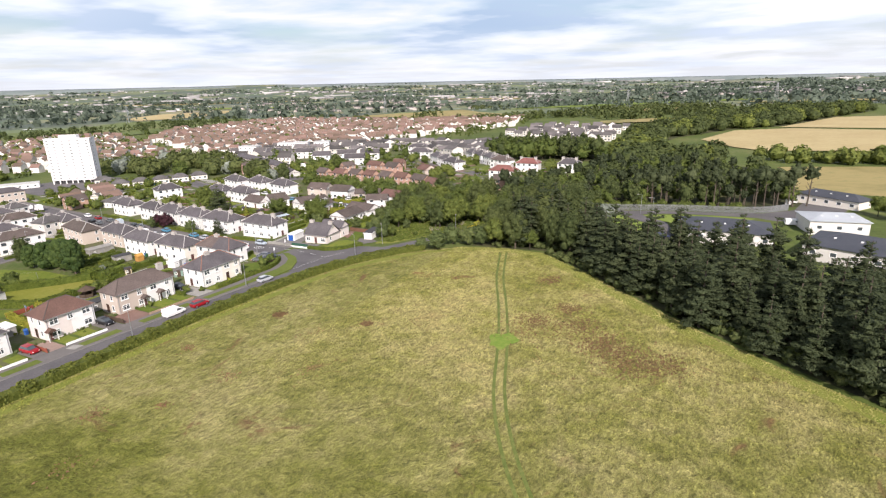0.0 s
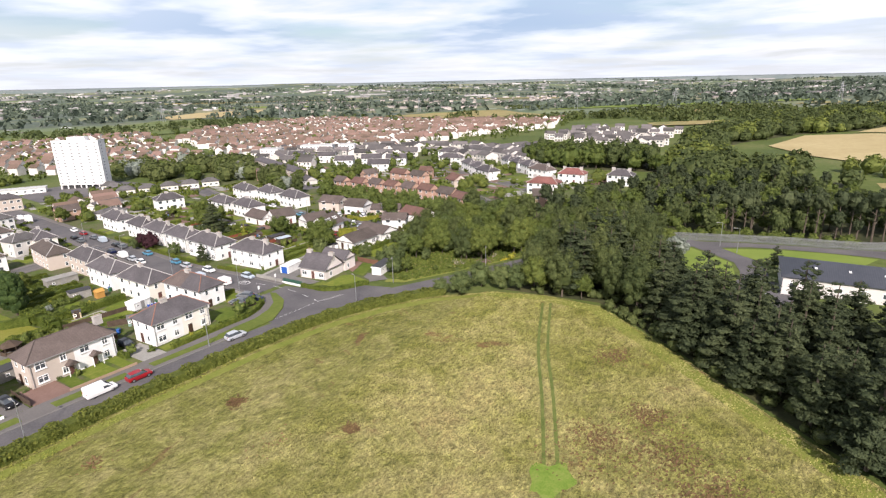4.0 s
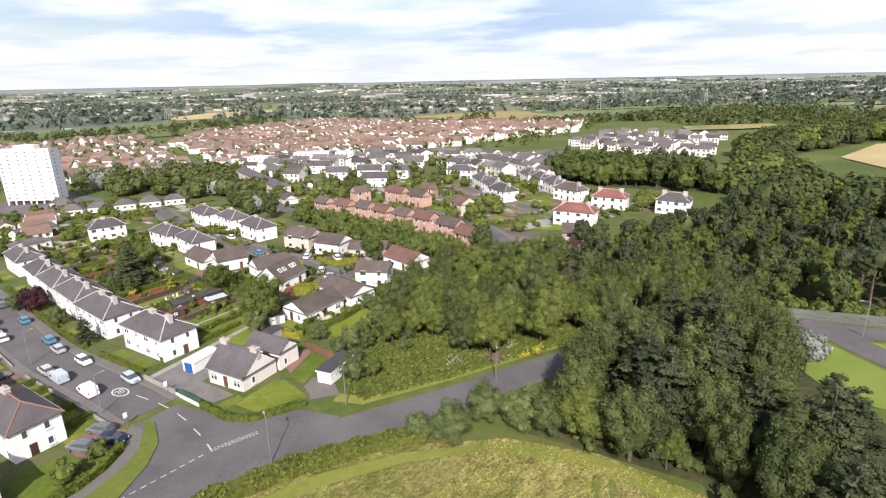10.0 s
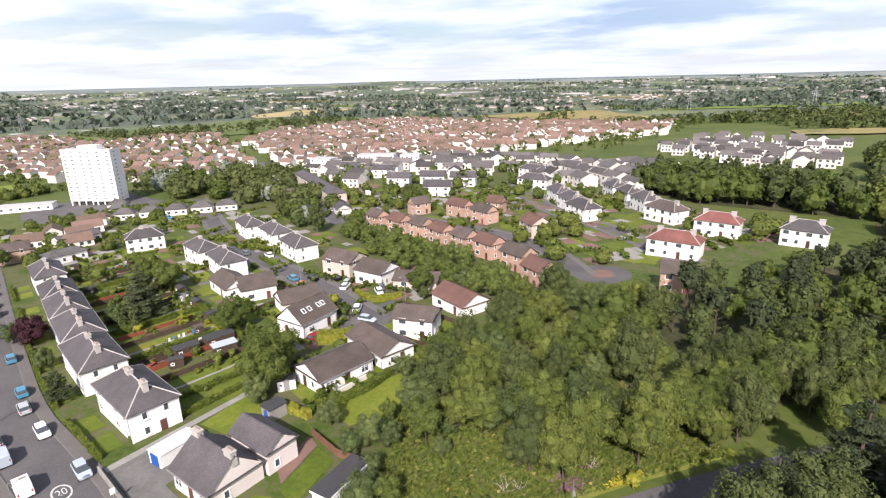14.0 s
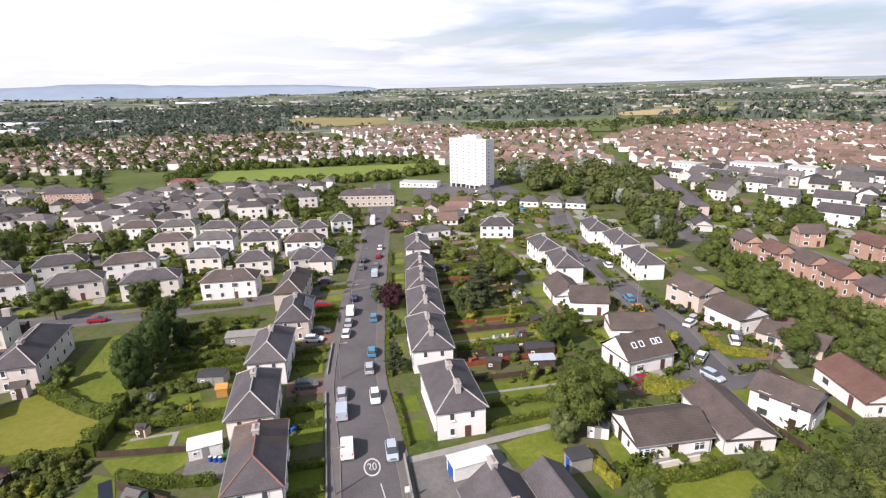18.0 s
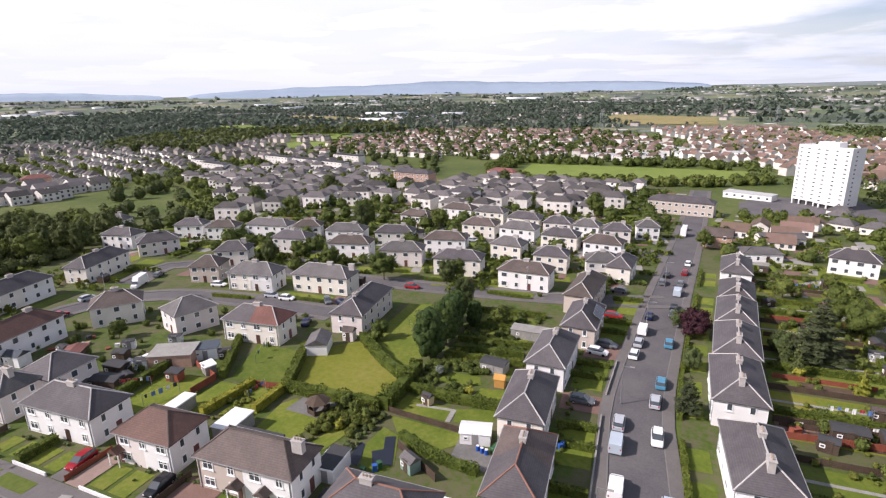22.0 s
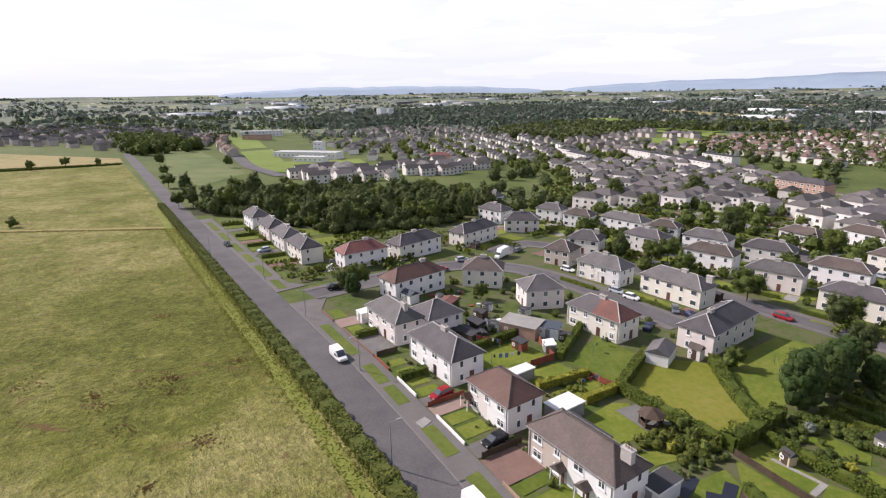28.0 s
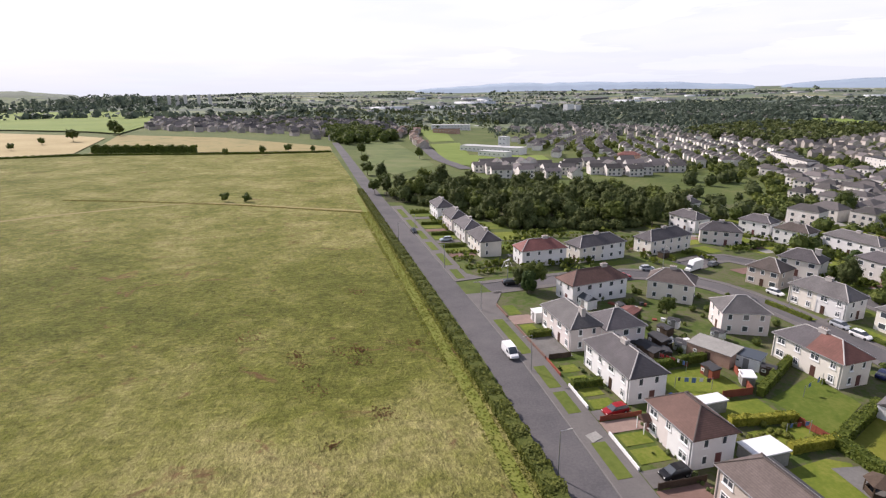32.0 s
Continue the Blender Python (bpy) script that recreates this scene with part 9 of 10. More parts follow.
bush(-136.5, 168.7, 1.3, "goldbush"), bush(-153.8, 181, 1.2, "goldbush"), bush(-154.6, 179.4, 1.0, "goldbush")
# lawns of the brick estate and the streets behind
def estate_lawn(x, y, w, d, a):
    c, s = math.cos(radians(a)), math.sin(radians(a))
    lawn([(x + u * w / 2 * c - v * d / 2 * s, y + u * w / 2 * s + v * d / 2 * c) for u, v in ((-1, -1), (1, -0.9), (0.95, 1), (-1, 0.9))], "bright mown lawn on the estate")


for q in ((-195, 238, 9, 6, 0), (-180, 236, 8, 6, -4), (-168, 246, 9, 7, -6), (-150, 243, 8, 6, -8), (-136, 237, 9, 6, -10), (-122, 229, 8, 5, -20), (-196, 250, 12, 5, -4), (-196, 263, 10, 5, 0), (-150, 270, 14, 6, -20), (-130, 256, 16, 8, -30), (-160, 270, 14, 9, 30), (-112, 252, 16, 8, 8), (-108, 274, 12, 8, 4), (-128, 290, 12, 8, -20)):
    estate_lawn(*q)
for q in ((-150, 318, 14, 7, -40), (-230, 282, 16, 9, 20), (-215, 310, 16, 9, 30), (-262, 222, 10, 6, 10), (-285, 190, 12, 6, 40), (-270, 160, 12, 8, 5), (-232, 166, 12, 8, 5), (-185, 214, 10, 6, -12), (-210, 217, 10, 6, -12), (-140, 212, 10, 6, -5)):
    estate_lawn(*q)

# gardens of the other houses
for n, (x, y, ang, L, wl) in enumerate(BLOCKS_1 + BLOCKS_2 + BLOCKS_3 + [(-189.2, 18.7, 97, 14, ""), (-193.1, 38.1, 91, 17, ""), (-158, -31, 9, 17, ""), (-139, -30, 0, 14, ""), (-184, -34.5, 12, 18, ""), (-219.5, 180.6, -5, 13, ""), (-201, 179, -12, 14, ""), (-238, 207, -14, 15, ""), (-218, 206, -13, 14, ""), (-197, 200, -12, 14, ""), (-253.5, 176, 71, 12, "")]):
    c, s = math.cos(radians(ang)), math.sin(radians(ang))

    def at(u, v):
        return (x + u * c - v * s, y + u * s + v * c)

    w = L / 2
    lawn([at(-w, -9.2), at(w - 3.2, -9.2), at(w - 3.2, -5), at(-w, -5)], "small front lawn")
    drape("driveway", [at(w - 2.9, -9.6), at(w, -9.6), at(w, -4.2), at(w - 2.9, -4.2)], (drive_mat, slab_mat, pave_mat)[n % 3], 0.12, "paved driveway beside the house", "driveway")
    clipped(at(-w - 0.5, -9.6), at(w - 3.4, -9.8), 0.8, 1.0, False, 9)
    if n % 2:
        lawn([at(-w, 5), at(w, 5), at(w, 8.6), at(-w, 8.6)], "green back lawn")
    bush(*at(rng.uniform(-w, w), 6 + 2 * rng.random()), 0.5 + 0.5 * rng.random())
    bush(*at(rng.uniform(-w, w), -7), 0.3 + 0.4 * rng.random(), "goldbush" if n % 4 == 0 else "bush")
    if n % 3 == 0:
        shed(*at(w - 2, 6.8), ang, 2.8, 2.0, 2.0, timber_mat, felt_mat, "timber garden shed on a back lawn", 0.4)
for k, yy in enumerate((-44.5, -60.5, -76.5, -97)):
    lawn(rect(-122.4, yy - 6, -115, yy - 0.5), "small front lawn")
    lawn(rect(-146, yy - 6, -131, yy + 5), "green back lawn")
    clipped((-115, yy - 6.6), (-122.6, yy - 6.6), 0.9, 1.2, False, 10)
    drape("driveway", rect(-122.6, yy + 1, -114.6, yy + 4.5), (drive_mat, pave_mat)[k % 2], 0.12, "paved driveway", "driveway")

# ---- vehicles ----
CARS = {}
tyre_mat = plain("tyre_rubber", (0.02, 0.02, 0.021), 0.85)
rim_mat = plain("alloy_rim", (0.45, 0.45, 0.46), 0.35, 0.8)
lamp_white = plain("headlamp", (0.75, 0.75, 0.73), 0.15)
lamp_red = plain("tail_lamp", (0.35, 0.015, 0.015), 0.25)


def paint(name, col):
    m = plain("paint_" + name, col, 0.28, 0.0, 0.04)
    return m


PAINTS = {k: paint(k, c) for k, c in dict(white=(0.78, 0.78, 0.77), silver=(0.42, 0.44, 0.47), blue=(0.08, 0.24, 0.36), navy=(0.015, 0.02, 0.06), black=(0.015, 0.015, 0.017), red=(0.28, 0.015, 0.02), grey=(0.13, 0.14, 0.15), palebl=(0.42, 0.48, 0.54), orange=(0.62, 0.22, 0.02)).items()}


def loft(sections):
    """A closed skin through rings of (x, half width low, z low, half width mid, z mid, half width top, z top)."""
    bm = bmesh.new()
    rings = []
    for x, w0, z0, w1, z1, w2, z2 in sections:
        rings.append([bm.verts.new(p) for p in ((x, -w0, z0), (x, -w1, z1), (x, -w2, z2), (x, w2, z2), (x, w1, z1), (x, w0, z0))])
    for a, b in zip(rings, rings[1:]):
        for i in range(6):
            j = (i + 1) % 6
            bm.faces.new((a[i], a[j], b[j], b[i]))
    bm.faces.new(rings[0][::-1])
    bm.faces.new(rings[-1])
    bmesh.ops.recalc_face_normals(bm, faces=bm.faces[:])
    return bm


def vehicle_meshes(kind, colour):
    key = (kind, colour)
    if key in CARS:
        return CARS[key]

    def me(name, bm, mat):
        m = bpy.data.meshes.new(name)
        bm.to_mesh(m)
        bm.free()
        m.materials.append(mat)
        return m

    if kind == "car":
        L, wb = 4.1, 1.28
        body = loft([(-2.05, .70, .32, .78, .62, .72, .88), (-1.9, .80, .25, .87, .62, .80, .95), (-0.6, .82, .22, .88, .62, .82, .95), (0.9, .82, .22, .88, .62, .80, .93), (1.7, .80, .24, .86, .58, .72, .80), (2.05, .68, .34, .76, .52, .62, .66)])
        glass = loft([(-1.92, .70, .93, .72, 1.0, .60, 1.08), (-1.5, .80, .93, .74, 1.2, .64, 1.40), (-0.4, .81, .93, .76, 1.2, .66, 1.46), (0.35, .80, .92, .74, 1.2, .62, 1.42), (1.15, .74, .90, .70, .93, .60, .95)])
        roof = loft([(-1.55, .60, 1.385, .60, 1.40, .58, 1.42), (-0.4, .665, 1.445, .66, 1.47, .62, 1.485), (0.38, .62, 1.405, .61, 1.42, .58, 1.44)])
        lights = ((2.0, .55, .60), (-2.0, .62, .78))
        wr = 0.31
    elif kind == "van":
        L, wb = 4.9, 1.5
        body = loft([(-2.4, .86, .35, .92, .8, .82, 1.85), (-2.3, .88, .28, .95, .8, .86, 1.92), (0.6, .88, .26, .95, .8, .86, 1.92), (1.1, .88, .26, .95, .8, .80, 1.55), (1.6, .86, .28, .92, .75, .78, 1.02), (2.3, .78, .34, .84, .6, .72, .84), (2.4, .72, .4, .78, .55, .66, .68)])
        glass = loft([(0.62, .84, 1.72, .82, 1.8, .74, 1.90), (1.12, .80, 1.42, .79, 1.5, .73, 1.60), (1.66, .80, 1.0, .78, 1.04, .72, 1.08)])
        roof = loft([(0.2, .955, 1.05, .93, 1.3, .90, 1.5), (0.8, .955, 1.05, .93, 1.25, .90, 1.42), (1.3, .945, 1.02, .92, 1.05, .90, 1.12)])
        lights = ((2.33, .62, .66), (-2.37, .72, 1.1))
        wr = 0.33
    else:
        L, wb = 6.4, 1.95
        body = loft([(-3.3, 1.0, .5, 1.02, 1.2, .98, 2.95), (0.9, 1.0, .5, 1.02, 1.2, .98, 2.95), (1.15, .95, .4, .98, 1.0, .85, 2.9), (1.7, .92, .38, .96, 1.0, .82, 2.0), (2.2, .90, .36, .94, .9, .76, 1.3), (3.0, .8, .4, .86, .7, .7, 1.0)])
        glass = loft([(1.25, .93, 1.35, .86, 1.9, .80, 2.05), (1.8, .92, 1.3, .86, 1.6, .78, 1.92), (2.3, .84, 1.22, .8, 1.26, .74, 1.3)])
        roof = loft([(-3.2, .96, 2.93, .96, 2.96, .9, 3.0), (0.9, .96, 2.93, .96, 2.96, .9, 3.0)])
        lights = ((2.95, .62, .8), (-3.28, .85, 1.1))
        wr = 0.36
    w = bmesh.new()
    bmesh.ops.create_cone(w, cap_ends=True, segments=14, radius1=wr, radius2=wr, depth=0.2, matrix=Matrix.Rotation(radians(90), 4, "X"))
    r = bmesh.new()
    bmesh.ops.create_cone(r, cap_ends=True, segments=10, radius1=wr * 0.6, radius2=wr * 0.6, depth=0.215, matrix=Matrix.Rotation(radians(90), 4, "X"))
    lamp = box_bm((-0.06, -0.14, -0.07, 0.06, 0.14, 0.07))
    lamp2 = box_bm((-0.05, -0.08, -0.14, 0.05, 0.08, 0.14))
    roofm = PAINTS[colour] if kind != "van" else glass_mat
    CARS[key] = (me("body", body, PAINTS[colour]), me("glass", glass, glass_mat), me("roof" if kind != "van" else "side_window", roof, roofm), me("wheel", w, tyre_mat), me("rim", r, rim_mat), me("headlight", lamp, lamp_white), me("tail_light", lamp2, lamp_red), wb, wr, lights)
    return CARS[key]


def vehicle(x, y, ang, colour="silver", kind="car"):
    b, gl, rf, wh, rm, hl, tl, wb, wr, lights = vehicle_meshes(kind, colour)
    word = {"palebl": "pale blue"}.get(colour, colour)
    ob = thing({"car": "car", "van": "van", "lorry": "lorry"}[kind], x, y, ang, f"parked {word} {'hatchback car' if kind == 'car' else 'panel van' if kind == 'van' else 'box van with ramp'} on the asphalt", {"car": "car", "van": "van", "lorry": "lorry"}[kind], "parked vehicles", 0.13)
    for me in (b, gl, rf):
        share(me.name.split(".")[0], me, ob, Matrix.Identity(4))
    for sx in (-1, 1):
        for sy in (-1, 1):
            o = share("wheel", wh, ob, pose(sx * wb, sy * 0.78, wr - 0.02))
            if x > -160:
                share("rim", rm, o, Matrix.Identity(4))
    for s in (-1, 1) if x > -160 else ():
        share("headlight", hl, ob, pose(lights[0][0], s * lights[0][1], lights[0][2]))
        share("tail_light", tl, ob, pose(lights[1][0], s * lights[1][1], lights[1][2]))
    return ob


for row in ((-134.8, 115.8, 178, "white", "van"), (-132.5, 121.9, -2, "palebl"), (-148, 121, -2, "white"), (-144.8, 115.4, 178, "palebl", "van"), (-150.4, 115.6, 178, "silver"), (-158.6, 120.9, 176, "silver"), (-165.5, 122.0, 175, "blue"), (-183.6, 124.0, 174, "blue"), (-189.2, 119.0, 173, "white", "van"), (-182.2, 118.2, 173, "silver"), (-176.2, 117.4, 173, "white"),
            (-175, 110.6, 80, "white"), (-179, 112.2, 82, "grey"), (-155.4, 109.6, 88, "grey"), (-198.4, 120.4, 173, "navy"), (-226, 124.0, 172, "grey"), (-206.2, 126.0, 173, "black"), (-201.4, 125.6, 173, "grey"), (-217.8, 127.4, 172, "palebl", "van"), (-226, 128.6, 172, "grey"), (-237.5, 130.4, 172, "red"), (-248, 132.0, 172, "white"), (-233.6, 125.4, 172, "black"), (-291, 133.4, 172, "white", "lorry"), (-302, 134.6, 172, "white", "van")):
    vehicle(*row)
for row in ((-196, 112.6, 84, "red"), (-215, 113, 260, "grey"), (-108.2, 24.2, 90, "white", "van"), (-116.8, 46.1, 5, "red"), (-116.3, 60.7, 3, "black"), (-120.4, 82.4, 0, "black"), (-106.1, 70.2, 87, "white", "van"), (-105.2, 76.2, 85, "red"), (-103.4, 95.0, 83, "silver"), (-120.8, 111.4, 200, "grey"), (-116.5, 111.0, 30, "navy"),
            (-118.8, 107.8, 200, "grey"), (-146.4, 181.6, 130, "white"), (-139.4, 178.5, 15, "palebl"), (-140.9, 166.4, 75, "red"), (-173.8, 188.9, 170, "black"), (-171.6, 184.0, 170, "orange"), (-168.6, 192.6, 165, "black"), (-178.4, 185.6, 172, "blue"), (-160.6, 189.6, 120, "white"), (-162.6, 192.0, 120, "silver"), (-150.8, 192.2, 150, "white"), (-152.6, 194.4, 150, "grey"), (-205, 194.6, 170, "white"), (-214, 191.6, 168, "grey"), (-258.5, 282.8, 150, "white", "lorry"), (-246, 250.6, 152, "silver"), (-300, 272.6, 152, "grey"), (-313, 286, 152, "white"), (-330, 288, 152, "red"), (-285, 272, 152, "navy")):
    vehicle(*row)
for row in ((-179, -13.5, 20, "white", "lorry"), (-170.5, -9.5, 150, "red"), (-166, -16.5, 170, "silver"), (-155, -11.5, 172, "red"), (-188, -16, 200, "grey"), (-186, 8, 100, "white"), (-183, 28, 95, "silver"), (-182.4, 33, 95, "white"), (-170, 47, 200, "navy"), (-184, 44, 40, "grey"), (-183.5, 48.5, 60, "navy"), (-123, -13, 175, "black"),
            (-109.8, -72, 90, "black"), (-118, -58.6, 5, "palebl"), (-14.7, 166.6, 0, "navy"), (-15.0, 160.4, 0, "silver"), (20, 193, 10, "white", "van"), (20.8, 225.6, 80, "white", "van"), (23, 229, 80, "white"), (-222, 185, 80, "red"), (-300, 203, 20, "blue"), (-262, 100, 90, "red"), (-258, 60, 90, "silver"), (-201, 60, 88, "red"), (-207, 30, 90, "grey")):
    vehicle(*row)

# ---- lamp posts, poles ----
def lamp_post(x, y, ang, h=7.2):
    key = ("lamp", h)
    if key not in MESH:
        bm = bmesh.new()
        bmesh.ops.create_cone(bm, cap_ends=True, segments=8, radius1=0.10, radius2=0.05, depth=h, matrix=Matrix.Translation((0, 0, h / 2 - 0.2)))
        a = bpy.data.meshes.new("pole")
        bm.to_mesh(a)
        a.materials.append(metal_mat)
        b = bpy.data.meshes.new("arm")
        box_bm((0, -0.03, h - 0.28, 1.2, 0.03, h - 0.22)).to_mesh(b)
        b.materials.append(metal_mat)
        c = bpy.data.meshes.new("lantern")
        bevelled(box_bm((1.0, -0.14, h - 0.30, 1.7, 0.14, h - 0.16)), 0.03).to_mesh(c)
        c.materials.append(slab_mat)
        MESH[key] = (a, b, c)
    ob = thing("street_lamp", x, y, ang, "slim grey steel street lamp with one arm", "street lamp", "street lamps")
    for nm, me in zip(("pole", "arm", "lantern"), MESH[key]):
        share(nm, me, ob, Matrix.Identity(4))


for x, y, a in ((-109.5, 30.8, 0), (-101.5, 57.5, 180), (-105.0, 90, 0), (-126, 113.9, 90), (-157, 115.6, 90), (-190, 119.6, 90), (-224, 124.6, 90), (-93.6, 135, 300), (-76.4, 152.4, 300), (-92.6, 119.6, 150), (-124, -17.6, 90), (-109.9, -30, 0), (-109.9, -70, 0), (-109.9, 2, 0), (-21, 192.7, 200), (-25.6, 197.8, 200), (-173, 184.6, 90), (-205, 196.5, 270), (-183, 15, 0), (-140, 190.8, 270), (-102.2, -60, 180), (-171.5, -17, 80), (-209, 90, 0)):
    lamp_post(x, y, a)

# ---- road markings ----
def mark(pts, w=0.12, label="painted white road line"):
    drape("road_marking", ribbon(pts, -w / 2, w / 2), paint_mat, 0.085, label, "road marking")


for a, b in (((-126.8, 119.7), (-123.6, 120.0)), ((-120.9, 120.2), (-118, 120.2)), ((-115.2, 120.0), (-112.2, 119.6)), ((-109.2, 118.9), (-106.6, 118.4)), ((-104.0, 117.7), (-102.2, 117.1))):
    mark([a, b], 0.14)
for k in range(14):
    t = k / 14
    for o in (0, 0.45):
        p = (-102.0 + 2.4 * t - o, 116.9 + 6.3 * t + o * 0.4)
        mark([p, (p[0] + 0.13, p[1] + 0.28)], 0.14)
for k in range(10):
    y = 104 + 1.25 * k
    mark([(-103.7 + 0.15 * k, y), (-103.6 + 0.15 * k, y + 0.7)], 0.12)
for r0, r1 in ((0.95, 1.15),):
    n = 28
    v, f = [], []
    for i in range(n):
        a = 2 * math.pi * i / n
        for r in (r0, r1):
            x, y = -130.4 + 1.7 * r * math.cos(a), 118.9 + r * math.sin(a)
            v.append((x, y, ground_z(x, y) + 0.085))
    for i in range(n):
        j = (i + 1) % n
        f.append((2 * i, 2 * i + 1, 2 * j + 1, 2 * j))
    tagged(new("speed_roundel", raw_mesh("speed_roundel", v, f, (paint_mat,))), "painted white ring for the 20 speed limit", "road marking", "", "structure")
text = bpy.data.curves.new("speed_number", "FONT")
text.body, text.size, text.align_x, text.align_y = "20", 1.3, "CENTER", "CENTER"
text.materials.append(paint_mat)
num = new("speed_number", text)
num.matrix_basis = Matrix.LocRotScale((-130.4, 118.9, ground_z(-130.4, 118.9) + 0.09), Euler((0, -math.atan(SLOPE) * 1.0, radians(90))), (1, 1.7, 1))
tagged(num, "painted white number 20 on the road", "road marking", "", "structure")


def road_sign(x, y, ang):
    ob = thing("road_sign", x, y, ang, "small speed limit sign on a grey post", "road sign")
    part("post", box_bm((-0.04, -0.04, -0.3, 0.04, 0.04, 2.3)), metal_mat, ob)
    part("plate", bevelled(box_bm((-0.3, -0.07, 1.5, 0.3, -0.04, 2.4)), 0.01), frame_mat, ob)


road_sign(-122.6, 122.6, 90), road_sign(-119, 114.2, 90)

# ---- east side: lawns, fence and workshops ----
lawn([(-24.5, 195.4), (-12.8, 199.2), (-0.4, 200.4), (10, 199), (4, 187), (-1.9, 186.1), (-8.3, 184.6), (-13.4, 185.6), (-19.4, 190)], "bright green lawn by the access road", crop_mat)
lawn([(-40, 195.5), (-33.5, 194.4), (-27.4, 188.6), (-21.6, 183), (-19.6, 171.4), (-29.6, 171.8), (-38, 184)], "bright green lawn by the access road", crop_mat)
drape("service_road", [(-34, 200.6), (-27, 202.3), (-18.6, 204), (-9, 205.2), (2, 205.8), (12, 207.6), (22, 216), (28, 240), (42, 236), (34, 208), (16, 197), (10, 200.6), (-0.4, 200.9), (-9.5, 200.9), (-18.5, 199.6), (-26, 196.2)], road_mat, 0.055, "asphalt service road below the fence", "road")
drape("car_park", [(-12.4, 172), (-19.4, 170), (-20, 152), (-8, 150), (-4, 164)], road_mat, 0.057, "asphalt car park before the day centre", "road")


def palisade(path):
    pts = smooth_path(path, 0.165)
    ob = new("palisade_fence")
    x0, y0 = pts[0]
    z0 = ground_z(x0, y0)
    ob.matrix_basis = pose(x0, y0, z0)
    pales = [(x - x0 - 0.045, y - y0 - 0.03, ground_z(x, y) - z0 + 0.05, x - x0 + 0.045, y - y0 + 0.03, ground_z(x, y) - z0 + 2.3) for x, y in pts]
    tagged(part("paling", box_bm(*pales), metal_mat, ob), kind="stuff")
    for z in (0.5, 1.8):
        bm = bmesh.new()
        for p, q in zip(pts[::18], pts[18::18]):
            bar_between(bm, (p[0] - x0, p[1] - y0 + 0.05, ground_z(*p) - z0 + z), (q[0] - x0, q[1] - y0 + 0.05, ground_z(*q) - z0 + z), 0.05, 0.08)
        tagged(part("rail", bm, metal_mat, ob), kind="stuff")
    for p in pts[::18]:
        part("post", box_bm((p[0] - x0 - 0.06, p[1] - y0 + 0.05, ground_z(*p) - z0 - 0.3, p[0] - x0 + 0.06, p[1] - y0 + 0.16, ground_z(*p) - z0 + 2.2)), metal_mat, ob)
    tagged(ob, "grey steel palisade fence before the wood", "fence")


palisade([(-44, 199.6), (-36, 201.4), (-27.1, 203), (-18.6, 204.7), (-9.2, 205.9), (2, 206.4), (12, 208.4), (20, 215)])


def workshop(x, y, ang, L, D, h, rise, wall, roof, label):
    ob = thing("workshop", x, y, ang, label, "workshop")
    a, b = L / 2, D / 2
    part("wall", box_bm((-a, -b, -1.5, a, b, h)), wall, ob)
    v, f, _ = hip_roof(L + 0.8, D + 0.8, h, rise, 0, hip=0.9)
    part_mesh("roof", v, f, roof, ob)
    n = int(L / 4)
    for k in range(n):
        window(ob, -a + (k + 0.5) * L / n, -b, h * 0.55, 0, 1.5, 1.25)
    for k in range(3):
        part("roof_vent", box_bm((-a * 0.5 + k * a * 0.5 - 0.25, -b * 0.45 - 0.25, h + rise * 0.35, -a * 0.5 + k * a * 0.5 + 0.25, -b * 0.45 + 0.25, h + rise * 0.6 + 0.3)), frame_mat, ob)


dark_roof = material("dark_sheet_roof", [(0.05, 0.055, 0.068), (0.075, 0.08, 0.095)], 0.6, 0.2, 2.0, lines=("X", 0.4))
silver_roof = material("silver_sheet_roof", [(0.42, 0.45, 0.48), (0.58, 0.61, 0.63)], 0.4, 0.2, 2.0, metal=0.2, lines=("X", 0.5))
workshop(1, 172, 3, 24, 15, 3.6, 2.2, wall_mats["grey"], dark_roof, "low day centre with wide dark sheet roof")
workshop(32, 160, -20, 22, 16, 3.6, 2.4, wall_mats["grey"], dark_roof, "low building with dark roof behind the conifers")
workshop(29, 190, 12, 15, 12, 3.8, 1.4, wall_mats["grey"], silver_roof, "workshop with pale silver corrugated roof")
workshop(34, 228, -35, 20, 8, 3.0, 1.8, wall_mats["cream"], dark_roof, "cream workshop with dark roof")
for x, y, s, k in ((44, 212, 0.8, "oak"), (48, 206, 0.8, "oak"), (52, 216, 0.8, "oak"), (-74.3, 135.2, 0.75, "willow"), (-72, 141.4, 0.75, "willow"), (-67.5, 142.6, 0.75, "willow"), (-78.6, 133.6, 0.55, "willow"), (-76, 137.6, 0.50, "willow"), (-63, 143.4, 0.75, "willow"), (-58.5, 143.6, 0.83, "oak"), (-54, 144.4, 0.6, "darktree"), (-48, 143.6, 0.55, "oak"), (-12.1, 181.3, 0.5, "pine")):
    tree(k, x, y, s, "trees by the meadow")

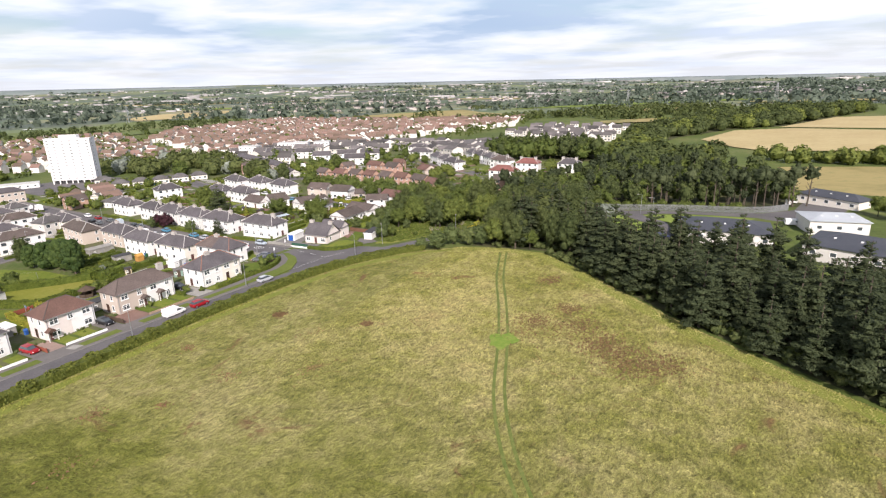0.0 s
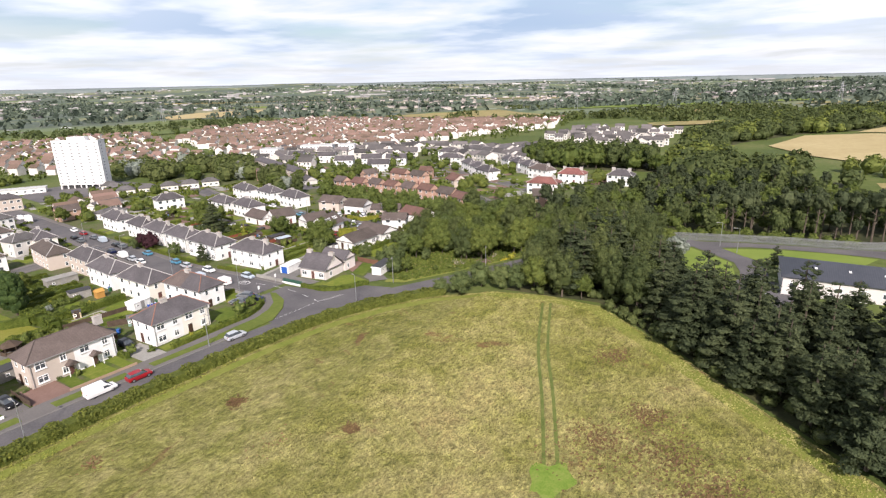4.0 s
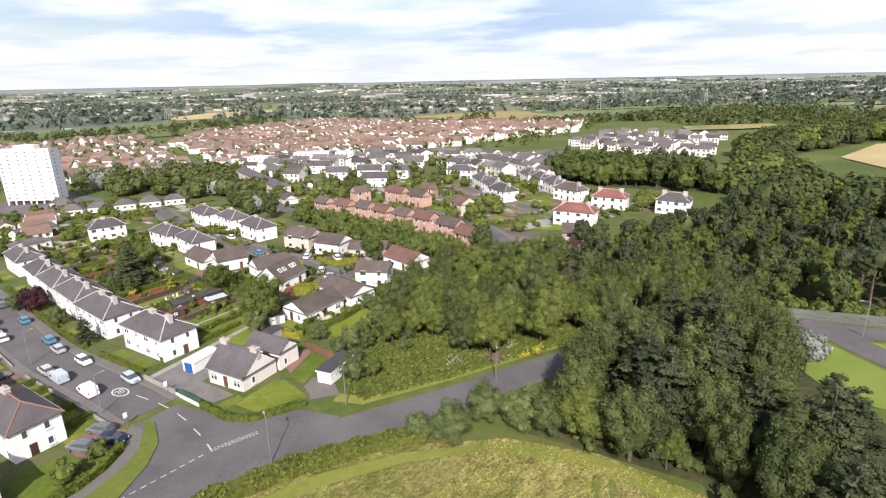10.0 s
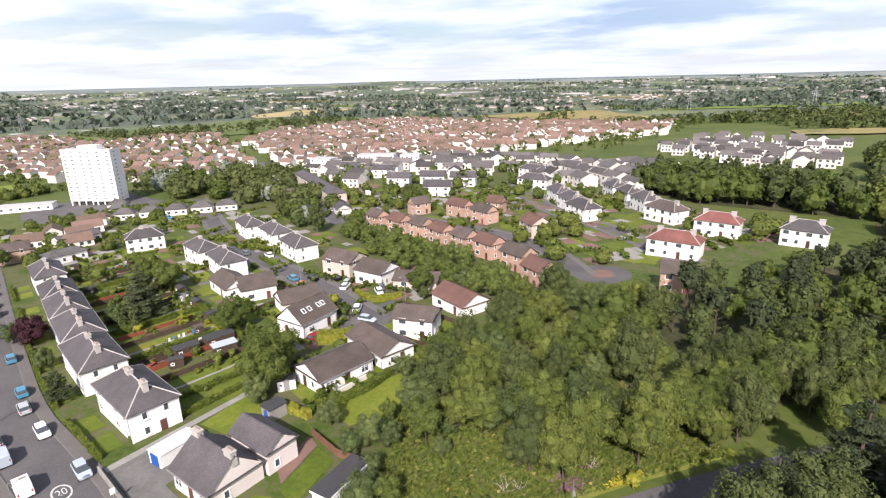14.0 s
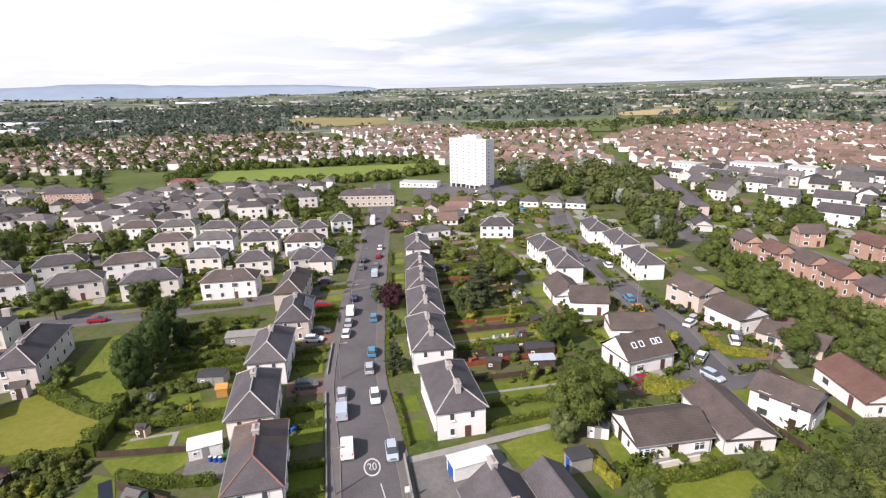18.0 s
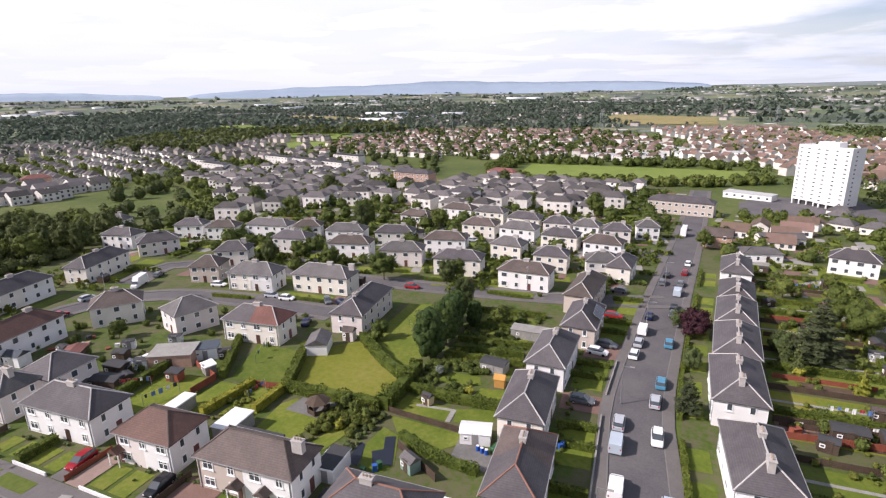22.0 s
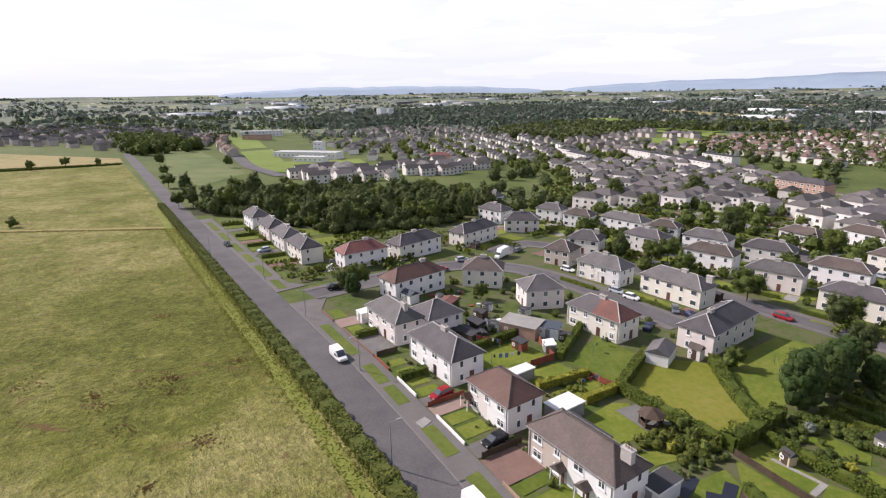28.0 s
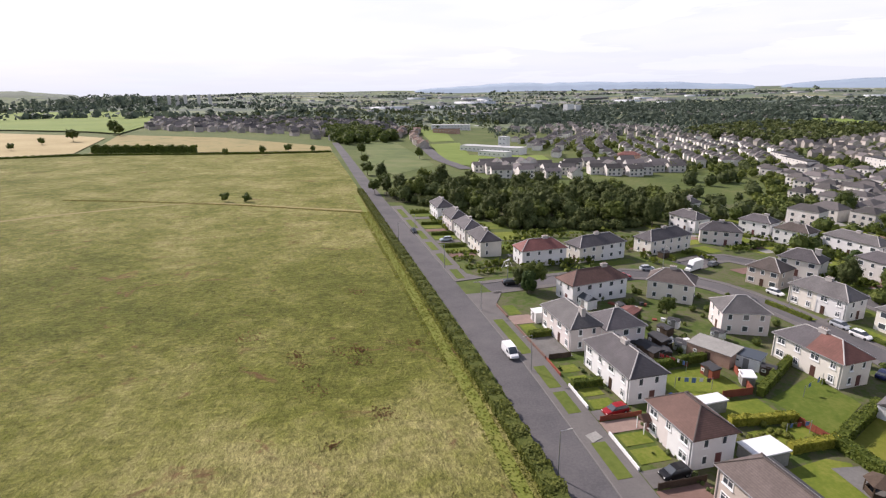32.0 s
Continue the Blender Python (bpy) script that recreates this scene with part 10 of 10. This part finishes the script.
# ---- far landmarks ----
def slab_block(name, x, y, ang, L, D, h, wall, label, floors=3, roof=None, cat="flats", bays=8):
    ob = thing(name, x, y, ang, label, cat)
    a, b = L / 2, D / 2
    part("wall", box_bm((-a, -b, -2, a, b, h)), wall, ob)
    if roof:
        v, f, _ = hip_roof(L + 0.6, D + 0.6, h, 2.2, 0)
        part_mesh("roof", v, f, roof, ob)
    else:
        part("roof", box_bm((-a - 0.2, -b - 0.2, h, a + 0.2, b + 0.2, h + 0.4)), felt_mat if wall is not wall_mats["white"] else pale_roof, ob)
    for k in range(floors):
        for j in range(bays):
            window(ob, -a + (j + 0.5) * L / bays, -b, (k + 0.55) * h / floors, 0, 1.5, 1.25)
    return ob


slab_block("brick_flats", -392, -19, 78, 27, 9, 9, wall_mats["brick"], "four-storey red-brick and tan flats", 4, roof_mats["slate"], bays=8)
slab_block("sandstone_terrace", -339.2, 135.2, 76, 28, 8, 6, wall_mats["tan"], "long red sandstone terrace with slate roof", 2, roof_mats["slate"], "terrace", 10)
slab_block("white_block", -336, 32, 80, 14, 10, 7, wall_mats["white"], "square white rendered block", 2, roof_mats["slate"], bays=4)
for k, (x, y) in enumerate(((-418, -200), (-440, -232), (-470, -150), (-486, -190), (-455, -118), (-505, -130))):
    slab_block("deck_flats", x, y, 70, 34, 8, 8.4, wall_mats["grey"], "three-storey pale deck-access flats", 3, None, bays=7)
slab_block("school", -238, -345, 130, 60, 14, 5, wall_mats["white"], "low white school building with flat roof", 1, None, "school", 14)
slab_block("school_tower", -256, -364, 130, 8, 8, 12, wall_mats["white"], "square white school tower", 3, None, "school", 2)
slab_block("school_wing", -228, -312, 130, 26, 10, 4, wall_mats["white"], "low white school wing", 1, None, "school", 6)
slab_block("church", -314, -253, 150, 16, 10, 7, wall_mats["brick"], "red-brick church hall with steep roof", 1, roof_mats["red"], "church", 4)
for x, y, L, h in ((-768, -1430, 34, 19), (-757, -1205, 26, 24), (-790, -1225, 22, 21)):
    slab_block("tower_block", x, y, 205, L, 14, h, wall_mats["white"], "distant white tower block", 2, None, "tower block", 5)
for x, y in ((395, -2236), (364, -2226), (333, -2210), (281, -2184), (447, -2246), (240, -2170)):
    slab_block("tower_block", x, y, 100, 15, 13, 40, wall_mats["grey"], "distant grey tower block", 1, None, "tower block", 2)
for k, (x, y) in enumerate(((-319, 192), (-313, 201), (-307, 210), (-301, 219), (-295, 228), (-337, 196), (-350, 200))):
    slab_block("low_shops", x, y, 57, 9, 6, 2.8, wall_mats["cream"], "single-storey cream pensioners' cottage", 1, roof_mats["grey"], "cottage", 3)
for x, y, a, L in ((-590, 120, 75, 34), (-600, 165, 80, 40), (-575, 90, 80, 22), (-640, 140, 85, 40), (-610, 200, 80, 30)):
    slab_block("college_block", x, y, a, L, 10, 5, wall_mats["white"], "low white college block with flat roof", 2, None, "college", 6)
slab_block("care_home", -448, 26, 70, 22, 10, 5, wall_mats["brick"], "red-brick care home with red roof", 2, roof_mats["red"], "care home", 6)
slab_block("street_terrace", -294.6, 279.6, -22, 76, 8.4, 5.4, wall_mats["tan"], "long terrace of pale houses with slate roofs", 2, roof_mats["slate"], "terrace", 16)
for x, y, a, n in ((-364, 336, 20, 16), (-349, 364, 30, 14), (-337, 369, 30, 14), (-317, 374, 30, 13)):
    slab_block("white_flats", x, y, a, n, 10, 9, wall_mats["white"], "three-storey white rendered flats", 3, None, bays=4)
slab_block("depot", -395, 172, 60, 24, 8, 3, wall_mats["white"], "low white building near the tower", 1, None, "depot", 6)
drape("car_park", [(-345, 160), (-330, 200), (-350, 222), (-400, 222), (-405, 180), (-380, 165)], road_mat, 0.08, "asphalt car park round the tower", "road")
lawn([(-322, 190), (-312, 192), (-322, 212), (-330, 205)], "oval of green grass", verge_mat, 0.14)
drape("school_field", [(-200, -422), (-175, -270), (-197, -241), (-259, -267), (-272, -315), (-209, -321), (-236, -441)], crop_mat, 0.3, "bright green school field", "field")
drape("school_field", [(-240, -675), (-208, -454), (-236, -461), (-270, -628)], crop_mat, 0.3, "bright green school field", "field")
slab_block("old_school", -290, -668, 160, 56, 14, 7, wall_mats["white"], "long white school building far off", 2, None, "school", 12)
slab_block("old_school", -262, -590, 140, 34, 12, 6, wall_mats["brick"], "low brown school block", 1, None, "school", 8)
drape("road", ribbon([(-230, -679), (-205, -520), (-180, -332), (-176, -290), (-180, -235)], -5, 5), road_mat, 0.4, "wide asphalt road past the school", "road")
drape("rough_field", [(-116, -250), (-128, -216), (-164, -260), (-170, -460), (-140, -460)], rough_far, 0.15, "rough dry grassland", "field")
drape("stubble_field", [(90, -352), (113, -505), (280, -640), (300, -400), (125, -330)], wheat_mat, 0.6, "pale stubble field", "field")
drape("stubble_field", [(80, -352), (113, -549), (1, -508), (-100, -400), (-100, -362)], gold_mat, 0.6, "dry stubble field", "field")
drape("green_field", [(300, -700), (159, -593), (115, -560), (135, -925), (300, -1500), (700, -1600), (700, -900)], crop_mat, 1.5, "bright green far field", "field")
hedge([(-98, -356), (-40, -345), (11, -344), (78, -342), (125, -324), (180, -300)], 2.2, 1.2, "far dark field hedge", dens=3, size=0.7, seed=71)
hedge([(5, -352), (40, -357), (79, -358)], 5, 5.5, "tall thick far hedgerow", dens=3, size=0.9, seed=72)
for x, y, s, k in ((141, -380, 0.7, "oak"), (139, -429, 0.7, "oak"), (127, -463, 1.2, "oak"), (120, -560, 1.6, "oak"), (110, -540, 1.4, "oak"), (-19, -328, 0.65, "oak"), (-45, -338, 0.8, "oak"), (-64, -354, 0.8, "oak"), (-84, -353, 0.6, "oak"), (-39.4, -142.6, 1.75, "bush"), (-48.6, -140.6, 1.5, "bush"), (-107, -152, 0.7, "oak"), (-111.5, -217, 0.9, "oak"), (-121, -330, 1.0, "oak"), (-116, -270, 0.8, "oak"), (-125, -468, 1.2, "oak"), (-114, -166, 0.9, "oak"), (-116, -190, 1.0, "darktree"), (-162, -300, 0.9, "oak")):
    tree(k, x, y, s, "field trees")
mix = smooth_path([(40, -112), (10, -128), (-28, -140), (-60, -128), (-96, -112)], 6)
drape("old_ditch", ribbon(mix, -1.2, 1.2), gold_mat, 0.09, "dry grassy line of an old ditch across the meadow", "ground")
far_trees("far_trees", [(700, -1500), (300, -2300), (900, -3900), (2600, -3200), (1800, -1500)], 1200, 26, "wooded rise on the skyline", 21, q=10)
far_trees("far_trees", [(-110, -480), (-60, -620), (150, -1000), (-300, -1600), (-700, -1300), (-330, -640)], 450, 7, "trees among the southern houses", 22, leaf_dark, q=30, leaf=0.3)
for k, (x, y, a, L, W, m) in enumerate(((-1300, 1200, 30, 500, 120, crop_mat), (-150, 950, -10, 160, 120, gold_mat), (-100, 690, 20, 90, 60, gold_mat), (-200, 1250, 10, 500, 120, crop_mat), (200, 1100, -10, 400, 90, gold_mat), (-860, -420, 60, 240, 90, crop_mat), (-1900, 1500, 40, 900, 160, gold_mat), (-600, 2000, 10, 900, 120, gold_mat), (-1370, -720, 60, 420, 120, gold_mat), (-2050, -700, 70, 700, 160, gold_mat), (-950, -610, 50, 260, 90, crop_mat), (-1180, -460, 60, 300, 80, gold_mat), (-780, -330, 70, 150, 60, crop_mat), (-1900, -100, 80, 800, 120, gold_mat))):
    drape("far_field", lozenge(x, y, a, L, W), m, 1.2, "pale far field", "field")


def pylon(x, y, h=32):
    ob = thing("pylon", x, y, 20, "grey lattice electricity pylon far off", "pylon")
    bm = bmesh.new()
    for sx in (-1, 1):
        for sy in (-1, 1):
            v = [(sx * 3.0, sy * 3.0, 0), (sx * 0.5, sy * 0.5, h)]
            p, q = Vector(v[0]), Vector(v[1])
            s = Vector((0.18, 0, 0))
            u = Vector((0, 0.18, 0))
            r = [bm.verts.new(c) for c in (p - s - u, p + s - u, p + s + u, p - s + u, q - s - u, q + s - u, q + s + u, q - s + u)]
            for f in ((0, 1, 5, 4), (1, 2, 6, 5), (2, 3, 7, 6), (3, 0, 4, 7)):
                bm.faces.new([r[i] for i in f])
    part("leg_frame", bm, metal_mat, ob)
    for z, w in ((h * 0.62, 5), (h * 0.76, 6), (h * 0.9, 4)):
        part("cross_arm", box_bm((-w, -0.2, z, w, 0.2, z + 0.45)), metal_mat, ob)


for x, y in ((-1000, 640), (-860, 800), (-700, 1050), (-380, 1150), (-200, 1200), (60, 1150), (250, 1000), (-900, 60), (-760, -120), (-1000, 300)):
    pylon(x, y)
